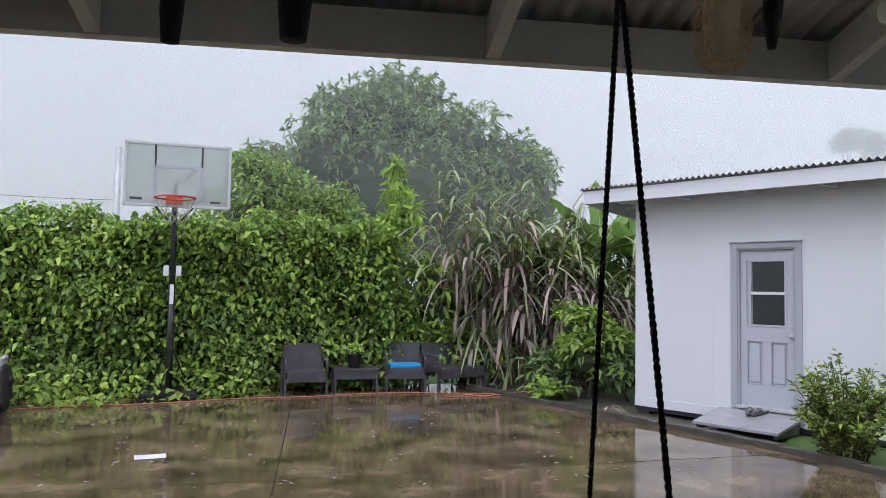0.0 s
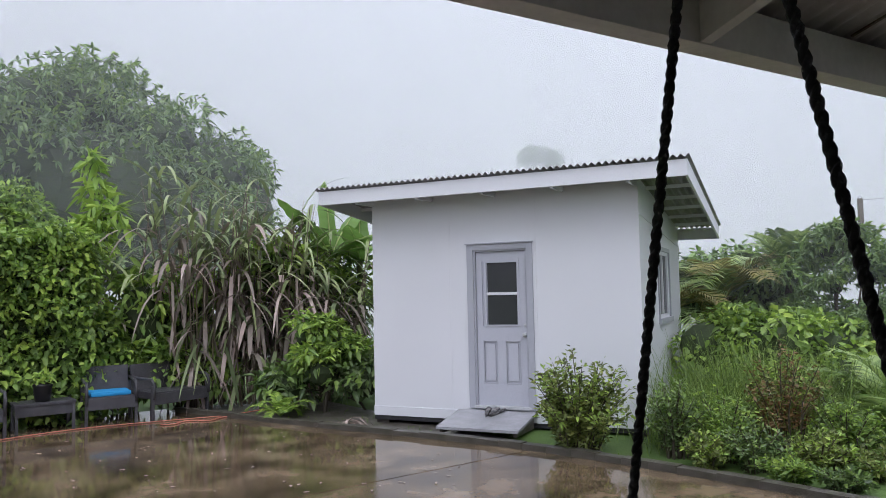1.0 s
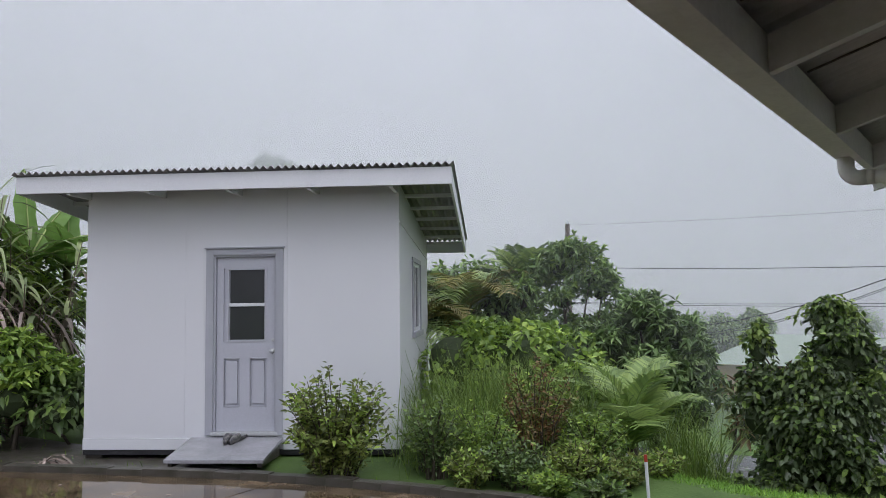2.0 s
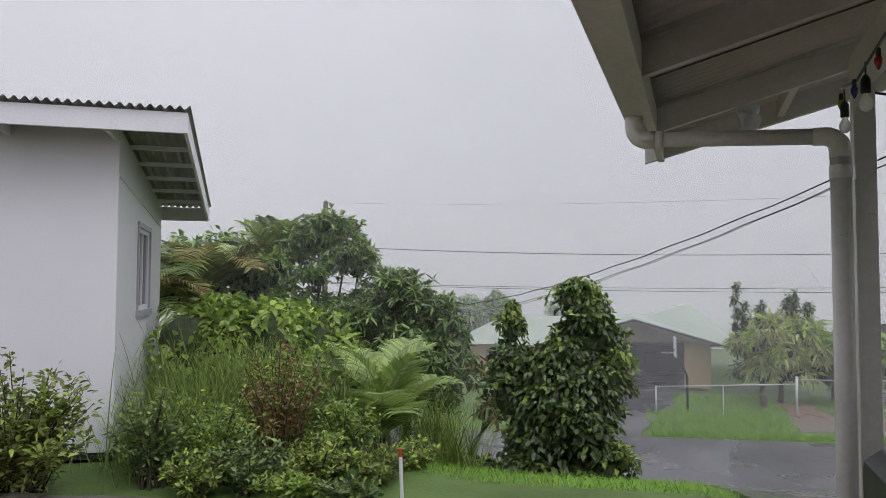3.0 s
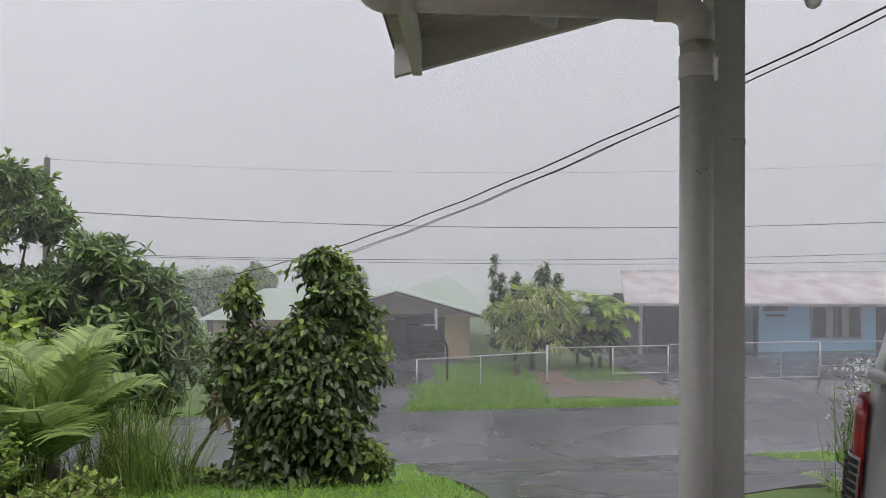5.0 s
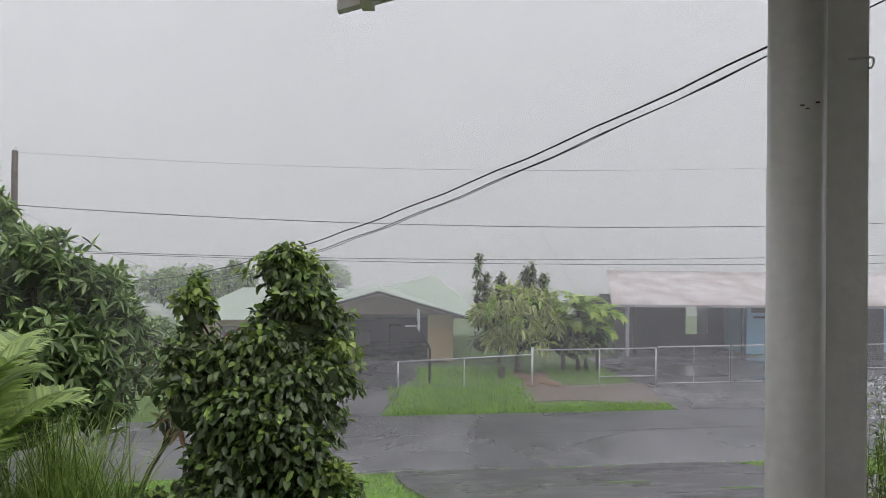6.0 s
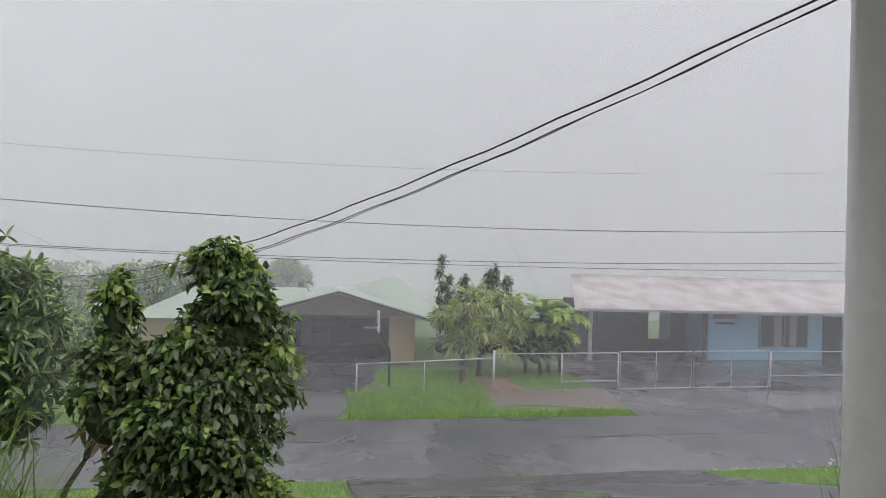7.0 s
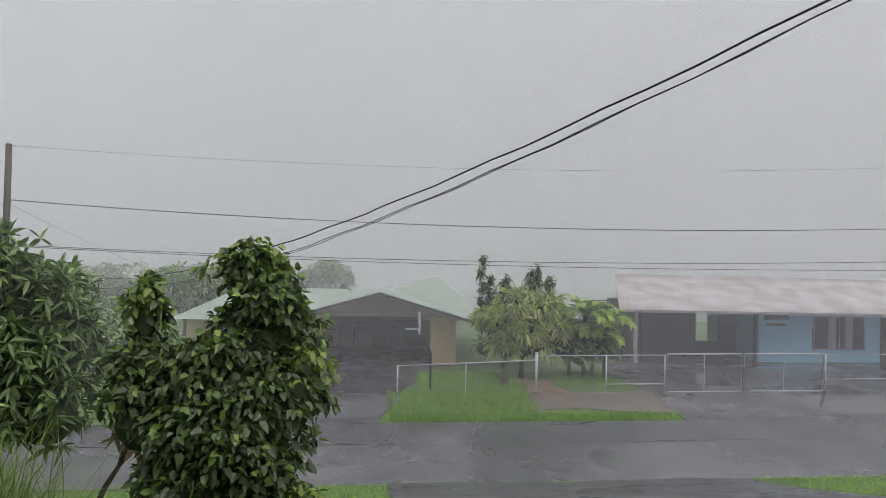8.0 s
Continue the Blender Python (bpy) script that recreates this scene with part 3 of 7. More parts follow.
# house walls that close the carport
tagged(part("wall_south", box(XW, YB - 0.15, 0.0, XE, YB, 4.9), M_CARPORT), "plain aged white house wall behind the carport", "wall", kind="structure").matrix_world = HOUSE
tagged(part("wall_west", prism([(YB, 0.0), (0.0, 0.0), (0.0, carp_z(0) - 0.01), (YB, carp_z(YB) - 0.01)], "x", XW, XW + 0.15), M_CARPORT), "plain aged white house wall beside the carport", "wall", kind="structure").matrix_world = HOUSE

# downpipe: from the gutter's end back to the post and down
dp = thing("downpipe", HOUSE, "white plastic rain downpipe strapped to the carport post", "downpipe")
PX, PY, PR = 4.72, 1.429, 0.044


def arc(c, a, b, n=7):
    """Points round c from offset a to offset b."""
    return [Vector(c) + math.cos(k / n * math.pi / 2) * Vector(a) + math.sin(k / n * math.pi / 2) * Vector(b) for k in range(n + 1)]


GY = EAVE + 0.075
part("outlet", tube([(PX + 0.03, GY, 2.60), (PX + 0.03, GY, 2.450)] + arc((PX + 0.03, GY - 0.065, 2.450), (0, 0.065, 0), (0, 0, -0.065))[1:] + [(PX + 0.03, GY - 0.10, 2.385)], 0.043, 20), M_PVC, dp, smooth=True)
part("cross_pipe", tube([(PX + 0.03, GY - 0.09, 2.385), (PX, PY + 0.06, 2.350)], 0.037, 24), M_PVC, dp, smooth=True)
part("elbow", tube([(PX + 0.004, PY + 0.11, 2.352)] + arc((PX, PY + 0.065, 2.285), (0, 0, 0.065), (0, -0.065, 0)) + [(PX, PY, 2.25)], [0.041] * 2 + [0.043] * 4 + [0.047] * 4, 24), M_PVC, dp, smooth=True)
part("down_pipe", tube([(PX, PY, 2.26), (PX, PY, 0.02)], PR, 28), M_PVC, dp, smooth=True)
part("collar", tube([(PX + 0.03, GY - 0.10, 2.385), (PX + 0.029, GY - 0.14, 2.383)], 0.0425, 24), M_PVC, dp, smooth=True)
st = tube([(PX, PY, 2.215), (PX, PY, 2.155)], PR + 0.003, 24)
box(PX, PY - 0.066, 2.155, 4.83, PY - 0.058, 2.215, bm=st)
part("strap", st, M_PVC, dp, "white strap screwed to the post")
part("screw", spin([(0.004, 0), (0.006, 0.002), (0.003, 0.005)], 10, m=pose(4.785, PY - 0.058, 2.185, -90)), M_RUSTY, dp)
for z, dx in ((1.905, -0.012), (1.90, 0.012), (1.895, 0.004)):
    part("scuff", box(PX - PR - 0.001, PY - 0.003 + dx, z - 0.0012, PX - PR * 0.95, PY + 0.003 + dx, z + 0.001), M_RUSTY, dp, "dark scuff")

# ---------- fence across the road ----------
fence = thing("chain_link_fence", Matrix(), "galvanised chain-link fence with pipe rails and two gates", "fence")
FX = 30.0


def fence_top(y):
    return -1.71 - 0.0155 * (y + 4.5)


FH = 1.33
for y, rad, extra in ((0.33, 0.03, -0.32), (-2.04, 0.02, -0.26), (-4.53, 0.045, 0.12), (-7.05, 0.028, 0.0), (-9.2, 0.03, 0.0), (-15.26, 0.035, 0.02), (-18.5, 0.03, 0.0), (-21.7, 0.03, 0.0), (-24.9, 0.03, 0.0), (-28.1, 0.03, 0.0), (5.2, 0.025, -0.3), (8.4, 0.025, -0.3), (11.6, 0.025, -0.3), (14.8, 0.025, -0.3)):
    part("fence_post", tube([(FX, y, fence_top(y) - FH - 0.3), (FX, y, fence_top(y) + extra)], rad, 8), M_GALV, fence, smooth=True)
for a, b, da, db in ((14.8, 5.2, -0.3, -0.3), (0.33, -4.53, -0.33, -0.16), (-4.53, -9.2, 0.0, 0.0), (-4.53, -9.2, -FH, -FH), (-7.05, -9.2, -1.02, -1.02), (-15.26, -28.1, 0, 0), (-15.26, -28.1, -0.9, -0.9)):
    part("rail", tube([(FX, a, fence_top(a) + da), (FX, b, fence_top(b) + db)], 0.022, 6), M_GALV, fence, smooth=True)


def mesh_fabric(y0, y1, h, step=0.09):
    """Diagonal wires both ways between two posts."""
    bm = bmesh.new()
    y = y0 - h
    while y < y1:
        for a, b in ((y, y + h), (y + h, y)):
            za, zb = 0.0, h
            if a < y0:
                za, a = y0 - a, y0
            if a > y1:
                za, a = a - y1, y1
            if b > y1:
                zb, b = h - (b - y1), y1
            if b < y0:
                zb, b = h - (y0 - b), y0
            if zb - za > 0.05:
                va = [bm.verts.new((0, a + dy, za + fence_top(a) - FH)) for dy in (-0.0017, 0.0017)]
                vb = [bm.verts.new((0.001, b + dy, zb + fence_top(b) - FH)) for dy in (-0.0017, 0.0017)]
                bm.faces.new((va[0], va[1], vb[1], vb[0]))
        y += step
    return bm


for y0, y1, h in ((-9.2, -4.53, FH), (-4.53, 0.33, 1.02), (5.2, 14.8, 1.02), (-28.1, -15.26, FH)):
    fab = part("wire_mesh", mesh_fabric(y0, y1, h), M_GALV, fence, "woven wire")
    fab.location = (FX + 0.03, 0, 0)
for y0, y1 in ((-12.06, -9.28), (-15.18, -12.16)):
    lo, hi = fence_top(y1) - FH + 0.02, fence_top(y1) + 0.04
    gate = part("gate", tube([(FX, y0, lo + 0.04), (FX, y1, lo), (FX, y1, hi), (FX, y0, hi + 0.04)], 0.026, 8, closed=True), M_GALV, fence, "pipe-framed swing gate", smooth=True)
    ym = (y0 + y1) / 2
    part("gate_bar", tube([(FX, ym, lo + 0.02), (FX, ym, hi + 0.02)], 0.016, 6), M_GALV, gate)
    fab = part("gate_mesh", mesh_fabric(y0, y1, FH), M_GALV, gate, "woven wire")
    fab.location = (FX + 0.02, 0, 0)
    part("gate_wheel", spin([(0.03, -0.02), (0.07, -0.02), (0.07, 0.02), (0.03, 0.02)], 12, m=pose(FX, y0 + 0.12 if y0 > -13 else y1 - 0.12, lo - 0.02, 0, 90)), M_DARK, gate)

# ---------- houses across the road ----------
M_TAN = mat("tan_house_paint", (0.62, 0.46, 0.27), 0.7, (0.54, 0.40, 0.24), 0.5, 12, 0.15)
M_TANDK = mat("brown_gable_paint", (0.33, 0.265, 0.20), 0.7, (0.27, 0.22, 0.17), 0.8, 12, 0.15)
M_GREENROOF = mat("pale_green_metal_roof", (0.38, 0.45, 0.36), 0.45, (0.32, 0.39, 0.31), 0.5, 8, 0.1)
M_RUSTROOF = mat("rust_streaked_metal_roof", (0.56, 0.535, 0.52), 0.5, (0.37, 0.32, 0.29), 0.9, 7, 0.2, spread=0.4)
M_BLUE = mat("light_blue_house_paint", (0.33, 0.60, 0.78), 0.6, (0.29, 0.54, 0.71), 0.6, 14, 0.12)
M_TIMBERSHADE = mat("dark_timber_and_shade", (0.055, 0.05, 0.045), 0.75, (0.035, 0.032, 0.03), 1, 14, 0.3)
M_CURTAIN = mat("grey_curtain", (0.40, 0.40, 0.39), 0.8, (0.30, 0.30, 0.30), 3, 20, 0.2)

h1 = thing("house", Matrix(), "tan house with an open garage and a pale green metal roof", "house")
GX, GB, GT = 36.5, -3.02, -0.95
part("wall", box(GX, -2.43, GB, GX + 0.2, -1.30, GT), M_TAN, h1)
part("wall", box(GX, 3.3, GB, GX + 0.2, 4.6, GT), M_TAN, h1)
part("wall", box(GX + 0.2, -2.43, GB, GX + 9.0, -2.25, GT), M_TANDK, h1)
part("wall", box(GX + 0.2, 4.4, GB, GX + 9.0, 4.6, GT), M_TAN, h1)
# Garage back wall near-black: the dark of the inside is put into its colour.
part("wall", box(GX + 7.0, -2.25, GB, GX + 7.2, 4.4, GT), M_TIMBERSHADE, h1)
part("gable", prism([(-2.46, GT), (4.6, GT), (0.94, 0.02)], "x", GX - 0.02, GX + 0.16), M_TANDK, h1)
for ya in (-3.5, 5.35):
    part("barge_board", prism([(ya, -1.26), (0.94, 0.02), (0.94, 0.12), (ya, -1.14)], "x", GX - 0.75, GX - 0.70), M_TIMBERSHADE, h1)
    part("roof_slope", prism([(ya, -1.17), (0.94, 0.09), (0.94, 0.14), (ya, -1.12)], "x", GX - 0.75, GX + 6.0), M_GREENROOF, h1)
for name, faces in (("hip_roof", (((39.2, -4.3, -1.32), (39.2, 4.6, -1.32), (43.6, -2.2, 0.66)), ((39.2, -4.3, -1.32), (43.6, -2.2, 0.66), (49, -4.3, -1.32)), ((39.2, 4.6, -1.32), (49, 4.6, -1.32), (43.6, -2.2, 0.66)), ((49, -4.3, -1.32), (43.6, -2.2, 0.66), (49, 4.6, -1.32)))), ("wing_roof", (((38.2, 10.2, -1.35), (38.2, 0.9, -1.35), (41.5, 2.5, -0.02), (41.5, 7.6, -0.02)), ((38.2, 10.2, -1.35), (41.5, 7.6, -0.02), (45, 10.2, -1.35)), ((45, 10.2, -1.35), (41.5, 7.6, -0.02), (41.5, 2.5, -0.02), (45, 0.9, -1.35))))):
    bm = bmesh.new()
    for f in faces:
        bm.faces.new([bm.verts.new(p) for p in f])
    bmesh.ops.remove_doubles(bm, verts=bm.verts, dist=0.001)
    part(name, bm, M_GREENROOF, h1)
part("wall", box(38.9, 4.6, GB, 39.1, 9.6, -1.30), M_TAN, h1)
part("garage_floor", box(GX - 0.3, -2.2, GB - 0.1, GX + 7, 4.4, GB + 0.03), M_DRIVE, h1)
part("house_window", box(38.86, 6.5, -2.5, 38.9, 8.2, -1.7), M_DARK, h1)
for y, z, w, c in ((3.0, -2.2, 0.7, M_TAN), (1.2, -2.3, 0.9, M_CURTAIN), (-0.4, -2.0, 0.6, M_TIMBERSHADE), (2.2, -1.7, 0.5, M_CURTAIN)):
    part("stored_box", box(GX + 5.8, y, GB + 0.03, GX + 6.6, y + w, z, 0.02), c, h1)

h2 = thing("house", pose(36.5, -9.84, -2.86), "light blue house with a rust-streaked metal roof and open carport", "house")
E0 = 2.44
part("wall", box(0.8, -30.0, 0.0, 1.0, -6.86, E0 + 0.02), M_BLUE, h2)
# The near-black walls and partitions put the open carport's shade into their colour.
part("wall", box(6.6, -30, 0.0, 6.8, -8.2, E0), M_TIMBERSHADE, h2)
part("wall", box(6.6, -6.0, 0.0, 6.8, -0.2, E0), M_TIMBERSHADE, h2)
part("wall", box(6.6, -8.2, 0.0, 6.8, -6.0, 0.25), M_TIMBERSHADE, h2)
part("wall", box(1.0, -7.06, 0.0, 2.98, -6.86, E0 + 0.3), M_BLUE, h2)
part("partition", box(3.0, -6.86, 0.0, 3.15, -5.98, E0 + 0.3), M_TIMBERSHADE, h2)
part("partition", box(3.0, -4.81, 0.0, 3.15, -0.35, E0 + 0.3), M_TIMBERSHADE, h2)
part("partition", box(3.0, -5.98, 0.0, 3.15, -4.81, 0.72), M_TIMBERSHADE, h2)
part("partition", box(3.0, -5.98, 2.23, 3.15, -4.81, E0 + 0.3), M_TIMBERSHADE, h2)
part("curtain", box(3.02, -5.98, 0.72, 3.05, -5.42, 2.23), M_CURTAIN, h2, "pale curtain")
part("carport_floor", box(-0.2, -6.9, -0.1, 6.6, -0.1, 0.03), M_DRIVE, h2)
part("carport_post", box(0.0, -0.75, 0.0, 0.14, -0.60, E0), M_CURTAIN, h2, "pale grey post")
part("carport_post", box(0.0, -1.05, 0.0, 0.10, -0.95, E0), M_TIMBERSHADE, h2)
part("carport_post", box(0.3, -6.5, 0.0, 0.42, -6.38, E0), M_TIMBERSHADE, h2)
part("roof_slope", sheet(400, 6, lambda u, v: (lerp(-0.55, 4.2, v), lerp(-29.7, 0.3 - 1.35 * v, u), lerp(E0, E0 + 1.46, v) + 0.012 * math.sin(lerp(-29.7, 0.3 - 1.35 * v, u) / 0.28 * 2 * math.pi)), 0.02), M_RUSTROOF, h2, "rust-streaked metal sheets", smooth=True)
part("roof_slope", sheet(3, 3, lambda u, v: (lerp(4.2, 9.0, v), lerp(-29.7, -1.05 - 2.2 * v, u), lerp(E0 + 1.46, E0, v)), 0.02), M_RUSTROOF, h2)
part("eave_board", box(-0.55, -29.7, E0 - 0.12, -0.51, 0.3, E0 - 0.02), M_CURTAIN, h2)
part("gable_end", prism([(-0.3, E0 - 0.06), (4.1, E0 - 0.06), (4.1, E0 + 1.30)], "y", -1.35, -1.25), M_TIMBERSHADE, h2)
for y0, y1, z0, z1 in ((-9.5, -12.1, 0.62, 2.26), (-17.0, -19.5, 0.62, 2.26)):
    w = part("window", box(0.74, y1, z0, 0.80, y1 + 0.07, z1), M_CURTAIN, h2, "aluminium sliding window with curtains")
    more(w, (0.74, y0 - 0.07, z0, 0.80, y0, z1), (0.74, y1, z0, 0.80, y0, z0 + 0.07), (0.74, y1, z1 - 0.07, 0.80, y0, z1), (0.74, (y0 + y1) / 2 - 0.03, z0, 0.80, (y0 + y1) / 2 + 0.03, z1))
    part("pane", box(0.775, y1 + 0.05, z0 + 0.05, 0.795, y0 - 0.05, z1 - 0.05), M_DARK, w)
    for k in (0.30, 0.62):
        part("curtain", box(0.765, lerp(y0, y1, k + 0.14), z0 + 0.08, 0.773, lerp(y0, y1, k), z1 - 0.08), M_CURTAIN, w)
part("door", box(0.74, -13.9, 0.05, 0.79, -12.9, 2.2, 0.01), M_TIMBERSHADE, h2, "dark screen door")
part("vent_panel", box(0.74, -8.3, 2.0, 0.80, -7.1, 2.4), M_TIMBERSHADE, h2)
part("wall_lettering", box(0.785, -8.2, 1.72, 0.80, -7.2, 1.82), M_TIMBERSHADE, h2)

# ---------- haze sheets ------
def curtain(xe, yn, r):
    """A bent haze sheet: along the north side, round a wide corner, then down the road side."""
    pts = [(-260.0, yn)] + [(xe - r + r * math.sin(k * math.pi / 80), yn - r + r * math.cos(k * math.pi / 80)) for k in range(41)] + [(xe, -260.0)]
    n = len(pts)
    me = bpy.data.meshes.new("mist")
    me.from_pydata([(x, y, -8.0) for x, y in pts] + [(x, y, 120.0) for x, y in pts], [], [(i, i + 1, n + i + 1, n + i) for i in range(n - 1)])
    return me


# Flat sheets added at set distances to imitate haze growing with depth.
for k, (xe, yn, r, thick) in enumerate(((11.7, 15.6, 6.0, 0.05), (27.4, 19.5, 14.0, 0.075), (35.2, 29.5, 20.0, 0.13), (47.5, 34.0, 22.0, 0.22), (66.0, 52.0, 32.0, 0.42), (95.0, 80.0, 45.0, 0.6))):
    tagged(part("mist", curtain(xe, yn, r), haze_mat("haze_sheet_" + "abcdef"[k], thick)), "big see-through grey sheet standing in for rain haze", "mist", kind="backdrop")

# ---------- plants ----------
RNG = np.random.default_rng(7)
M_LEAF = mat("hedge_leaf", (0.245, 0.365, 0.085), 0.40, (0.155, 0.255, 0.060), 2.0, 25, 0.1, island=0.42, through_light=0.33)
M_LEAFNEW = mat("young_hedge_leaf", (0.395, 0.545, 0.100), 0.44, (0.270, 0.420, 0.075), 2.0, 25, 0.1, island=0.35, through_light=0.35)
M_LEAFYOUNG = mat("yellowing_broad_leaf", (0.27, 0.36, 0.085), 0.46, (0.18, 0.27, 0.065), 2.0, 25, 0.1, island=0.4, through_light=0.3)
M_LEAFDARK = mat("dark_glossy_leaf", (0.155, 0.225, 0.080), 0.40, (0.105, 0.165, 0.058), 1.5, 25, 0.1, island=0.45, through_light=0.2)
M_LEAFCOL = mat("broad_dark_leaf", (0.115, 0.160, 0.064), 0.42, (0.078, 0.118, 0.046), 1.5, 25, 0.1, island=0.5, through_light=0.2)
M_LEAFMANGO = mat("mango_leaf", (0.250, 0.365, 0.135), 0.50, (0.180, 0.280, 0.100), 0.5, 12, 0.1, island=0.45, through_light=0.22)
M_LEAFOLIVE = mat("olive_shrub_leaf", (0.225, 0.270, 0.070), 0.53, (0.150, 0.195, 0.050), 3, 40, 0.1, island=0.5, through_light=0.25)
M_LEAFPALE = mat("pale_yellowgreen_leaf", (0.49, 0.55, 0.22), 0.58, (0.37, 0.44, 0.16), 1.0, 20, 0.1, island=0.4, through_light=0.3)
M_LEAFRED = mat("reddish_brown_leaf", (0.260, 0.150, 0.055), 0.58, (0.175, 0.125, 0.050), 3, 30, 0.1, island=0.4, through_light=0.2)
M_CANEGREEN = mat("cane_blade", (0.320, 0.375, 0.180), 0.50, (0.220, 0.285, 0.120), 1.5, 20, 0.15, island=0.5, through_light=0.25)
M_CANEDRY = mat("dry_purple_cane_blade", (0.430, 0.360, 0.310), 0.6, (0.290, 0.225, 0.190), 1.5, 20, 0.15, island=0.5, through_light=0.15)
M_CANESTEM = mat("purple_cane_stem", (0.17, 0.125, 0.09), 0.5, (0.12, 0.10, 0.06), 2, 30, 0.2, island=0.3)
M_GRASSBLADE = mat("grass_blade", (0.235, 0.340, 0.075), 0.55, (0.165, 0.255, 0.055), 1.5, 20, 0.1, island=0.45, through_light=0.3)
M_LAWN = mat("lawn_blade", (0.223, 0.419, 0.041), 0.58, (0.149, 0.311, 0.030), 0.8, 20, 0.1, island=0.4, through_light=0.3)
M_PALM = mat("palm_leaflet", (0.33, 0.45, 0.14), 0.38, (0.23, 0.34, 0.095), 1.2, 20, 0.1, island=0.35, through_light=0.3)
M_PALMDRY = mat("yellowing_palm_leaflet", (0.300, 0.300, 0.083), 0.53, (0.225, 0.195, 0.060), 1.2, 20, 0.1, island=0.4, through_light=0.25)
M_BANANA = mat("banana_leaf", (0.216, 0.365, 0.081), 0.48, (0.149, 0.270, 0.054), 1.0, 15, 0.15, through_light=0.4)
M_BARK = mat("grey_brown_bark", (0.10, 0.08, 0.06), 0.8, (0.06, 0.05, 0.035), 4, 40, 0.8)
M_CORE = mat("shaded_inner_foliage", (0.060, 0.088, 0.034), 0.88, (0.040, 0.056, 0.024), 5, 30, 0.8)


def unit(v):
    return v / np.maximum(np.linalg.norm(v, axis=-1, keepdims=True), 1e-9)


def leaf_mesh(name, p, d, n, length, width, fold=0.22, sag=0.15):
    """Folded six-cornered leaves: at p, along d, facing n."""
    d = unit(d)
    side = unit(np.cross(d, n))
    up = np.cross(side, d)
    L, W = length[:, None], (length * width)[:, None]
    down = np.array([0, 0, -1.0])
    v = np.stack([p, p + d * L * 0.28 + side * W * 0.5 + up * W * fold, p + d * L * 0.68 + side * W * 0.38 + up * W * fold * 0.7 + down * L * sag * 0.4, p + d * L + down * L * sag,
                  p + d * L * 0.68 - side * W * 0.38 + up * W * fold * 0.7 + down * L * sag * 0.4, p + d * L * 0.28 - side * W * 0.5 + up * W * fold], 1).reshape(-1, 3)
    k = len(p)
    base = np.arange(k)[:, None] * 6
    faces = np.stack([base + np.array([0, 1, 2, 3]), base + np.array([0, 3, 4, 5])], 1).reshape(-1)
    me = bpy.data.meshes.new(name)
    me.vertices.add(len(v))
    me.vertices.foreach_set("co", v.ravel())
    me.loops.add(len(faces))
    me.loops.foreach_set("vertex_index", faces.astype(np.int32))
    me.polygons.add(2 * k)
    me.polygons.foreach_set("loop_start", (np.arange(2 * k) * 4).astype(np.int32))
    me.update(calc_edges=True)
    me.validate()
    return me


def blade_mesh(name, p, d, length, width, droop, seg=5, n_side=None):
    """Long arching strips: from p, first along d, then bending down."""
    k = len(p)
    d = unit(d)
    flat = d.copy()
    flat[:, 2] = 0
    flat = unit(flat + 1e-4)
    side = unit(np.cross(d, np.tile([0, 0, 1.0], (k, 1)) + 0.01)) if n_side is None else n_side
    rows, pos, cur = [], p.copy(), d.copy()
    for i in range(seg + 1):
        t = i / seg
        w = (width * (0.55 + 0.9 * t) * (1 - t) ** 0.7 if i < seg else width * 0.02)[:, None]
        w = np.maximum(w, 0.0015)
        rows += [pos - side * w * 0.5, pos + side * w * 0.5]
        cur = unit(cur + np.array([0, 0, -1.0]) * (droop * 2.0 / seg)[:, None] + flat * (droop * 0.5 / seg)[:, None])
        pos = pos + cur * (length / seg)[:, None]
    v = np.stack(rows, 1).reshape(-1, 3)
    m = 2 * (seg + 1)
    base = np.arange(k)[:, None] * m
    faces = np.stack([base + np.array([2 * i, 2 * i + 1, 2 * i + 3, 2 * i + 2]) for i in range(seg)], 1).reshape(-1)
    me = bpy.data.meshes.new(name)
    me.vertices.add(len(v))
    me.vertices.foreach_set("co", v.ravel())
    me.loops.add(len(faces))
    me.loops.foreach_set("vertex_index", faces.astype(np.int32))
    me.polygons.add(seg * k)
    me.polygons.foreach_set("loop_start", (np.arange(seg * k) * 4).astype(np.int32))
    me.update(calc_edges=True)
    me.validate()
    for f in me.polygons:
        f.use_smooth = True
    return me


def shell(clumps, count, inner=0.55, low=-0.6):
    """Points near the surfaces of ellipsoid clumps, with outward directions."""
    c = np.array([q[0] for q in clumps], float)
    r = np.array([q[1] if hasattr(q[1], "__len__") else (q[1],) * 3 for q in clumps], float)
    area = (r[:, 0] * r[:, 1] + r[:, 0] * r[:, 2] + r[:, 1] * r[:, 2])
    pick = RNG.choice(len(c), count, p=area / area.sum())
    o = unit(RNG.normal(size=(count, 3)))
    o[:, 2] = np.where(o[:, 2] < low, -o[:, 2], o[:, 2])
    depth = 1 - (1 - inner) * RNG.random(count)[:, None] ** 2.2
    bump = 1 + 0.16 * np.sin(7 * o[:, :1] + pick[:, None]) * np.sin(6 * o[:, 1:2] + 2 * pick[:, None]) + 0.1 * np.sin(13 * o[:, 2:3] + pick[:, None])
    return c[pick] + o * r[pick] * depth * bump, o


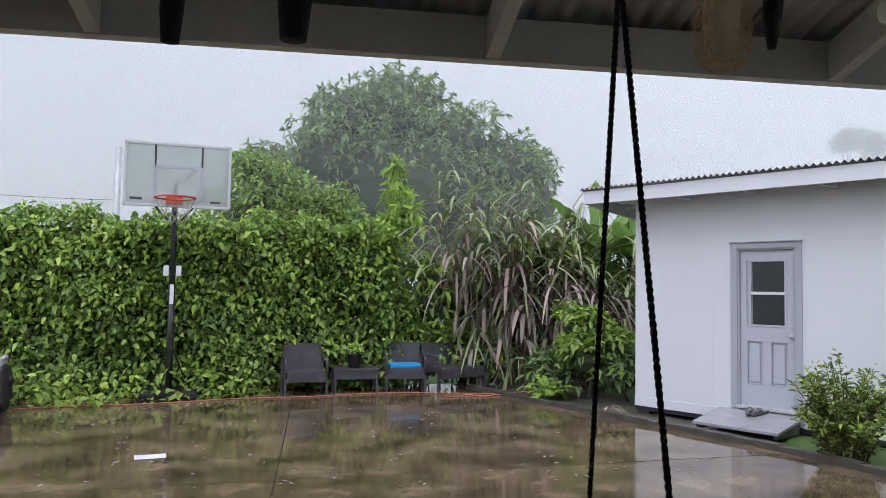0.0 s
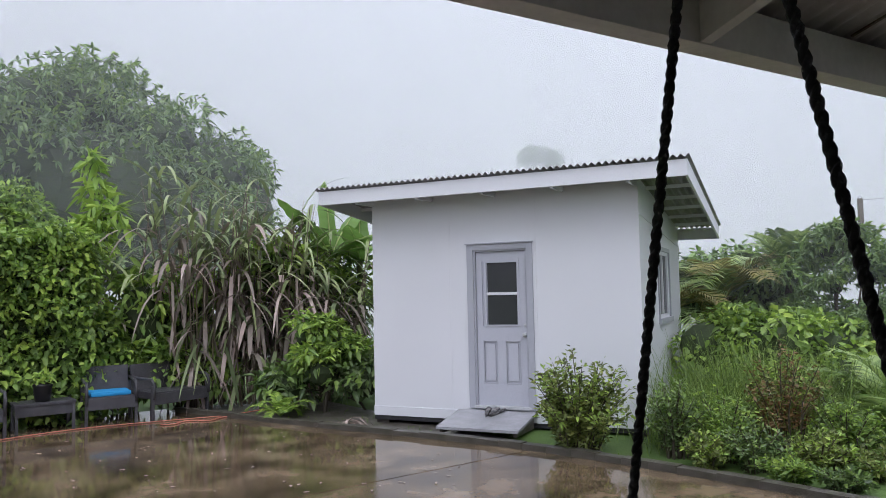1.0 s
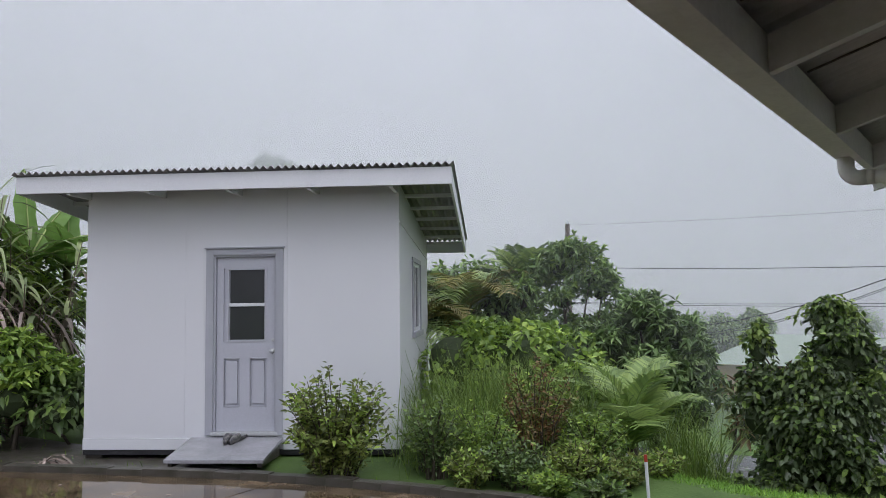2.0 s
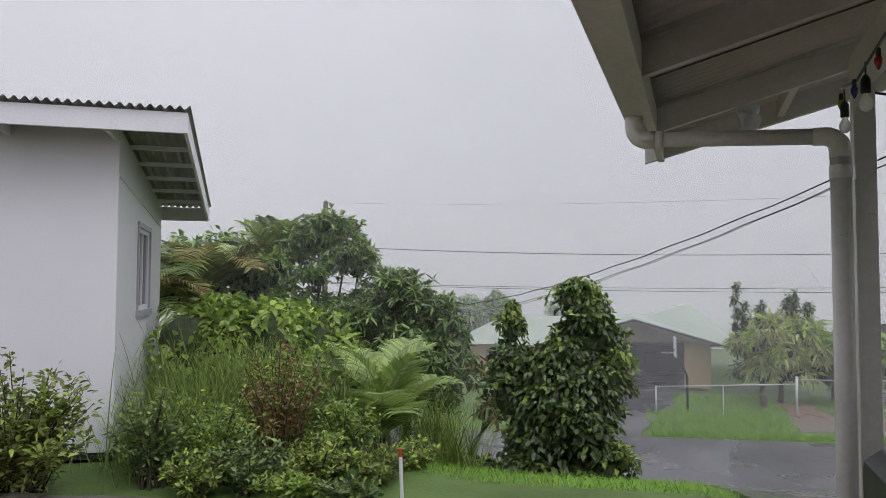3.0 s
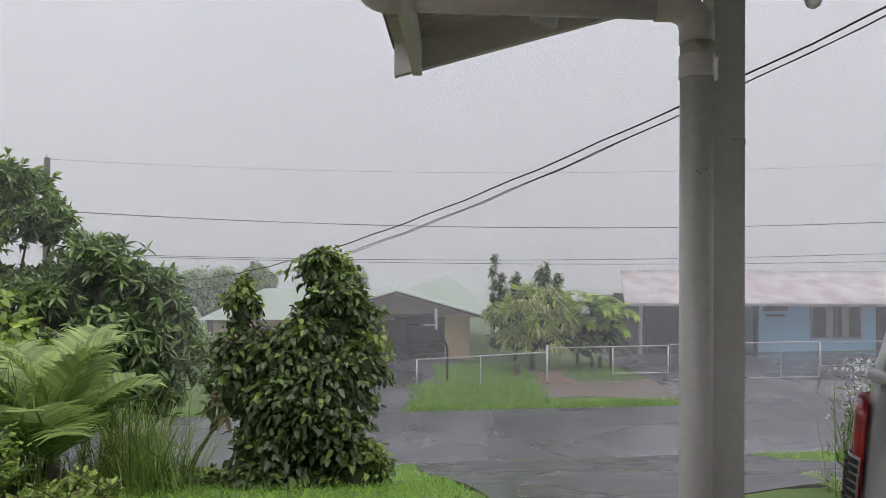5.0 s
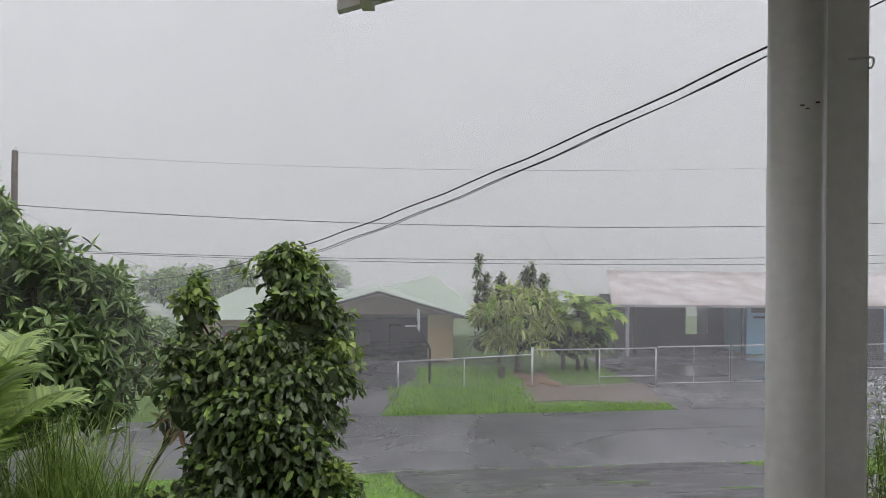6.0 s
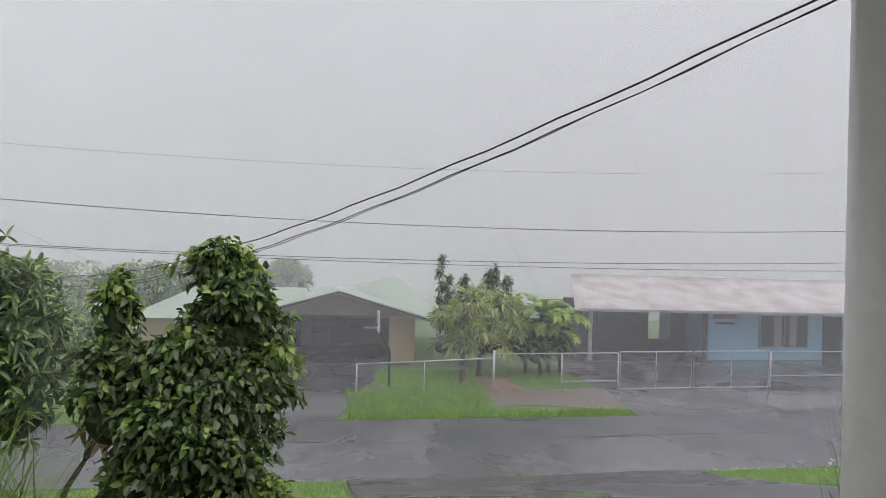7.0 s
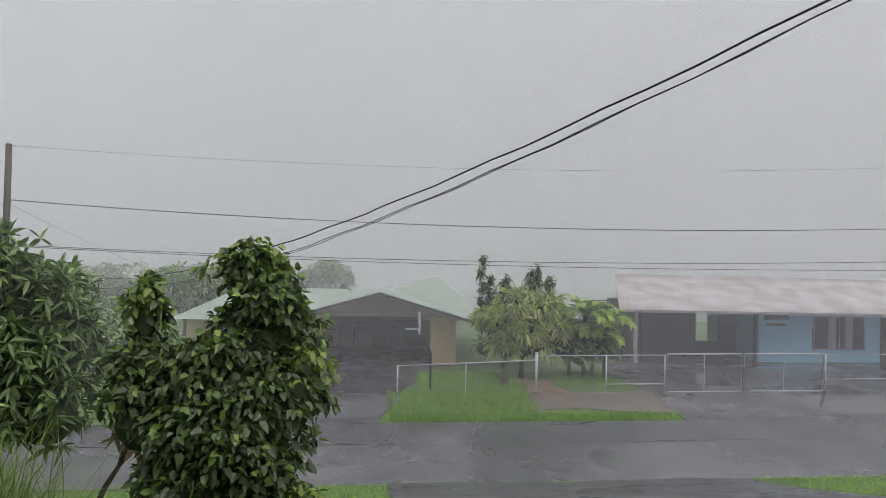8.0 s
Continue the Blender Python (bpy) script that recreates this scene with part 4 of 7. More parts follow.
def foliage(clumps, count, length, width, material, parent, name="crown", droop=0.5, inner=0.55, rosette=1, spread=0.9, low=-0.6, label=""):
    """A crown of leaves over clumps; rosette: leaves to a twig's end."""
    p, o = shell(clumps, max(1, count // rosette), inner, low)
    p, o = np.repeat(p, rosette, 0), np.repeat(o, rosette, 0)
    k = len(p)
    d = unit(o * 0.7 + RNG.normal(size=(k, 3)) * spread * (1.0 if rosette > 1 else 0.7) + np.array([0, 0, -droop]))
    n = unit(o * 0.5 + np.array([0, 0, 0.9]) + RNG.normal(size=(k, 3)) * 0.45)
    ln = length * RNG.uniform(0.6, 1.25, k)
    ob = part(name, leaf_mesh(name, p, d, n, ln, width, sag=0.18), material, parent, label)
    ob["kind"] = "stuff"
    return ob


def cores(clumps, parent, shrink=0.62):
    """Dark solids inside a crown, the shade between its leaves put into their colour."""
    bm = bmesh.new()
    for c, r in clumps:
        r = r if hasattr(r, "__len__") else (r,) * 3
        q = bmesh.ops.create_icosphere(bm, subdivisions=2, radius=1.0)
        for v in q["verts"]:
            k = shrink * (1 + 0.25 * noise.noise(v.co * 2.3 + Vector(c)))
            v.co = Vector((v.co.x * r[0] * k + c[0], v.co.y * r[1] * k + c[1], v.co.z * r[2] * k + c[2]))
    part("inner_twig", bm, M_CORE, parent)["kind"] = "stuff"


def limbs(base, clumps, r0, parent, fork=0.4):
    """A tapered trunk that forks towards each clump."""
    base = Vector(base)
    mid = Vector(np.mean([c for c, _ in clumps], 0))
    knee = base.lerp(mid, fork)
    part("trunk", tube([base - Vector((0, 0, 0.15)), base.lerp(knee, 0.5) + Vector((0.04, -0.03, 0)) * r0 * 8, knee], [r0 * 1.25, r0, r0 * 0.8], 8), M_BARK, parent, smooth=True)
    for c, r in clumps:
        c = Vector(c)
        m = knee.lerp(c, 0.5) + Vector((RNG.normal() * 0.1, RNG.normal() * 0.1, 0.1)) * (c - knee).length * 0.4
        part("limb", tube([knee, m, c], [r0 * 0.7, r0 * 0.4, r0 * 0.15], 6), M_BARK, parent, smooth=True)


def blobs(center, size, count, rad, seed, flat=1.0):
    """Clumps scattered over an ellipsoid, for an uneven outline."""
    g = np.random.default_rng(seed)
    out = []
    for i in range(count):
        o = unit(g.normal(size=3))
        o[2] = abs(o[2]) * 0.9 - 0.25
        k = g.uniform(0.55, 1.0)
        out.append((tuple(np.array(center) + o * np.array(size) * k), (rad * g.uniform(0.7, 1.3), rad * g.uniform(0.7, 1.3), rad * flat * g.uniform(0.7, 1.15))))
    return out


def tufts(clumps, count):
    """Breaks each clump up into small tufts over its surface, for an uneven outline with gaps."""
    g = np.random.default_rng(len(clumps) * 7 + count)
    out = []
    for c, r in clumps:
        r = np.array(r if hasattr(r, "__len__") else (r,) * 3, float)
        for _ in range(count):
            o = unit(g.normal(size=3))
            o[2] = o[2] if o[2] > -0.5 else -o[2]
            k = g.uniform(0.42, 0.66)
            out.append((tuple(np.array(c) + o * r * g.uniform(0.5, 0.85)), tuple(r * k)))
    return out


def shoot_bush(name, base, rad, tall, shoots, label, leaf=0.05, m1=None, m2=None, share=0.4, seed=1, bare=0.2, lean=0.5, per=62, width=0.48):
    """A shrub of many upright shoots from the ground, each clothed in small leaves."""
    g = np.random.default_rng(seed)
    t = thing(name, pose(*base), label, "shrub")
    bm = bmesh.new()
    pts, dirs, hts = [], [], []
    for i in range(shoots):
        a, q = g.uniform(0, 6.283), math.sqrt(g.random())
        foot = np.array([math.cos(a), math.sin(a), 0]) * q * rad[0] * 0.35 * np.array([1, rad[1] / rad[0], 0])
        top = np.array([math.cos(a) * q * rad[0], math.sin(a) * q * rad[1], tall * g.uniform(0.45, 1.08) * (1.05 - 0.35 * q * q)])
        mid = foot + (top - foot) * 0.5 + np.array([0, 0, tall * 0.08]) - np.array([math.cos(a), math.sin(a), 0]) * lean * 0.1
        tube([foot - np.array([0, 0, 0.04]), mid, top], [0.008, 0.006, 0.003], 4, bm)
        for _ in range(per):
            s = g.uniform(bare, 1.02)
            p = foot + (mid - foot) * s * 2 if s < 0.5 else mid + (top - mid) * (s - 0.5) * 2
            o = unit(g.normal(size=3) * np.array([1, 1, 0.5]))
            pts.append(p + o * leaf * g.uniform(0.1, 1.1))
            dirs.append(o + np.array([0, 0, g.uniform(0.1, 0.9)]))
            hts.append(s)
    part("stem", bm, M_BARK, t)["kind"] = "stuff"
    pts, dirs, hts = np.array(pts), np.array(dirs), np.array(hts)
    young = g.random(len(pts)) < share * np.clip((hts - 0.3) * 1.8, 0, 1.3)
    for nm, sel, mt in (("leaves", ~young, m1), ("young_leaves", young, m2)):
        k = int(sel.sum())
        part(nm, leaf_mesh(nm, pts[sel], dirs[sel], unit(dirs[sel] * 0.3 + np.array([0, 0, 1.0]) + g.normal(size=(k, 3)) * 0.5), leaf * g.uniform(0.6, 1.4, k), width), mt, t)["kind"] = "stuff"
    return t


# the hedge: a wall of climbing leaves
hedge = thing("hedge", Matrix(), "tall dense hedge wall of bright green climbing leaves", "hedge")
HX0, HX1, HY, HT = -9.0, 2.45, 13.0, 2.76


def hedge_front(x, z):
    lump = 0.16 * math.sin(x * 1.9 + z * 1.3) * math.sin(z * 2.1 - x * 0.7) + 0.10 * math.sin(x * 4.3 + z * 3.1) + 0.16 * noise.noise(Vector((x * 2.4, z * 3.4, 3.0))) + 0.09 * noise.noise(Vector((x * 6.0, z * 7.5, 9.0)))
    return HY - 0.12 - 0.42 * min(max(0.9 - x, 0.0), 1.0) - lump - 0.12 * max(0.0, 0.5 - z)


# Dark green sheet and box behind the leaves, coloured as the hedge's inner shade.
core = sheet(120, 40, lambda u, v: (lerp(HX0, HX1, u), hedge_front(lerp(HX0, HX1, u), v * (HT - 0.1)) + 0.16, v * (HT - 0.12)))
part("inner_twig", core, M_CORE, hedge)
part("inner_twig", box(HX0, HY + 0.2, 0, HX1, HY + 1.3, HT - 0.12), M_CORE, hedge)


def hedge_leaves(count, bright, x0, x1):
    x = RNG.uniform(x0, x1, count)
    where = RNG.random(count)
    z = RNG.random(count) ** (0.7 if bright else 0.95) * (HT + 0.02)
    y = np.array([hedge_front(a, b) for a, b in zip(x, z)]) + RNG.normal(size=count) * 0.05 - (0.07 if bright else -0.02)
    if bright:
        patch = np.array([noise.noise(Vector((a * 1.7, b * 2.2, 5.0))) + 0.5 * noise.noise(Vector((a * 4.0, b * 5.0, 1.0))) for a, b in zip(x, z)])
        away = (patch < -0.05) & (RNG.random(count) < 0.75)
        z = np.where(away, HT * RNG.random(count) ** 0.4, z)
    o = np.tile([0, -1.0, 0.25], (count, 1))
    top = where < (0.30 if bright else 0.18)
    rise = 0.12 * np.sin(x * 2.7) * np.sin(x * 1.1 + 1) + 0.06 * np.sin(x * 7.1)
    z = np.where(top, HT + rise + np.abs(RNG.normal(size=count)) * 0.09 - 0.03, np.minimum(z, HT + rise))
    y = np.where(top, HY + RNG.uniform(-0.45, 1.2, count), y)
    o[top] = [0, -0.3, 1.0]
    end = (~top) & (RNG.random(count) < 0.10) & (x1 > HX1 - 0.5)
    x = np.where(end, HX1 + 0.12 + RNG.normal(size=count) * 0.09, x)
    y = np.where(end, HY + RNG.uniform(-0.2, 1.0, count), y)
    o[end] = [1.0, -0.2, 0.2]
    d = unit(o * 0.6 + RNG.normal(size=(count, 3)) * 0.75 + np.array([0, 0, -0.35]))
    n = unit(o * 0.7 + np.array([0, 0, 0.8]) + RNG.normal(size=(count, 3)) * 0.5)
    return leaf_mesh("leaves", np.stack([x, y, z], 1), d, n, RNG.uniform(0.06, 0.15, count), 0.62, sag=0.25)


for nm, cnt, br, mt in (("leaves", 17000, False, M_LEAF), ("young_leaves", 7500, True, M_LEAFNEW)):
    part(nm, hedge_leaves(cnt, br, -5.6, HX1 + 0.1), mt, hedge)["kind"] = "stuff"
# creeping leaves at the hedge's foot
gx = np.where(RNG.random(800) < 0.8, RNG.uniform(-4.5, 0.3, 800), RNG.uniform(0.3, 3.3, 800))
gy = np.where(gx < 0.5, RNG.uniform(11.5, 12.6, 800) + 0.1 * gx, RNG.uniform(12.75, 12.98, 800))
gp = np.stack([gx, np.maximum(gy, 11.15 + 0.32 * np.maximum(gx + 3, 0) * (gx < 0.5)), RNG.random(800) ** 2 * 0.45 + 0.02], 1)
tagged(part("creeper", leaf_mesh("creeper", gp, RNG.normal(size=(800, 3)) + np.array([0, -0.6, 0.1]), RNG.normal(size=(800, 3)) * 0.4 + np.array([0, -0.3, 1.0]), RNG.uniform(0.08, 0.17, 800), 0.55), M_LEAFNEW), "creeping green leaves spilling over the concrete at the hedge foot", "plant", kind="stuff")


def plant(name, base, clumps, label, category, leaf=0.15, width=0.4, count=2500, m1=M_LEAF, m2=None, share=0.25, trunk=0.05, droop=0.5, rosette=1, inner=0.55, shrink=0.62, spread=0.9, low=-0.6, tuft=0):
    t = thing(name, Matrix(), label, category)
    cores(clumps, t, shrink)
    limbs(base, clumps, trunk, t)
    if tuft:
        clumps = tufts(clumps, tuft)
    foliage(clumps, int(count * (1 - share)) if m2 else count, leaf, width, m1, t, "leaves", droop, inner, rosette, spread, low)
    if m2:
        up = [((c[0], c[1], c[2] + 0.06 * (r if not hasattr(r, "__len__") else r[2])), r) for c, r in clumps]
        foliage(up, int(count * share), leaf, width, m2, t, "young_leaves", droop * 0.6, 0.85, rosette, spread, 0.0)
    return t


# behind the hedge
plant("mango_tree", (5.4, 26, 0), [((0.9, 26, 5.4), (1.5, 1.6, 1.2)), ((2.3, 26, 4.9), (2.2, 2.2, 1.9)), ((3.6, 25.6, 7.5), (1.7, 1.7, 1.3)), ((5.2, 26, 7.7), (2.0, 2.0, 1.5)), ((7.2, 26, 7.1), (1.8, 1.8, 1.4)), ((8.9, 25.8, 6.2), (1.8, 1.8, 1.4)), ((10.2, 26, 4.9), (1.5, 1.6, 1.7)), ((5.5, 24.6, 5.3), (3.2, 1.8, 2.3)), ((8.2, 24.8, 4.1), (2.4, 1.6, 1.7)), ((3.0, 25.0, 6.1), (2.0, 1.6, 1.4)), ((5.6, 26.0, 3.2), (3.6, 2.2, 1.5))],
      "large round mango tree, hazy grey-green in the rain", "tree", 0.27, 0.34, 30000, M_LEAFMANGO, M_LEAF, 0.25, 0.28, 0.6, rosette=6, inner=0.6, shrink=0.72, tuft=14)
plant("lime_tree", (1.2, 16.6, 0), [((0.15, 16.6, 4.2), (0.5, 0.5, 0.45)), ((0.5, 16.6, 3.6), (0.9, 0.8, 0.7)), ((1.5, 16.4, 3.4), (0.9, 0.8, 0.75)), ((2.3, 16.4, 3.0), (0.8, 0.8, 0.7)), ((-0.2, 16.6, 3.1), (0.7, 0.7, 0.6)), ((1.0, 16.4, 2.7), (1.6, 0.8, 0.9))],
      "bushy bright green tree standing behind the hedge", "tree", 0.15, 0.42, 9000, M_LEAFNEW, M_LEAF, 0.45, 0.09, shrink=0.55, tuft=9)
plant("sapling", (2.95, 14.4, 0), [((2.85, 14.4, 4.0), (0.14, 0.14, 0.35)), ((2.95, 14.4, 3.6), (0.25, 0.2, 0.2)), ((3.1, 14.3, 3.2), (0.35, 0.3, 0.3)), ((2.8, 14.3, 2.8), (0.4, 0.3, 0.35))],
      "slender young tree with long pale green leaves", "tree", 0.30, 0.3, 330, M_LEAFNEW, None, 0, 0.025, 0.7, shrink=0.25)
plant("ti_plant", (4.0, 13.6, 0), [((3.4, 13.4, 1.5), (0.5, 0.4, 0.8)), ((4.2, 13.6, 1.2), (0.7, 0.5, 1.0)), ((5.2, 13.6, 1.3), (0.8, 0.5, 1.1)), ((6.3, 13.6, 1.4), (0.9, 0.6, 1.2)), ((7.3, 13.8, 1.6), (0.8, 0.6, 1.3)), ((5.8, 13.0, 2.2), (0.9, 0.5, 0.6))],
      "dense dark green undergrowth behind the cane", "shrub", 0.24, 0.3, 5000, M_LEAF, M_LEAFNEW, 0.35, 0.05, 0.6)


# cane grass, part green and part dry
def cane(name, base, rad, culms, tall, label, seed):
    g = np.random.default_rng(seed)
    t = thing(name, Matrix(), label, "cane grass")
    bm = bmesh.new()
    P, D, Lx, Wx, Dr = [], [], [], [], []
    for i in range(culms):
        a, r = g.uniform(0, 6.28), rad * math.sqrt(g.random())
        b = np.array([base[0] + r * math.cos(a), base[1] + r * 0.8 * math.sin(a), 0.0])
        lean = np.array([math.cos(a), math.sin(a), 0]) * g.uniform(0.0, 0.36) * tall * 0.5
        h = tall * g.uniform(0.55, 1.0)
        tip = b + lean + np.array([0, 0, h])
        m = b + lean * 0.35 + np.array([0, 0, h * 0.55])
        tube([b, m, tip], [0.014, 0.012, 0.006], 5, bm)
        for k in range(g.integers(9, 14)):
            s = g.uniform(0.22, 1.0)
            q = b + (m - b) * s / 0.55 if s < 0.55 else m + (tip - m) * (s - 0.55) / 0.45
            az = g.uniform(0, 6.28)
            P.append(q)
            D.append([math.cos(az) * 0.5, math.sin(az) * 0.5, g.uniform(0.6, 1.3)] if s > 0.6 else [math.cos(az) * 0.35, math.sin(az) * 0.35, g.uniform(-1.0, 0.5)])
            Lx.append(g.uniform(0.7, 1.35) * (1.0 if s > 0.6 else 0.8))
            Wx.append(g.uniform(0.055, 0.13))
            Dr.append(g.uniform(0.5, 1.4))
    part("stem", bm, M_CANESTEM, t)["kind"] = "stuff"
    P, D, Lx, Wx, Dr = map(np.array, (P, D, Lx, Wx, Dr))
    dry = (P[:, 2] < tall * 0.62) & (g.random(len(P)) < 0.55) | (g.random(len(P)) < 0.15)
    for nm, sel, mt in (("green_blade", ~dry, M_CANEGREEN), ("dry_blade", dry, M_CANEDRY)):
        dr = Dr[sel] * (1.9 if nm[0] == "d" else 1.0)
        part(nm, blade_mesh(nm, P[sel], D[sel], Lx[sel], Wx[sel], dr, 6), mt, t)["kind"] = "stuff"
    return t


cane("cane_clump", (4.3, 13.1), 0.6, 46, 3.75, "tall purple-brown cane grass with drooping half-dry blades", 3)
cane("cane_clump", (5.3, 12.9), 0.75, 44, 3.5, "tall green cane grass with long arching blades", 4)
cane("cane_clump", (6.4, 12.6), 0.7, 36, 2.9, "cane grass with brown drooping blades beside the shed", 5)
cane("cane_clump", (3.3, 13.7), 0.3, 9, 3.2, "thin cane stalks with drooping plumes", 6)


# banana plants behind the shed's corner
def banana_leaf(length, width, bend, tear):
    def at(u, v):
        s = (v - 0.5) * 2
        w = width * math.sin(math.pi * min(1, u * 0.93 + 0.07)) ** 0.6
        y = s * w * 0.5
        return (u * length, y * (1 + 0.08 * math.sin(u * tear)), -bend * u * u * length - abs(s) * w * 0.16 * (0.4 + u) + 0.012 * math.sin(u * tear * 2 + s))
    return sheet(20, 7, at)


def banana(base, leaves, tall, label):
    t = thing("banana_plant", pose(*base), label, "banana plant")
    part("stem", tube([(0, 0, -0.1), (0.03, 0, tall * 0.5), (0, 0.02, tall)], [0.12, 0.09, 0.06], 10), mat("banana_stem", (0.12, 0.15, 0.05), 0.5, (0.09, 0.07, 0.03), 3, 20, 0.3), t, smooth=True)
    for az, el, ln, wd, bend in leaves:
        ob = part("leaf", banana_leaf(ln, wd, bend, 17 + az % 7), M_BANANA, t, smooth=True)
        ob.matrix_local = pose(0, 0, tall - 0.05, 0, -el, az)
        rib = tube([(u * ln, 0, -bend * u * u * ln + 0.006) for u in np.linspace(0, 1, 8)], list(np.linspace(0.02, 0.004, 8)), 5)
        part("midrib", rib, M_LEAFPALE, ob, smooth=True)


banana((6.75, 13.1, 0), ((90, 84, 1.5, 0.36, 0.05), (20, 62, 1.5, 0.42, 0.25), (200, 55, 1.6, 0.45, 0.35), (300, 40, 1.5, 0.42, 0.5), (340, 30, 1.4, 0.40, 0.5), (160, 30, 1.3, 0.4, 0.5)), 2.55, "banana plant with broad upright pale green leaves")
banana((7.5, 13.3, 0), ((60, 80, 1.4, 0.36, 0.08), (330, 50, 1.5, 0.42, 0.35), (230, 45, 1.4, 0.42, 0.4), (280, 20, 1.4, 0.4, 0.4), (150, 55, 1.4, 0.4, 0.4)), 2.5, "banana plant with broad arching pale green leaves")
plant("leafy_bush", (3.5, 13.1, 0), [((3.0, 13.2, 0.6), (0.45, 0.35, 0.6)), ((3.7, 13.1, 0.55), (0.5, 0.35, 0.55)), ((4.4, 13.0, 0.45), (0.45, 0.35, 0.45)), ((2.8, 13.3, 1.2), (0.35, 0.3, 0.4))],
      "leafy green bush behind the garden bench", "shrub", 0.14, 0.5, 2600, M_LEAF, M_LEAFNEW, 0.35, 0.03, 0.6)
# leafy things in front of the cane
plant("papaya_bush", (5.55, 11.2, 0), [((5.35, 11.3, 1.15), (0.4, 0.35, 0.35)), ((5.8, 11.1, 0.95), (0.4, 0.35, 0.4)), ((5.5, 11.1, 0.6), (0.5, 0.4, 0.4)), ((6.1, 11.2, 0.55), (0.35, 0.35, 0.45))],
      "broad-leaved green bush with pale leaves beside the shed", "shrub", 0.15, 0.42, 1500, M_LEAF, M_LEAFNEW, 0.55, 0.03, 0.4, shrink=0.5, tuft=5)
plant("dark_bush", (6.2, 10.9, 0), [((6.0, 10.8, 0.45), (0.5, 0.4, 0.4)), ((5.1, 11.6, 0.35), (0.5, 0.4, 0.35))], "low dark green bush in the grass", "shrub", 0.18, 0.4, 700, M_LEAFDARK, M_LEAF, 0.3, 0.02)


# ferns and palms
def frond(length, leaflets, leaflet_len, droop, vee=0.5, width=0.02, lift=0.0, thin=1.0):
    """A feather frond along +x that rises and arches over; one mesh."""
    x = z = 0.0
    ang = 1.05 + lift
    n = 14
    pts = [Vector((0, 0, 0))]
    for i in range(n):
        x += math.cos(ang) * length / n
        z += math.sin(ang) * length / n
        ang -= droop / n * (0.5 + 1.2 * i / n)
        pts.append(Vector((x, 0, z)))
    bm = tube(pts, list(np.linspace(0.012, 0.003, n + 1) * (length / 1.2) ** 0.5 * thin), 4)
    for k in range(leaflets):
        s = 0.12 + 0.88 * k / leaflets
        f = s * n
        i = min(int(f), n - 1)
        p = pts[i].lerp(pts[i + 1], f - i)
        t = (pts[i + 1] - pts[i]).normalized()
        up = Vector((-t.z, 0, t.x))
        ln = leaflet_len * (0.45 + 0.75 * math.sin(math.pi * (0.15 + 0.8 * s))) * random.uniform(0.85, 1.1)
        for sg in (1, -1):
            d = (t * 0.75 + Vector((0, sg, 0)) + up * vee * 0.5).normalized()
            w = t * width * 0.5
            m = p + d * ln * 0.55 - Vector((0, 0, ln * 0.03))
            e = p + d * ln - Vector((0, 0, ln * random.uniform(0.12, 0.3)))
            a, b, c, g2, h = (bm.verts.new(q) for q in (p - w * 0.6, p + w * 0.6, m + w, m - w, e))
            bm.faces.new((a, b, c, g2))
            bm.faces.new((g2, c, h))
    return bm


def palm(name, at, count, length, leaflets, ll, droop, label, mts, seed, up=0.0, width=0.03, trunk=0.0):
    random.seed(seed)
    t = thing(name, pose(*at), label, "palm")
    if trunk:
        part("trunk", tube([(0, 0, -0.2 - trunk), (0.04, 0.02, -trunk * 0.5), (0, 0, 0.05)], [0.09, 0.07, 0.06], 9), M_BARK, t, smooth=True)
    for i in range(count):
        az = i * 137.5 + random.uniform(-15, 15)
        tilt = random.uniform(-0.55, 0.25) + up
        me = frond(length * random.uniform(0.75, 1.1), leaflets, ll, droop * random.uniform(0.8, 1.25), 0.5, width, tilt)
        ob = part("frond", me, mts[i % len(mts)], t)
        ob.matrix_local = pose(0, 0, 0, 0, 0, az)
    return t


palm("young_palm", (9.1, 4.36, -0.05), 15, 1.36, 50, 0.38, 1.15, "young coconut palm with broad yellow-green fronds", (M_PALM, M_PALM, M_PALM), 11, 0.36, 0.030, 0.4)
palm("palm_tree", (12.6, 8.6, 1.55), 15, 1.7, 32, 0.5, 1.9, "hazy palm with feathery brownish-green fronds", (M_PALM, M_PALMDRY, M_LEAFDARK), 12, 0.1, 0.04, 2.6)
palm("palm_tree", (11.2, 9.0, 1.2), 12, 1.7, 30, 0.45, 2.2, "palm with yellowing drooping fronds beside the shed", (M_PALMDRY, M_PALM), 13, 0.0, 0.04, 1.6)
palm("palm_tree", (13.0, 7.6, 1.95), 12, 1.2, 30, 0.34, 0.95, "palm top with spiky dark fronds", (M_LEAFDARK, M_PALM), 14, 0.25, 0.035, 3.2)
palm("fern", (4.75, 11.05, 0.02), 13, 0.55, 16, 0.13, 1.6, "bright green fern by the kerb", (M_LEAFNEW,), 15, 0.1, 0.03)
# dry arching grass by the kerb
dp_ = np.tile([5.15, 9.75, 0.05], (26, 1)) + RNG.normal(size=(26, 3)) * [0.06, 0.06, 0.0]
tagged(part("dry_grass_tuft", blade_mesh("dry_grass_tuft", dp_, np.stack([RNG.normal(size=26) * 0.6 + 0.5, RNG.normal(size=26) * 0.5 - 0.5, RNG.uniform(0.5, 1.0, 26)], 1), RNG.uniform(0.5, 0.9, 26), np.full(26, 0.045), RNG.uniform(1.2, 2.2, 26), 6), M_CANEDRY), "grey dry arching leaves hanging over the kerb", "plant", kind="stuff")

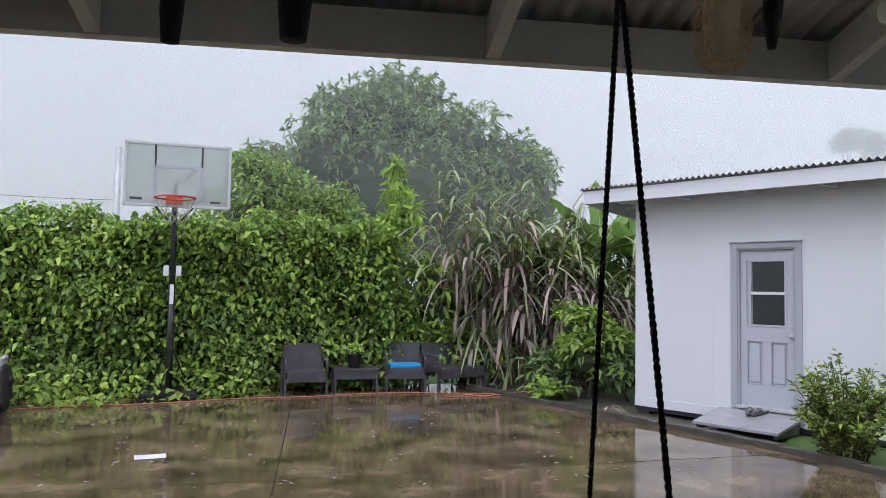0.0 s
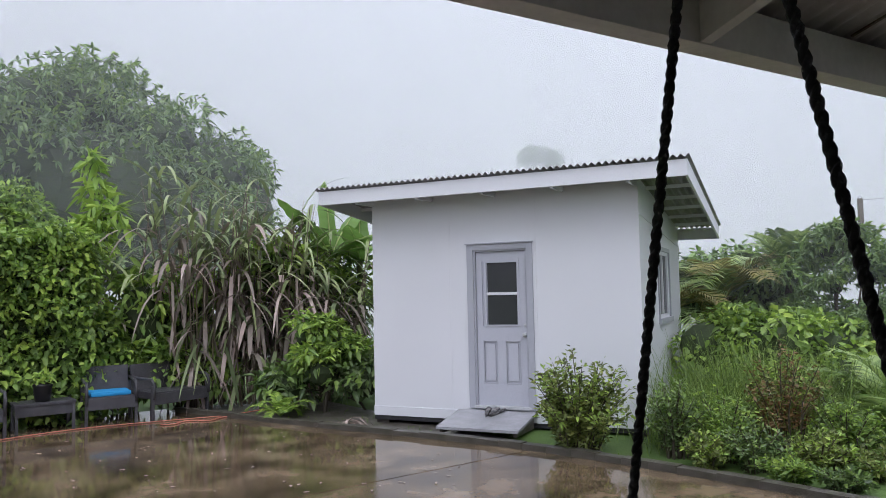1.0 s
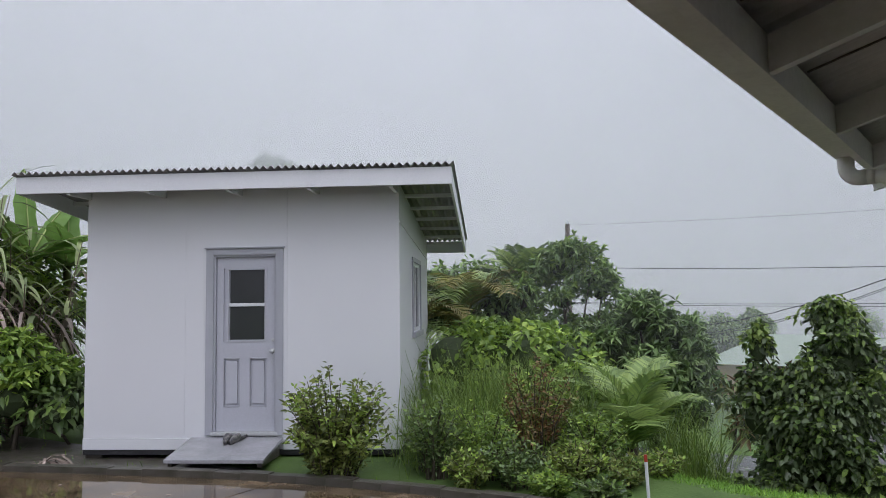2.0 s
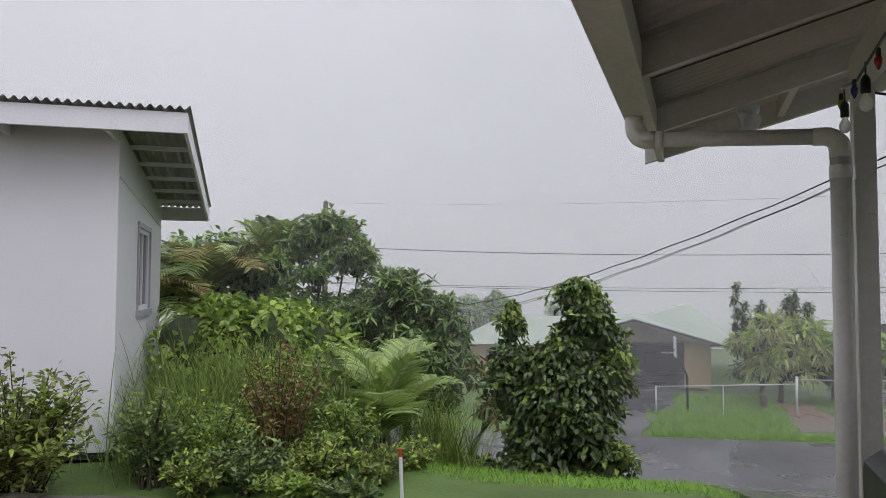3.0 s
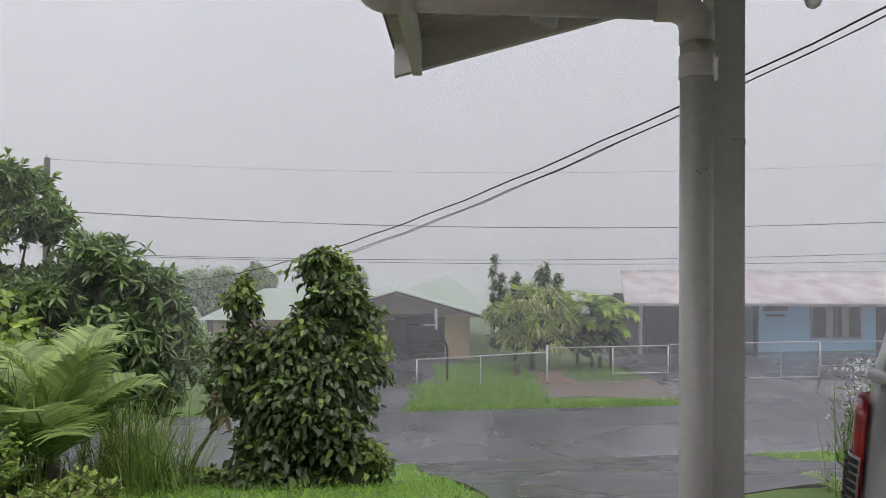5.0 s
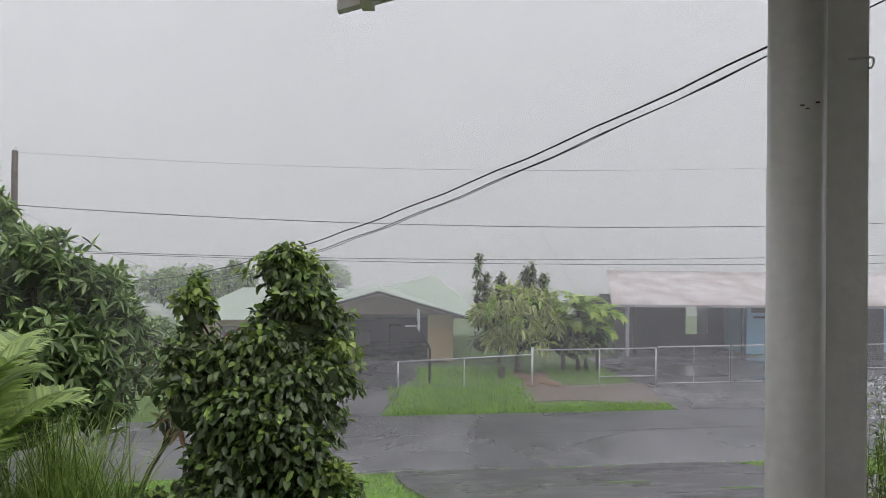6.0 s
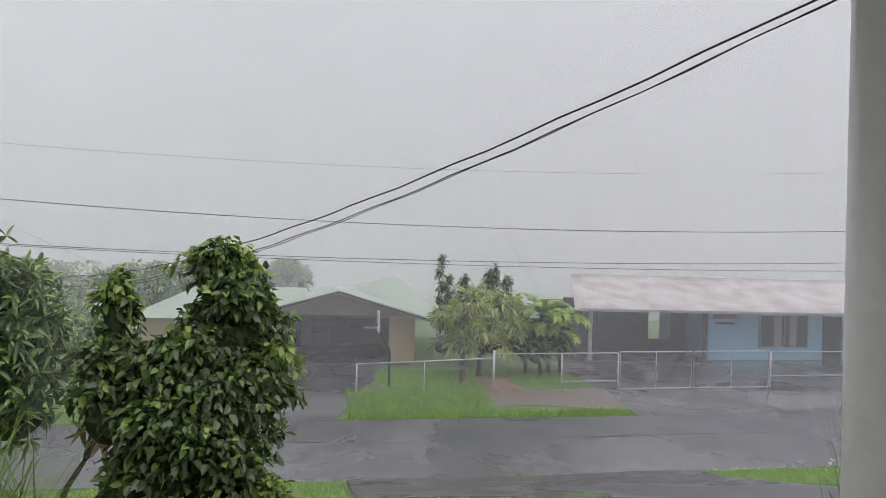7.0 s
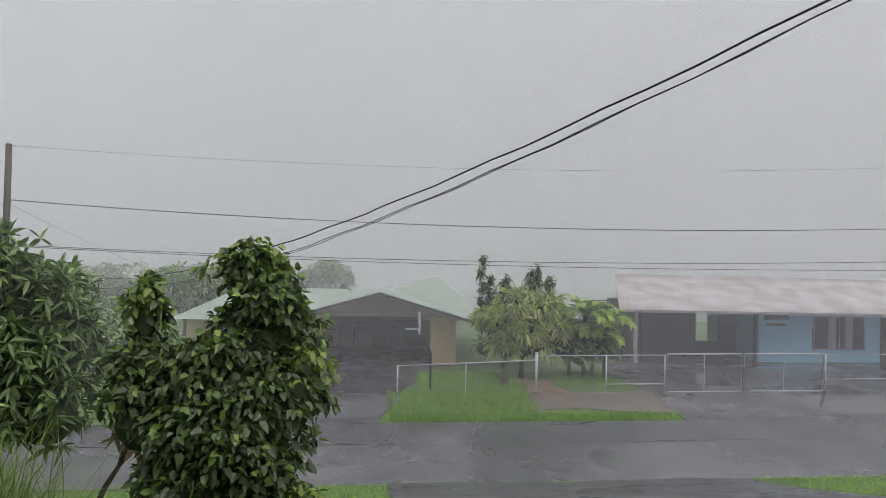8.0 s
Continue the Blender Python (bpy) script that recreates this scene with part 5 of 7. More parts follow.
# shrubs along the kerb by the shed
shoot_bush("clipped_shrub", (6.22, 6.55, 0), (0.52, 0.66), 1.02, 62, "small-leaved olive green shrub leaning over the kerb", 0.062, M_LEAFOLIVE, M_LEAFNEW, 0.3, 71, 0.10, per=80)
shoot_bush("clipped_shrub", (6.72, 5.62, 0), (0.30, 0.34), 0.85, 24, "small dark green shrub beside the kerb", 0.048, M_LEAFDARK, M_LEAF, 0.5, 72, 0.15, width=0.55)
for i, (x, y, rx, ry, h, mt, m2, n) in enumerate(((6.95, 5.15, 0.34, 0.36, 0.62, M_LEAF, M_LEAFNEW, 30), (6.75, 4.75, 0.36, 0.34, 0.42, M_LEAFDARK, M_LEAF, 30), (7.1, 4.3, 0.38, 0.36, 0.40, M_LEAFOLIVE, M_LEAFNEW, 30), (7.3, 3.85, 0.34, 0.30, 0.30, M_LEAFOLIVE, M_LEAF, 26), (7.65, 4.95, 0.50, 0.46, 1.12, M_LEAFRED, M_LEAFOLIVE, 26), (7.75, 4.35, 0.40, 0.38, 0.62, M_LEAF, M_LEAFNEW, 34), (7.4, 5.5, 0.40, 0.40, 0.72, M_LEAF, M_LEAFNEW, 34), (7.9, 3.75, 0.34, 0.28, 0.28, M_LEAFOLIVE, M_LEAFNEW, 24), (6.55, 4.3, 0.24, 0.30, 0.26, M_LEAF, M_LEAFNEW, 22), (8.0, 5.1, 0.40, 0.40, 0.95, M_LEAFOLIVE, M_LEAFNEW, 34), (6.55, 5.15, 0.26, 0.28, 0.34, M_LEAFOLIVE, M_LEAFNEW, 22), (6.62, 3.85, 0.22, 0.28, 0.20, M_LEAFDARK, M_LEAF, 20), (8.35, 4.75, 0.34, 0.30, 0.62, M_LEAFDARK, M_LEAF, 26), (7.0, 5.85, 0.34, 0.34, 0.66, M_LEAFDARK, M_LEAF, 26))):
    shoot_bush("garden_shrub", (x, y, height(x, y)), (rx, ry), h, n, ("reddish-brown leggy shrub among the green plants" if mt is M_LEAFRED else "dark green small-leaved shrub in the planting by the kerb" if mt is M_LEAFDARK else "small-leaved green shrub in the planting by the kerb"), 0.050, mt, m2, 0.4, 80 + i, 0.1 if mt is not M_LEAFRED else 0.3)

# tall grass beside the shed
for x, y, rx, ry, cnt, h in ((8.6, 5.9, 0.9, 1.0, 2200, 1.15), (9.4, 5.3, 0.8, 0.7, 1500, 1.1), (7.4, 5.9, 0.5, 0.5, 700, 0.75), (9.9, 3.9, 0.6, 0.4, 700, 0.9)):
    gx, gy = RNG.normal(size=cnt) * rx * 0.55 + x, RNG.normal(size=cnt) * ry * 0.55 + y
    gz = np.array([height(a, b) for a, b in zip(gx, gy)])
    tagged(part("tall_grass", blade_mesh("tall_grass", np.stack([gx, gy, gz], 1), np.stack([RNG.normal(size=cnt) * 0.2, RNG.normal(size=cnt) * 0.2, np.ones(cnt)], 1), h * RNG.uniform(0.6, 1.25, cnt), RNG.uniform(0.008, 0.016, cnt), RNG.uniform(0.2, 0.9, cnt), 5), M_GRASSBLADE), "tall unmown green grass beside the shed", "grass", kind="stuff")

plant("vine_mound", (10.3, 6.8, -0.2), [((9.9, 7.2, 0.9), (0.7, 0.6, 0.5)), ((10.5, 6.6, 0.9), (0.8, 0.7, 0.55)), ((11.1, 6.1, 0.75), (0.7, 0.6, 0.55)), ((10.2, 6.9, 0.3), (1.0, 0.9, 0.6)), ((10.9, 5.8, 0.3), (0.8, 0.7, 0.6))],
      "mound of bright green vines over a bush", "shrub", 0.13, 0.6, 5200, M_LEAFNEW, M_LEAF, 0.4, 0.04, 0.5, shrink=0.75, tuft=9)
plant("mango_sapling_tree", (12.9, 6.6, -0.9), [((12.9, 6.75, 2.32), (0.60, 0.6, 0.42)), ((12.7, 6.45, 2.57), (0.30, 0.3, 0.25)), ((12.6, 7.3, 1.97), (0.5, 0.5, 0.42)), ((12.8, 6.2, 2.17), (0.4, 0.42, 0.35)), ((13.2, 6.15, 1.87), (0.5, 0.45, 0.32)), ((12.8, 6.7, 1.72), (0.45, 0.4, 0.3)), ((13.2, 5.8, 1.37), (0.4, 0.4, 0.3)), ((12.5, 7.1, 1.32), (0.45, 0.45, 0.3)), ((12.9, 6.3, 1.1), (0.5, 0.5, 0.35))],
      "open-branched mango tree with long dark leaf rosettes", "tree", 0.15, 0.29, 6800, M_LEAFMANGO, M_LEAF, 0.35, 0.05, 0.25, rosette=8, inner=0.2, shrink=0.3, spread=1.3, tuft=6)
plant("lychee_tree", (12.2, 5.0, -0.85), [((12.1, 5.15, 1.45), (0.5, 0.5, 0.36)), ((12.2, 4.65, 1.1), (0.5, 0.5, 0.4)), ((12.2, 5.5, 1.0), (0.6, 0.55, 0.45)), ((12.2, 4.35, 0.55), (0.5, 0.5, 0.45)), ((12.1, 5.0, 0.45), (0.8, 0.75, 0.55)), ((12.0, 4.4, 0.0), (0.55, 0.55, 0.45)), ((12.3, 5.3, -0.2), (0.8, 0.8, 0.6))],
      "dense dark tree with long drooping glossy leaves", "tree", 0.16, 0.28, 10500, M_LEAFDARK, M_LEAFMANGO, 0.5, 0.07, 0.4, rosette=7, inner=0.35, shrink=0.55, spread=1.2, tuft=8)
plant("sprawling_branch", (12.6, 4.2, -1.1), [((12.6, 3.7, 0.25), (0.4, 0.35, 0.25)), ((12.5, 3.3, 0.0), (0.35, 0.35, 0.25)), ((12.7, 3.6, -0.35), (0.5, 0.4, 0.3)), ((12.5, 3.1, 0.55), (0.18, 0.18, 0.2))],
      "low sprawling branches with brown-green leaves", "shrub", 0.17, 0.32, 700, M_LEAFOLIVE, M_LEAFRED, 0.3, 0.03, 0.6, rosette=5, shrink=0.3)
plant("shade_tree", (12.5, 11.2, -0.6), blobs((12.5, 11.0, 1.6), (1.3, 1.4, 1.3), 9, 0.7, 31), "dark leafy tree behind the shed", "tree", 0.20, 0.36, 4600, M_LEAFDARK, M_LEAFMANGO, 0.4, 0.08, 0.6, shrink=0.75, tuft=8)
plant("shade_tree", (14.2, 9.6, -0.9), blobs((14.2, 9.4, 1.5), (1.2, 1.3, 1.2), 8, 0.6, 32), "leafy green tree in the mist behind the shed", "tree", 0.2, 0.36, 2600, M_LEAFMANGO, M_LEAF, 0.3, 0.08, 0.6, shrink=0.7)
plant("understory_bush", (13.6, 6.8, -1.0), blobs((13.5, 6.8, 0.5), (1.0, 2.2, 1.2), 14, 0.6, 33), "dark green bushes under the trees", "shrub", 0.16, 0.35, 6500, M_LEAFDARK, M_LEAFMANGO, 0.35, 0.05, 0.6, shrink=0.6, tuft=5)

# the leafy column by the driveway
cz = height(11.2, 2.5)
plant("column_shrub", (11.2, 2.5, cz), [((11.25, 2.38, 1.42), (0.28, 0.26, 0.30)), ((11.2, 2.16, 1.22), (0.30, 0.30, 0.30)), ((11.2, 2.25, 0.85), (0.38, 0.42, 0.35)), ((11.15, 2.08, 0.42), (0.45, 0.44, 0.38)), ((11.1, 2.62, 0.55), (0.36, 0.36, 0.30)), ((11.2, 3.24, 1.08), (0.16, 0.16, 0.30)), ((11.15, 3.2, 0.62), (0.22, 0.24, 0.30)), ((11.1, 3.22, 0.16), (0.30, 0.32, 0.36)), ((11.1, 2.40, 0.15), (0.55, 0.60, 0.45)), ((11.05, 2.30, -0.3), (0.50, 0.52, 0.40)), ((11.05, 2.75, -0.35), (0.50, 0.50, 0.42)), ((10.95, 2.02, -0.66), (0.36, 0.34, 0.34)), ((10.95, 3.15, -0.75), (0.42, 0.42, 0.28)), ((10.9, 3.65, -0.85), (0.34, 0.40, 0.20)), ((11.0, 2.5, -0.78), (0.50, 0.60, 0.26))],
      "tall column of broad drooping green leaves beside the driveway", "shrub", 0.092, 0.66, 15000, M_LEAFCOL, M_LEAF, 0.2, 0.05, 0.75, inner=0.6, shrink=0.7, spread=0.85, tuft=9)
for q in (((11.1, 2.32, 1.52), (0.30, 0.34, 0.20)), ((11.0, 2.65, 0.72), (0.30, 0.28, 0.16)), ((11.0, 1.85, 0.65), (0.25, 0.26, 0.18)), ((11.1, 3.24, 1.16), (0.15, 0.15, 0.24)), ((10.75, 1.85, -0.5), (0.2, 0.22, 0.18)), ((10.8, 2.75, 0.25), (0.2, 0.2, 0.14))):
    foliage(tufts([q], 6), 170, 0.085, 0.66, M_LEAFYOUNG, bpy.data.objects["column_shrub"], "young_leaves", 0.5)

# lawn between the planting and the driveway
for nm, cnt, x0, x1, y0, y1, hh in (("lawn_grass", 16000, 7.6, 13.5, 0.9, 4.2, 0.08), ("lawn_grass", 4500, 13.5, 20.3, 0.95, 6.0, 0.10), ("lawn_grass", 5200, 4.8, 7.2, 4.6, 12.4, 0.11), ("verge_grass", 6500, 26.8, 29.9, -4.2, 0.7, 0.20), ("verge_grass", 2200, 26.75, 27.7, -8.6, -4.2, 0.16), ("verge_grass", 4500, 30.1, 34.5, -4.3, -0.6, 0.26), ("verge_grass", 1600, 31.2, 34.5, -8.2, -5.8, 0.2), ("verge_grass", 2500, 26.8, 31.0, 4.8, 14.0, 0.16), ("verge_grass", 4500, 13.0, 20.4, -12.0, -7.3, 0.12), ("verge_grass", 900, 20.25, 20.5, -9.5, 0.9, 0.07)):
    gx, gy = RNG.uniform(x0, x1, cnt), RNG.uniform(y0, y1, cnt)
    gz = np.array([height(a, b) for a, b in zip(gx, gy)]) + (0.03 if x0 > 7 else 0.0) - (0.06 if x0 < 5 else 0)
    if x0 < 5:
        keep = np.array([a > kerb_x(b) + 0.16 for a, b in zip(gx, gy)])
        gx, gy, gz, cnt = gx[keep], gy[keep], gz[keep], int(keep.sum())
    tagged(part(nm, blade_mesh(nm, np.stack([gx, gy, gz - 0.02], 1), np.stack([RNG.normal(size=cnt) * 0.5, RNG.normal(size=cnt) * 0.5, np.ones(cnt)], 1), hh * RNG.uniform(0.6, 1.5, cnt), np.full(cnt, 0.010 if x0 < 13 else 0.022), RNG.uniform(0.3, 1.2, cnt), 3), M_LAWN), "bright wet green grass", "grass", kind="stuff")

# across the road
plant("plume_tree", (33.0, -4.6, -3.0), [((33, -4.3, -0.1), (0.9, 0.9, 0.55)), ((33, -5.3, -0.2), (0.8, 0.8, 0.5)), ((33, -3.6, -0.7), (0.8, 0.8, 0.5)), ((33, -5.7, -1.0), (0.8, 0.8, 0.5)), ((32.8, -4.6, -1.0), (1.0, 0.8, 0.55)), ((33, -4.0, -1.6), (0.7, 0.6, 0.5)), ((33, -5.2, -1.8), (0.7, 0.6, 0.5))],
      "pale yellow-green tree with drooping plumes of leaves", "tree", 0.42, 0.22, 4200, M_LEAFPALE, M_LEAFNEW, 0.15, 0.1, 1.0, rosette=9, shrink=0.6)
for y, z0, z1 in ((-3.05, -0.6, 1.55), (-3.35, -0.4, 0.75), (-4.0, 0.0, 0.75), (-5.0, -0.1, 1.05), (-5.25, 0.2, 1.2), (-5.75, 0.0, 0.8)):
    plant("cactus_shoot", (33.2, y, -1.2), [((33.2, y + 0.1 * (k % 2), lerp(z0, z1, k / 4)), (0.13, 0.13, 0.25)) for k in range(5)], "dark upright leafy shoot of a tall tree", "tree", 0.2, 0.5, 160, M_LEAFDARK, None, 0, 0.03, 0.2, shrink=0.8)
for x, y, z, ln, s in ((33.2, -7.2, -0.55, 1.6, 21), (33.4, -8.1, -0.95, 1.5, 22), (33.6, -6.7, -1.2, 1.4, 23), (33.4, -7.6, -1.4, 1.5, 24)):
    palm("tree_fern", (x, y, z), 14, ln, 20, 0.38, 1.9, "tree fern with layered yellow-green fronds across the road", (M_LEAFNEW, M_PALM), s, 0.0, 0.10, 3.0 + z)
plant("far_tree", (33.8, -7.4, -3.0), blobs((33.9, -7.3, -1.9), (0.8, 1.6, 0.5), 7, 0.6, 41), "dark bushes by the carport across the road", "shrub", 0.3, 0.4, 900, M_LEAFDARK, None, 0, 0.08, shrink=0.8)
plant("far_tree", (36.0, -4.4, -3.0), blobs((36.6, -5.0, -2.1), (0.8, 1.6, 0.8), 7, 0.6, 42), "dark bush beside the tan house", "shrub", 0.3, 0.4, 900, M_LEAFDARK, None, 0, 0.08, shrink=0.8)
for c, s, n_, r_, seed, lab in (((46, 11.4, -0.9), (2.0, 2.0, 1.9), 12, 1.0, 51, "round tree fading into the mist"), ((47, 8.9, 0.0), (0.8, 0.8, 1.7), 8, 0.55, 52, "tall thin tree fading into the mist"), ((48, 17.5, -1.6), (3.0, 3.0, 1.8), 12, 1.3, 53, "bushy tree fading into the mist"), ((60, 4.5, -0.6), (2.2, 2.2, 1.3), 8, 1.0, 54, "low tree line fading into the mist"), ((40, 15.5, -1.8), (2.0, 3.0, 1.2), 10, 1.0, 55, "green bushes in the mist across the road"), ((34.5, 12.0, -2.2), (1.4, 3.0, 0.9), 10, 0.8, 56, "green bushes beyond the road"), ((55.4, 56.0, 15.4), (2.4, 2.4, 1.6), 10, 1.0, 57, "treetop fading into the mist behind the shed")):
    plant("misty_tree", (c[0], c[1], height(c[0], c[1])), blobs(c, s, n_, r_, seed), lab, "tree", 0.30, 0.4, 4200, M_LEAFMANGO, None, 0, 0.2, 0.5, inner=0.6, shrink=0.4, tuft=6)

# ---------- things on the patio ----------
M_WICKER = mat("black_woven_resin", (0.075, 0.072, 0.08), 0.42, (0.05, 0.048, 0.054), 8, 120, 0.9)
M_BLUECUSHION = mat("bright_blue_fabric", (0.03, 0.30, 0.62), 0.8, (0.02, 0.24, 0.52), 5, 90, 0.4)
M_ORANGE = mat("orange_cable", (0.50, 0.17, 0.10), 0.45, (0.42, 0.14, 0.09), 6, 40, 0.1)
M_RED = mat("red_paint", (0.55, 0.07, 0.03), 0.4, (0.42, 0.05, 0.03), 8, 40, 0.1)
M_ROPE = mat("black_twisted_rope", (0.018, 0.018, 0.02), 0.75, (0.03, 0.03, 0.032), 12, 160, 0.8)
M_FUR = mat("tan_sheepskin", (0.86, 0.68, 0.44), 0.95, (0.74, 0.54, 0.31), 9, 60, 1.0)
M_PAPER = mat("wet_paper", (0.72, 0.72, 0.76), 0.5, (0.62, 0.62, 0.68), 4, 50, 0.1)
M_SILVER = mat("silver_car_paint", (0.68, 0.70, 0.70), 0.30, (0.63, 0.65, 0.65), 0.8, 140, 0.02, metal=0.1, coat=0.6)
M_TAIL = mat("red_tail_lens", (0.42, 0.015, 0.02), 0.15, (0.34, 0.012, 0.016), 5, 60, 0.05, coat=0.5)
M_TAILCLEAR = mat("clear_tail_lens", (0.45, 0.43, 0.42), 0.2, (0.35, 0.33, 0.32), 5, 60, 0.05, coat=0.5)
M_CARGLASS = mat("dark_car_glass", (0.012, 0.013, 0.015), 0.06, (0.02, 0.02, 0.022), 2, 30, 0.0, coat=0.5)
M_TYRE = mat("tyre_rubber", (0.02, 0.02, 0.02), 0.8, (0.03, 0.03, 0.03), 8, 60, 0.4)
M_FROST = milky_mat("acrylic_board", (0.62, 0.65, 0.63), 0.42)


def wicker_seat(m, wide, label, category, group):
    t = thing("patio_chair", m, label, category, group)
    w, d = wide / 2, 0.62
    part("seat", box(-w + 0.06, 0.02, 0.30, w - 0.06, d - 0.08, 0.40, 0.015), M_WICKER, t)
    back = box(-w + 0.05, d - 0.09, 0.38, w - 0.05, d - 0.045, 0.80, 0.012)
    bmesh.ops.transform(back, matrix=Matrix.Translation((0, d - 0.07, 0.4)) @ Matrix.Rotation(radians(-9), 4, "X") @ Matrix.Translation((0, -d + 0.07, -0.4)), verts=back.verts)
    part("backrest", back, M_WICKER, t)
    for s in (-1, 1):
        x = s * (w - 0.03)
        part("armrest", tube([(x, 0.0, 0.30), (x, -0.005, 0.52), (x, 0.05, 0.595), (x, 0.30, 0.60), (x, d - 0.06, 0.62)], 0.022, 8), M_WICKER, t, smooth=True)
        for y in (0.03, d - 0.07):
            part("leg", box(x - 0.02, y - 0.02, 0.0, x + 0.02, y + 0.02, 0.56 if y > 0.3 else 0.5, 0.004), M_WICKER, t)
    part("apron", box(-w + 0.05, 0.0, 0.22, w - 0.05, 0.02, 0.38, 0.004), M_WICKER, t)
    return t


G = "patio seats by the hedge"
wicker_seat(pose(1.02, 12.02, 0, 0, 0, 3), 0.72, "black woven resin armchair standing against the hedge", "chair", G)
wicker_seat(pose(2.70, 12.24, 0, 0, 0, -5), 0.72, "black woven resin armchair with a blue cushion on its seat", "chair", G)
wicker_seat(pose(3.72, 12.30, 0, 0, 0, 20), 1.05, "black woven resin two-seat bench beside the cane grass", "bench", G)
cushion = thing("cushion", pose(2.70, 12.30, 0.40, 0, 0, -5), "bright blue flat seat cushion on the armchair", "cushion")
part("pad", box(-0.27, -0.04, 0.002, 0.27, 0.43, 0.062, 0.025), M_BLUECUSHION, cushion)
part("piping", tube([(-0.26, -0.035, 0.032), (0.26, -0.035, 0.032), (0.26, 0.42, 0.032), (-0.26, 0.42, 0.032)], 0.007, 6, closed=True), M_BLUECUSHION, cushion)
table = thing("coffee_table", pose(1.86, 12.28, 0, 0, 0, 0), "low black woven resin table between the chairs", "table")
part("tabletop", box(-0.38, -0.02, 0.36, 0.38, 0.42, 0.40, 0.008), M_WICKER, table)
part("apron", box(-0.36, 0.0, 0.22, 0.36, 0.40, 0.36, 0.006), M_WICKER, table)
for x in (-0.35, 0.35):
    for y in (0.01, 0.39):
        part("leg", box(x - 0.02, y - 0.02, 0, x + 0.02, y + 0.02, 0.36, 0.004), M_WICKER, table)
pot = thing("plant_pot", pose(1.84, 12.42, 0.40), "dark round pot with green leaves on the table", "plant pot")
part("pot", spin([(0.085, 0), (0.10, 0.01), (0.12, 0.20), (0.13, 0.21), (0.13, 0.24), (0.11, 0.24), (0.10, 0.20), (0.02, 0.19)], 20), M_BLACKMETAL, pot, smooth=True)
foliage([((0, 0, 0.30), (0.12, 0.12, 0.08))], 60, 0.10, 0.5, M_LEAFNEW, pot, "leaves", 0.1)

# basketball hoop
hoop = thing("basketball_hoop", pose(-1.06, 12.05, 0, 0, 0, 4), "portable basketball hoop with a clear board and a black pole", "basketball hoop")
part("pole", tube([(0, 0, 0.08), (0, 0, 1.75)], 0.052, 10), M_BLACKMETAL, hoop, smooth=True)
part("upper_pole", tube([(0, 0, 1.70), (0, 0.0, 3.35)], 0.045, 10), M_BLACKMETAL, hoop, smooth=True)
part("base", box(-0.42, -0.20, 0.0, 0.42, 0.62, 0.14, 0.05), M_BLACKMETAL, hoop, "black water-filled base")
for s in (-1, 1):
    part("brace", tube([(s * 0.30, 0.30, 0.12), (0.0, 0.0, 0.85)], 0.014, 6), M_BLACKMETAL, hoop)
part("height_clamp", box(-0.13, -0.07, 1.88, -0.055, 0.05, 2.04, 0.008), M_WHITE, hoop, "white height clamp")
part("height_clamp", box(0.055, -0.07, 1.88, 0.13, 0.05, 2.04, 0.008), M_WHITE, hoop, "white height clamp")
part("height_label", box(-0.03, -0.056, 1.45, 0.03, -0.05, 1.75), M_WHITE, hoop, "white height scale")
for s in (-0.35, 0.35):
    for z in (3.0, 3.55):
        part("arm", tube([(s * 0.3, 0.0, z - 0.25), (s, -0.42, z)], 0.016, 6), M_BLACKMETAL, hoop)
BX0, BX1, BZ0, BZ1, BY = -0.71, 0.80, 2.90, 3.86, -0.45
board = part("backboard", box(BX0 + 0.03, BY - 0.006, BZ0 + 0.03, BX1 - 0.03, BY + 0.006, BZ1 - 0.03), M_FROST, hoop, "clear acrylic board")
for q in ((BX0, BZ0, BX0 + 0.04, BZ1), (BX1 - 0.04, BZ0, BX1, BZ1), (BX0, BZ0, BX1, BZ0 + 0.04), (BX0, BZ1 - 0.04, BX1, BZ1)):
    part("board_frame", box(q[0], BY - 0.02, q[1], q[2], BY + 0.02, q[3], 0.004), M_GALV, board)
for x in (-0.28, 0.38):
    part("board_bar", box(x - 0.012, BY - 0.016, BZ1 - 0.34, x + 0.012, BY - 0.007, BZ1 - 0.04), M_BLACKMETAL, board)
for q in ((-0.30, 3.00, -0.26, 3.52), (0.36, 3.00, 0.40, 3.52), (-0.30, 3.00, 0.40, 3.04), (-0.30, 3.48, 0.40, 3.52)):
    part("target_line", box(q[0], BY - 0.012, q[1], q[2], BY - 0.007, q[3]), M_TRIM, board)
part("board_lettering", box(-0.62, BY - 0.011, 2.99, -0.45, BY - 0.007, 3.03), M_BLACKMETAL, board)
part("board_lettering", box(0.50, BY - 0.011, 2.98, 0.66, BY - 0.007, 3.01), M_BLACKMETAL, board)
part("rim_plate", box(-0.12, BY - 0.06, 2.94, 0.12, BY - 0.008, 3.07, 0.01), M_RED, hoop, "red rim bracket")
RC, RR = Vector((0.02, BY - 0.40, 3.0)), 0.28
part("rim", tube([RC + Vector((RR * math.cos(a), RR * math.sin(a), 0)) for a in np.linspace(0, 2 * math.pi, 25)[:-1]], 0.013, 8, closed=True), M_RED, hoop, "orange-red steel rim", smooth=True)
net = bmesh.new()
for k in range(12):
    for s in (1, -1):
        pts = []
        for i in range(6):
            a = 2 * math.pi * (k + s * i * 0.5) / 12
            rr = RR * (1 - 0.11 * i)
            pts.append(RC + Vector((rr * math.cos(a), rr * math.sin(a), -0.075 * i)))
        tube(pts, 0.004, 4, net)
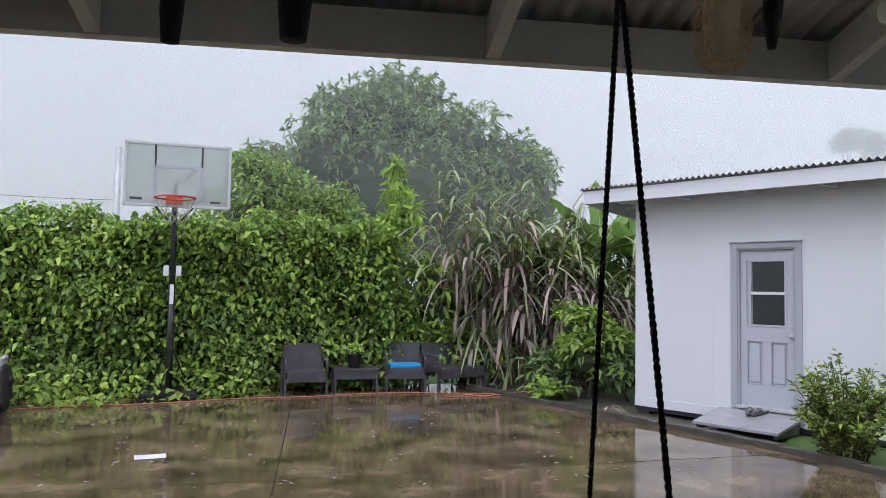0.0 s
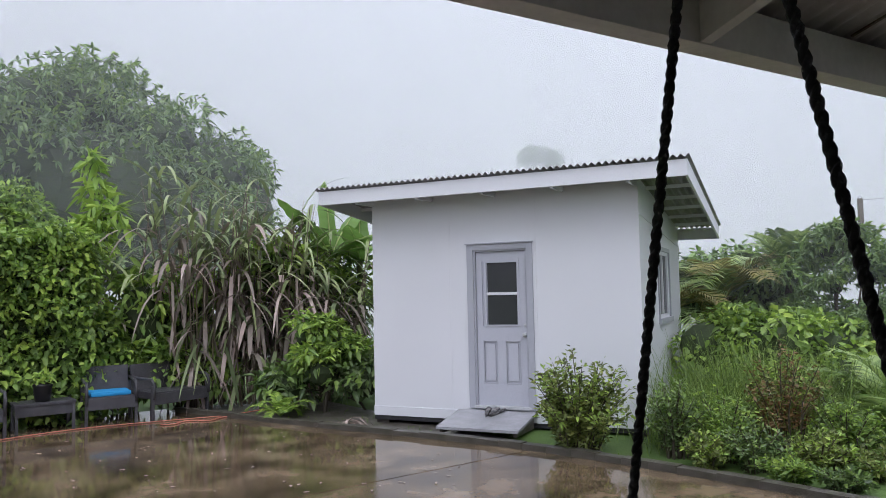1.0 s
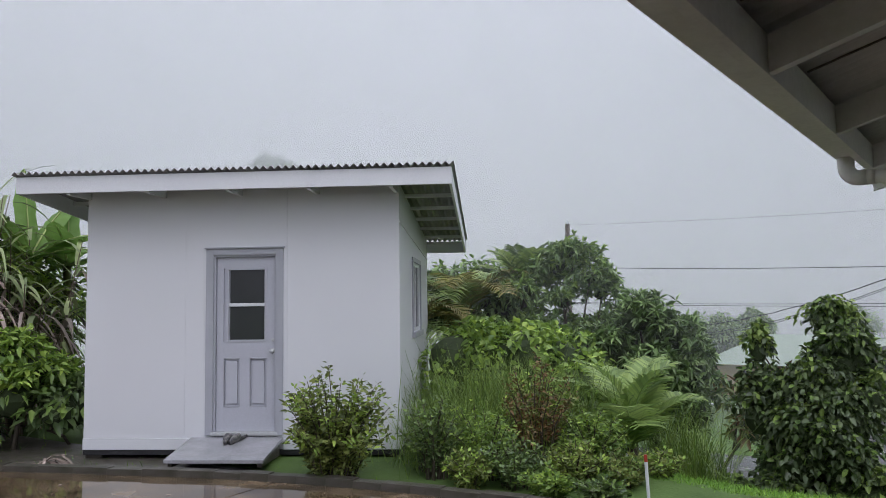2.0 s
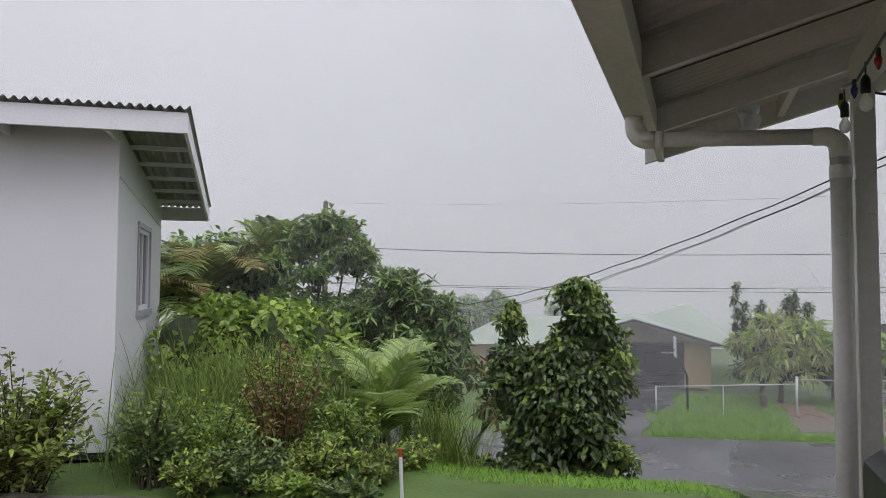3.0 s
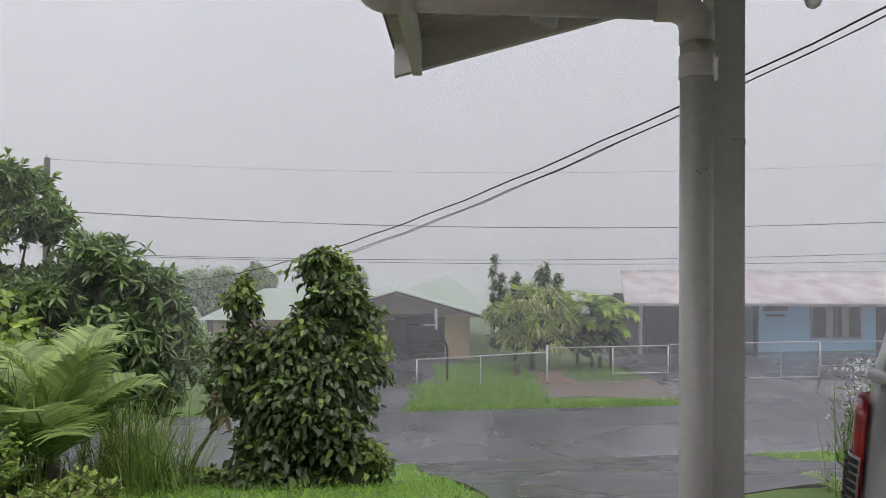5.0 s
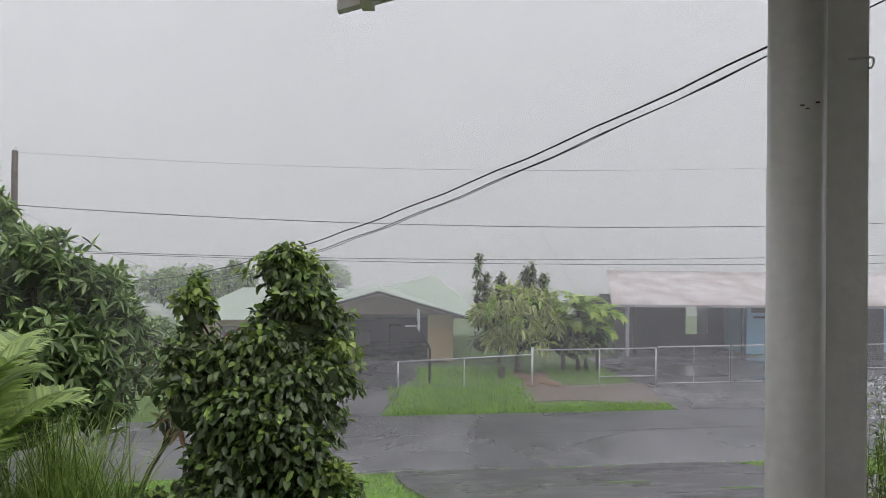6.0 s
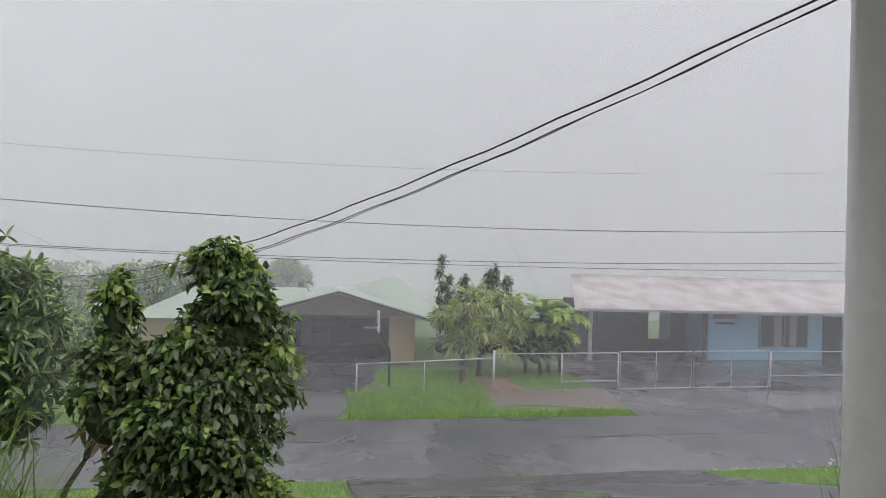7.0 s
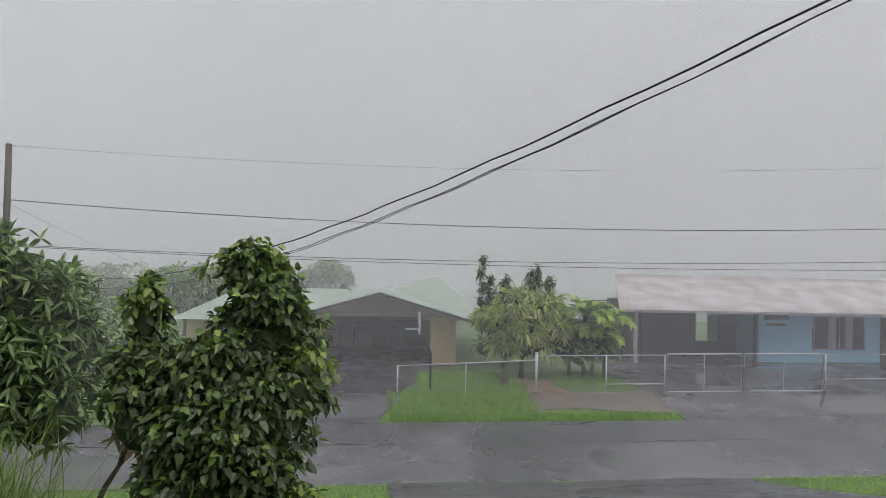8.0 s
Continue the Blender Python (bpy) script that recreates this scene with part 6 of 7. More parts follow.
part("net", net, mat("old_net_cord", (0.34, 0.32, 0.20), 0.8, (0.24, 0.23, 0.13), 8, 60, 0.3), hoop, "frayed cord net")

# orange extension cable along the hedge's foot
cab = []
for k in range(60):
    u = k / 59
    x = lerp(-3.0, 4.75, u)
    cab.append((x, lerp(11.35, 12.05, min(1, u * 1.7)) - 0.9 * max(0, u - 0.75) * 3.2 * max(0, u - 0.75) * 4 + 0.06 * math.sin(u * 21), 0.012 if u < 0.93 else 0.012 + (u - 0.93) * 1.2))
tagged(part("extension_cable", tube(cab, 0.008, 6), M_ORANGE, smooth=True), "orange extension cable lying along the edge of the concrete", "cable")
tagged(part("extension_cable", tube([(3.2 + 0.25 * k / 6 * 2.2, 11.65 - 0.10 * math.sin(k * 1.1) - 0.06 * k / 6, 0.012) for k in range(16)], 0.010, 6), M_ORANGE, smooth=True), "loop of orange extension cable on the wet concrete", "cable")
# sheet of paper
pap = sheet(6, 6, lambda u, v: (lerp(-0.15, 0.15, u), lerp(-0.11, 0.11, v), 0.006 + 0.012 * (u - 0.5) ** 2 + 0.006 * math.sin(v * 4)), 0.002)
ob = tagged(part("paper_sheet", pap, M_PAPER), "soaked white sheet of paper lying on the concrete", "paper")
ob.matrix_world = pose(-0.86, 8.07, 0, 0, 0, 8)
# slippers on the ramp
for k, (u, az) in enumerate(((1.80, 10), (1.93, -20))):
    sl = thing("slipper", SHED @ pose(u, -0.17, 0.212, 8, 0, az), "grey camouflage rubber clog resting on the ramp", "slipper", "pair of clogs")
    m_camo = mat("grey_camouflage_rubber", (0.07, 0.07, 0.075), 0.6, (0.22, 0.21, 0.20), 30, 80, 0.2, spread=0.1) if k == 0 else m_camo
    part("sole", tube([(0, -0.14, 0.012), (0, -0.06, 0.012), (0, 0.06, 0.012), (0, 0.13, 0.012)], [0.03, 0.048, 0.042, 0.03], 10, flat=0.3), m_camo, sl, smooth=True)
    part("upper", tube([(0, -0.15, 0.03), (0, -0.10, 0.045), (0, -0.02, 0.055), (0, 0.01, 0.05)], [0.025, 0.044, 0.046, 0.035], 10, flat=0.75), m_camo, sl, smooth=True)

# ---------- hanging in the carport ----------
TOP, LO1, LO2 = Vector((0.67, 1.23, 2.36)), Vector((0.735, 1.56, 0.55)), Vector((0.635, 0.85, 0.55))


def twisted(a, b, r, bm=None):
    """Two strands wound round one another."""
    bm = bm or bmesh.new()
    d = (b - a).normalized()
    s = d.orthogonal().normalized()
    t = d.cross(s)
    n = int((b - a).length / 0.005)
    for ph in (0.0, math.pi):
        tube([a.lerp(b, i / n) + 0.42 * r * (math.cos(ph + i * 1.1) * s + math.sin(ph + i * 1.1) * t) for i in range(n + 1)], r * 0.72, 6, bm)
    return bm


swing = thing("rope_swing", Matrix(), "black twisted rope sling hanging from a carport rafter", "rope")
part("hanger", twisted(Vector((0.665, 1.23, 2.86)), TOP, 0.009), M_ROPE, swing, smooth=True)
part("rope", twisted(TOP, LO1, 0.0056), M_ROPE, swing, smooth=True)
part("rope", twisted(TOP, LO2, 0.0056), M_ROPE, swing, smooth=True)
part("whipping", tube([TOP + Vector((0, 0, 0.05)), TOP - Vector((0, 0, 0.03))], 0.013, 10), M_ROPE, swing)
part("seat_bar", tube([LO1 + Vector((0, 0.03, 0)), LO2 - Vector((0, 0.03, 0))], 0.018, 10), M_TIMBERSHADE, swing, smooth=True)


def hung(x, y, z_top, z_low, radii, material, label, name, cat, flat=1.0):
    t = thing(name, pose(x, y, 0), label, cat)
    n = len(radii)
    part("body", tube([(0.006 * math.sin(k), 0, lerp(z_top, z_low, k / (n - 1))) for k in range(n)], list(radii), 14, flat=flat), material, t, smooth=True)
    part("cord", tube([(0, 0, z_top - 0.01), (0, 0, z_top + 0.32)], 0.004, 5), M_ROPE, t)
    return t


hung(-0.138, 1.42, 2.50, 2.195, (0.02, 0.021, 0.023, 0.020, 0.022, 0.017), M_ROPE, "black padded handle hanging from the carport roof", "padded_grip", "grip")
hung(0.084, 1.42, 2.54, 2.222, (0.026, 0.031, 0.033, 0.033, 0.032, 0.026), M_ROPE, "black foam-covered grip hanging from the carport roof", "hanging_grip", "grip")
fur = hung(0.945, 1.30, 2.57, 2.22, (0.05, 0.058, 0.062, 0.062, 0.058, 0.045), M_FUR, "tan sheepskin duster hanging from the carport roof", "sheepskin_duster", "duster", 0.6)
fp = RNG.normal(size=(2600, 3))
fo = unit(fp * np.array([1, 1, 0.25]))
fz = RNG.uniform(2.22, 2.53, 2600)
fw = np.interp(fz, [2.22, 2.25, 2.29, 2.53], [0.040, 0.056, 0.061, 0.057])
fpos = np.stack([fo[:, 0] * fw, fo[:, 1] * fw * 0.62, fz], 1)
part("wool", blade_mesh("wool", fpos, fo + np.array([0, 0, -0.5]), RNG.uniform(0.008, 0.016, 2600), np.full(2600, 0.004), RNG.uniform(0.3, 1.0, 2600), 2), M_FUR, fur)["kind"] = "stuff"
hung(1.055, 1.28, 2.56, 2.26, (0.022, 0.032, 0.034, 0.030, 0.026, 0.012), M_ROPE, "black cloth glove hanging beside the sheepskin", "hanging_glove", "glove", 0.7)


# string lights on the beam and along the roof's end
def bulb_glass(r):
    return spin([(r * 0.45, 0), (r * 0.5, -r * 0.4), (r * 0.95, -r * 1.3), (r, -r * 1.9), (r * 0.8, -r * 2.6), (r * 0.3, -r * 2.95)], 14)


M_BULB = milky_mat("clear_bulb_glass", (0.95, 0.95, 0.93), 0.55)
COLS = {"red": (0.45, 0.02, 0.03), "blue": (0.03, 0.04, 0.30), "green": (0.0, 0.22, 0.14), "orange": (0.70, 0.20, 0.02), "yellow": (0.45, 0.42, 0.03)}
M_COL = {k: mat(k + "_lamp_enamel", c, 0.25, tuple(x * 0.8 for x in c), 6, 40, 0.05, coat=0.4) for k, c in COLS.items()}


def festoon(name, pts, bulbs, label):
    """Bulbs at places along a cable; kind: clear, or a colour."""
    t = thing(name, HOUSE, label, "string lights")
    part("cable", tube(pts, 0.006, 6), M_BLACKMETAL, t, smooth=True)
    for x, y, z, kind in bulbs:
        if kind == "clear":
            s = part("socket", spin([(0.006, 0.05), (0.010, 0.045), (0.018, 0.03), (0.019, -0.02), (0.013, -0.024)], 12), M_BLACKMETAL, t, smooth=True)
            s.matrix_local = pose(x, y, z)
            part("stem", tube([(0, 0, 0.04), (0, 0, 0.10)], 0.004, 5), M_BLACKMETAL, s)
            b = part("bulb", bulb_glass(0.024), M_BULB, s, "clear glass bulb", smooth=True)
            b.location = (0, 0, -0.022)
        else:
            s = part("socket", spin([(0.005, 0.03), (0.009, 0.025), (0.009, 0.0)], 10), M_BLACKMETAL, t, smooth=True)
            s.matrix_local = pose(x, y, z)
            b = part("bulb", spin([(0.008, 0), (0.014, -0.012), (0.013, -0.028), (0.006, -0.045), (0.001, -0.052)], 12), M_COL[kind], s, kind + " coloured bulb", smooth=True)
    return t


bx = 4.70
pts = [(bx - 0.25 * k, 1.42 - 0.012 * (k % 2), 2.56 - 0.04 * math.sin(math.pi * (k % 3) / 3)) for k in range(18)]
bulbs = []
for k in range(18):
    x = bx - 0.05 - 0.215 * k
    bulbs.append((x, 1.42, 2.44 if k % 2 == 0 else 2.50, ("clear", "blue", "clear", "red", "clear", "green", "clear", "yellow")[k % 8]))
bulbs.append((bx - 0.03, 1.43, 2.50, "yellow"))
festoon("string_lights", pts, bulbs, "string of clear and coloured bulbs along the carport beam")
pts = [(4.86, 1.34 - 0.15 * k, 2.585 - 0.05 * math.sin(math.pi * ((k % 4) / 4))) for k in range(28)]
bulbs = [(4.86, 1.05 - 0.46 * k, 2.485, "clear") for k in range(8)] + [(4.87, 1.16 - 0.297 * k, 2.53 - 0.03 * (k % 2), "orange" if k % 4 == 0 else "green" if k % 2 else "red") for k in range(12)]
festoon("string_lights", pts, bulbs, "string of clear and coloured bulbs under the roof edge")

# flood light under the roof's end
fl = thing("flood_light", HOUSE @ pose(5.20, 1.78, 2.60), "white twin flood light under the carport roof", "flood light")
part("mount", spin([(0.055, 0.03), (0.058, 0.0), (0.05, -0.03), (0.03, -0.04)], 16), M_WHITE, fl, smooth=True)
for s, tilt in ((-1, 55), (1, 35)):
    lamp = part("lamp_head", spin([(0.022, 0), (0.025, 0.03), (0.045, 0.07), (0.052, 0.10), (0.05, 0.105), (0.02, 0.10)], 16), M_WHITE, fl, smooth=True)
    lamp.matrix_local = pose(s * 0.03, -0.03 * s, -0.03, 180 - tilt, 0, 90 * s + 30)
# hook on the post
tagged(part("hook", tube([(4.775, 1.316, 2.0)] + [(4.775 - 0.012 - 0.009 * math.sin(a), 1.285, 2.0 - 0.009 + 0.009 * math.cos(a)) for a in np.linspace(0, 4.2, 9)], 0.0018, 6), M_GALV, smooth=True), "small steel hook screwed into the post", "hook").matrix_world = HOUSE

# ---------- the parked SUV in the carport ----------
suv = thing("parked_suv", HOUSE @ pose(3.37, 1.285, 0), "silver-grey SUV parked nose-in under the carport", "car")


def section(y, half, top, belt=1.46, low=0.55):
    """One cross-section, right half then left, from sill over the roof."""
    right = [(half * 0.93, low), (half * 0.985, low + 0.12), (half, 0.90), (half, 1.15), (half * 0.995, 1.34), (half * 0.985, belt), (half * 0.98, lerp(belt, top, 0.3)), (half * 0.968, lerp(belt, top, 0.55)), (half * 0.945, lerp(belt, top, 0.78)), (half * 0.89, top - 0.035), (half * 0.60, top - 0.006), (0.0, top)]
    return [(x, y, z) for x, z in right] + [(-x, y, z) for x, z in right[-2::-1]]


def loft(sections, bm=None):
    bm = bm or bmesh.new()
    rings = [[bm.verts.new(p) for p in s] for s in sections]
    n = len(rings[0])
    for a, b in zip(rings, rings[1:]):
        for k in range(n - 1):
            bm.faces.new((a[k], a[k + 1], b[k + 1], b[k]))
        bm.faces.new((a[n - 1], a[0], b[0], b[n - 1]))
    bm.faces.new(rings[0])
    bm.faces.new(rings[-1][::-1])
    return bm


def rear_y(z):
    """How far the tailgate leans forward at a height."""
    return float(np.interp(z, [0.5, 0.95, 1.15, 1.40, 1.50, 1.59, 1.72, 1.81, 1.87, 1.91], [-0.05, 0.0, 0.0, -0.022, -0.042, -0.072, -0.135, -0.19, -0.27, -0.40]))


def raked(pts, share=1.0):
    return [(x, y + share * rear_y(z), z) for x, y, z in pts]


body = loft([raked(section(0.0, 0.80, 1.88)), raked(section(-0.012, 0.85, 1.89)), raked(section(-0.045, 0.885, 1.90)), raked(section(-0.12, 0.905, 1.905)), raked(section(-0.30, 0.92, 1.91), 0.9), section(-0.95, 0.93, 1.92), section(-2.0, 0.93, 1.92), section(-2.7, 0.93, 1.86), section(-3.25, 0.92, 1.30, 1.18), section(-4.5, 0.88, 1.16, 1.08), section(-4.72, 0.78, 1.05, 0.98)])
part("body", body, M_SILVER, suv, smooth=True)


def gate_skin(half, z0, z1, out, notch=0.0):
    """A skin lying on the tailgate, its lower edge dipping in the middle."""
    def at(u, v):
        s = 2 * u - 1
        dip = notch * min(max((0.62 - abs(s)) / 0.16, 0.0), 1.0)
        z = lerp(z0 - dip, z1, v)
        w = half * (1 - 0.10 * v) * (1 - 0.035 * (1 - min(v * 9, 1.0)) ** 2)
        return (s * w, out + rear_y(z) - 0.03 * abs(s) ** 6, z)
    return sheet(41, 14, at, 0.006)


part("window_seal", gate_skin(0.795, 1.462, 1.845, 0.004, 0.075), M_BLACKMETAL, suv, "black rubber window seal", smooth=True)
part("rear_window", gate_skin(0.775, 1.480, 1.830, 0.012, 0.075), M_CARGLASS, suv, "dark tinted rear window", smooth=True)
part("window_ledge", tube([(s * 0.80, 0.010 + rear_y(1.445 - d), 1.445 - d) for s, d in ((-1.0, 0), (-0.66, 0), (-0.52, 0.075), (0.52, 0.075), (0.66, 0), (1.0, 0))], 0.013, 8), M_SILVER, suv, smooth=True)
part("tailgate_crease", tube([(x, 0.006 + rear_y(1.03), 1.03 - 0.10 * (abs(x) / 0.8) ** 3) for x in np.linspace(-0.80, 0.80, 17)], 0.016, 8), M_SILVER, suv, smooth=True)
part("tailgate_handle", box(-0.16, 0.004, 1.18, 0.16, 0.03, 1.25, 0.01), M_BLACKMETAL, suv, "black tailgate handle")
for s in (-1, 1):
    def lens(z0, z1, out):
        return sheet(10, 12, lambda u, v: (s * lerp(0.80, 0.917 + out * 0.4, u ** 0.8), 0.004 + out - 0.10 * u ** 3 + rear_y(lerp(z0, z1, v)), lerp(z0, z1, v)), 0.006)
    tl = part("tail_light", lens(0.98, 1.395, 0.006), M_TAIL, suv, "tall red tail light", smooth=True)
    part("clear_lens", lens(1.19, 1.285, 0.011), M_TAILCLEAR, tl, "clear ribbed lens", smooth=True)
    for k in range(6):
        part("lens_rib", lens(1.195 + k * 0.016, 1.200 + k * 0.016, 0.016), M_BLACKMETAL, tl)
bump = part("rear_bumper", loft([[(x * k, y0, z) for x, z in ((-0.93, 0.60), (-0.95, 0.98), (-0.92, 1.055), (0.92, 1.055), (0.95, 0.98), (0.93, 0.60))] for y0, k in ((-0.16, 0.99), (0.03, 1.0), (0.11, 0.95))] + [[(x, 0.185, z) for x, z in ((-0.76, 0.64), (-0.80, 0.96), (-0.78, 1.03), (0.78, 1.03), (0.80, 0.96), (0.76, 0.64))]]), M_BLACKMETAL, suv, "black rear bumper with a ribbed step pad")
for k in range(5):
    part("step_rib", box(-0.62, 0.03 + 0.026 * k, 1.05, 0.62, 0.045 + 0.026 * k, 1.066, 0.002), M_GALV if k % 2 else M_BLACKMETAL, bump)
part("side_window", box(0.895, -2.4, 1.48, 0.918, -0.60, 1.72, 0.004), M_CARGLASS, suv, "dark side glass")
part("side_window", box(-0.918, -2.4, 1.48, -0.895, -0.60, 1.72, 0.004), M_CARGLASS, suv, "dark side glass")
for sx in (-1, 1):
    for y in (-0.95, -3.75):
        wh = part("wheel", spin([(0.20, -0.10), (0.34, -0.11), (0.375, -0.07), (0.375, 0.07), (0.34, 0.11), (0.20, 0.10)], 28), M_TYRE, suv, "black tyre", smooth=True)
        wh.matrix_local = pose(sx * 0.82, y, 0.375, 0, 90, 0)
        part("wheel_rim", spin([(0.05, 0.07), (0.21, 0.09), (0.22, 0.105), (0.20, -0.08), (0.05, -0.05)], 20), M_GALV, wh)

# second car, at the far side of the patio
car = thing("parked_car", pose(-3.93, 11.15, 0, 0, 0, 3), "silver car with its nose to the hedge", "car")
part("body", loft([[(y * q, x, z * k + 0.28) for y, z in ((0.78, 0), (0.86, 0.2), (0.85, 0.42), (0.6, 0.55), (0, 0.58), (-0.6, 0.55), (-0.85, 0.42), (-0.86, 0.2), (-0.78, 0))] for x, q, k in ((-3.6, 0.8, 0.8), (-3.3, 1.0, 1.0), (-2.6, 1.0, 1.35), (-1.3, 1.0, 1.4), (-0.6, 1.0, 1.05), (0.25, 0.98, 0.95), (0.62, 0.88, 0.82), (0.78, 0.68, 0.62))]), M_SILVER, car, smooth=True)
part("head_light", tube([(0.72, 0.50, 0.66), (0.80, 0.25, 0.70), (0.83, 0.0, 0.72)], [0.03, 0.06, 0.03], 10, flat=0.8), M_TAILCLEAR, car, "clear headlight", smooth=True)
part("front_bumper", tube([(-0.75, 0.62, 0.40), (0.0, 0.84, 0.40), (0.75, 0.62, 0.40), (0.88, 0.1, 0.40)], 0.08, 10), M_BLACKMETAL, car, smooth=True)
for x, y in ((-0.80, 0.0), (0.80, 0.0), (-0.80, -2.6), (0.80, -2.6)):
    wh = part("wheel", spin([(0.16, -0.09), (0.30, -0.10), (0.32, -0.06), (0.32, 0.06), (0.30, 0.10), (0.16, 0.09)], 24), M_TYRE, car, "black tyre", smooth=True)
    wh.matrix_local = pose(x, y, 0.32, 0, 90, 0)

# ---------- poles and wires ----------
up1 = thing("utility_pole", pose(33.4, 14.9, -3.4), "grey wooden utility pole in the mist", "utility pole")
part("pole", tube([(0, 0, -0.3), (0, 0, 8.9)], [0.15, 0.11], 10), M_BARK, up1, smooth=True)
part("insulator", spin([(0.03, 0), (0.05, 0.02), (0.03, 0.10), (0.05, 0.14)], 10, m=pose(0, 0, 8.9)), M_GALV, up1)
up2 = thing("utility_pole", pose(-4.4, 28.0, 0), "thin grey utility pole behind the hedge", "utility pole")
part("pole", tube([(0, 0, -0.3), (0, 0, 6.6)], [0.13, 0.10], 10), M_GALV, up2, smooth=True)


def wire(name, a, b, sag, r, label, wav=0.0):
    a, b = Vector(a), Vector(b)
    n = 60
    pts = [a.lerp(b, i / n) + Vector((0, 0, -4 * sag * (i / n) * (1 - i / n) + wav * math.sin(i * 2.1))) for i in range(n + 1)]
    tagged(part(name, tube(pts, r, 5), M_BLACKMETAL, smooth=True), label, "wire")


for z0, z1, sag, r in ((3.42, 5.4, 1.35, 0.017), (1.75, 3.6, 0.9, 0.014), (1.70, 2.8, 0.75, 0.013), (5.45, 8.2, 1.4, 0.008)):
    wire("power_line", (33.4, 14.9, z0), (30.5, -45.0, z1), sag, r, "dark overhead line running along the road")
# service drop from the house to the pole, in a slack curve
for k, (dz, r, dy) in enumerate(((0.10, 0.009, 0.0), (-0.16, 0.006, 0.05), (-0.22, 0.005, 0.10))):
    pts = []
    for i in range(80):
        x = lerp(5.3, 33.3, i / 79)
        y = -7.31 + 0.665 * x + dy * (1 - i / 79)
        pts.append((x, y, 0.0107 * (x - 23.9) ** 2 + 0.77 + 0.13 * (0.3 + i / 79) + dz * (0.15 + 0.85 * i / 79) * (1.6 if k else 1.0) + 0.008 * math.sin(i * 1.9 + k)))
    tagged(part("service_drop", tube(pts, r, 5), M_BLACKMETAL, smooth=True), "black service cable sagging from the house to the pole", "wire")
mast = thing("service_mast", pose(5.3, -3.78, 0), "grey steel service mast at the house", "mast")
part("mast_pipe", tube([(0, 0, 0), (0, 0, 4.75)], 0.03, 8), M_GALV, mast, smooth=True)
part("weather_head", spin([(0.03, 0), (0.05, 0.03), (0.03, 0.10), (0.005, 0.12)], 10, m=pose(0, 0, 4.72)), M_GALV, mast, smooth=True)
wire("guy_wire", (33.4, 14.9, 3.3), (36.0, 9.0, 0.3), 0.1, 0.006, "thin guy wire in the mist")
wire("guy_wire", (29.5, -4.6, 2.75), (33.0, -7.2, 0.2), 0.1, 0.006, "thin cable dropping to the house across the road")
wire("garden_wire", (-14.0, 27.0, 5.0), (-4.4, 28.0, 4.7), 0.15, 0.012, "thin wire behind the hedge")
wire("garden_wire", (-14.0, 27.0, 4.0), (-4.4, 28.0, 3.5), 0.15, 0.012, "thin wire behind the hedge")

# hoop across the road and a stump on the verge
h3 = thing("basketball_hoop", pose(30.6, -0.85, -3.05, 0, 0, 0), "small basketball hoop by the garage drive across the road", "basketball hoop")
part("pole", tube([(0, 0, 0), (0, 0, 1.3), (0, 0.45, 2.3)], 0.045, 8), M_BLACKMETAL, h3, smooth=True)
part("backboard", box(-0.5, 0.42, 2.0, 0.5, 0.45, 2.75, 0.01), M_WHITE, h3)
part("rim", tube([(0.22 * math.cos(a), 0.70 + 0.22 * math.sin(a), 2.15) for a in np.linspace(0, 2 * math.pi, 17)[:-1]], 0.012, 6, closed=True), M_GALV, h3)
tagged(part("stump", spin([(0.16, -0.1), (0.14, 0.1), (0.13, 0.45), (0.10, 0.5)], 10, m=pose(31.5, -3.7, -3.0)), M_BARK), "short dark tree stump in the grass", "stump")
# marker stake by the kerb
stake = thing("marker_stake", pose(6.52, 3.42, 0, -4, 5, 0), "white marker stake with a red top beside the kerb", "stake")
part("stake", tube([(0, 0, -0.1), (0, 0, 0.40)], 0.014, 8), M_WHITE, stake)
part("stake_top", tube([(0, 0, 0.40), (0, 0, 0.46)], 0.0145, 8), M_RED, stake, "red painted top")

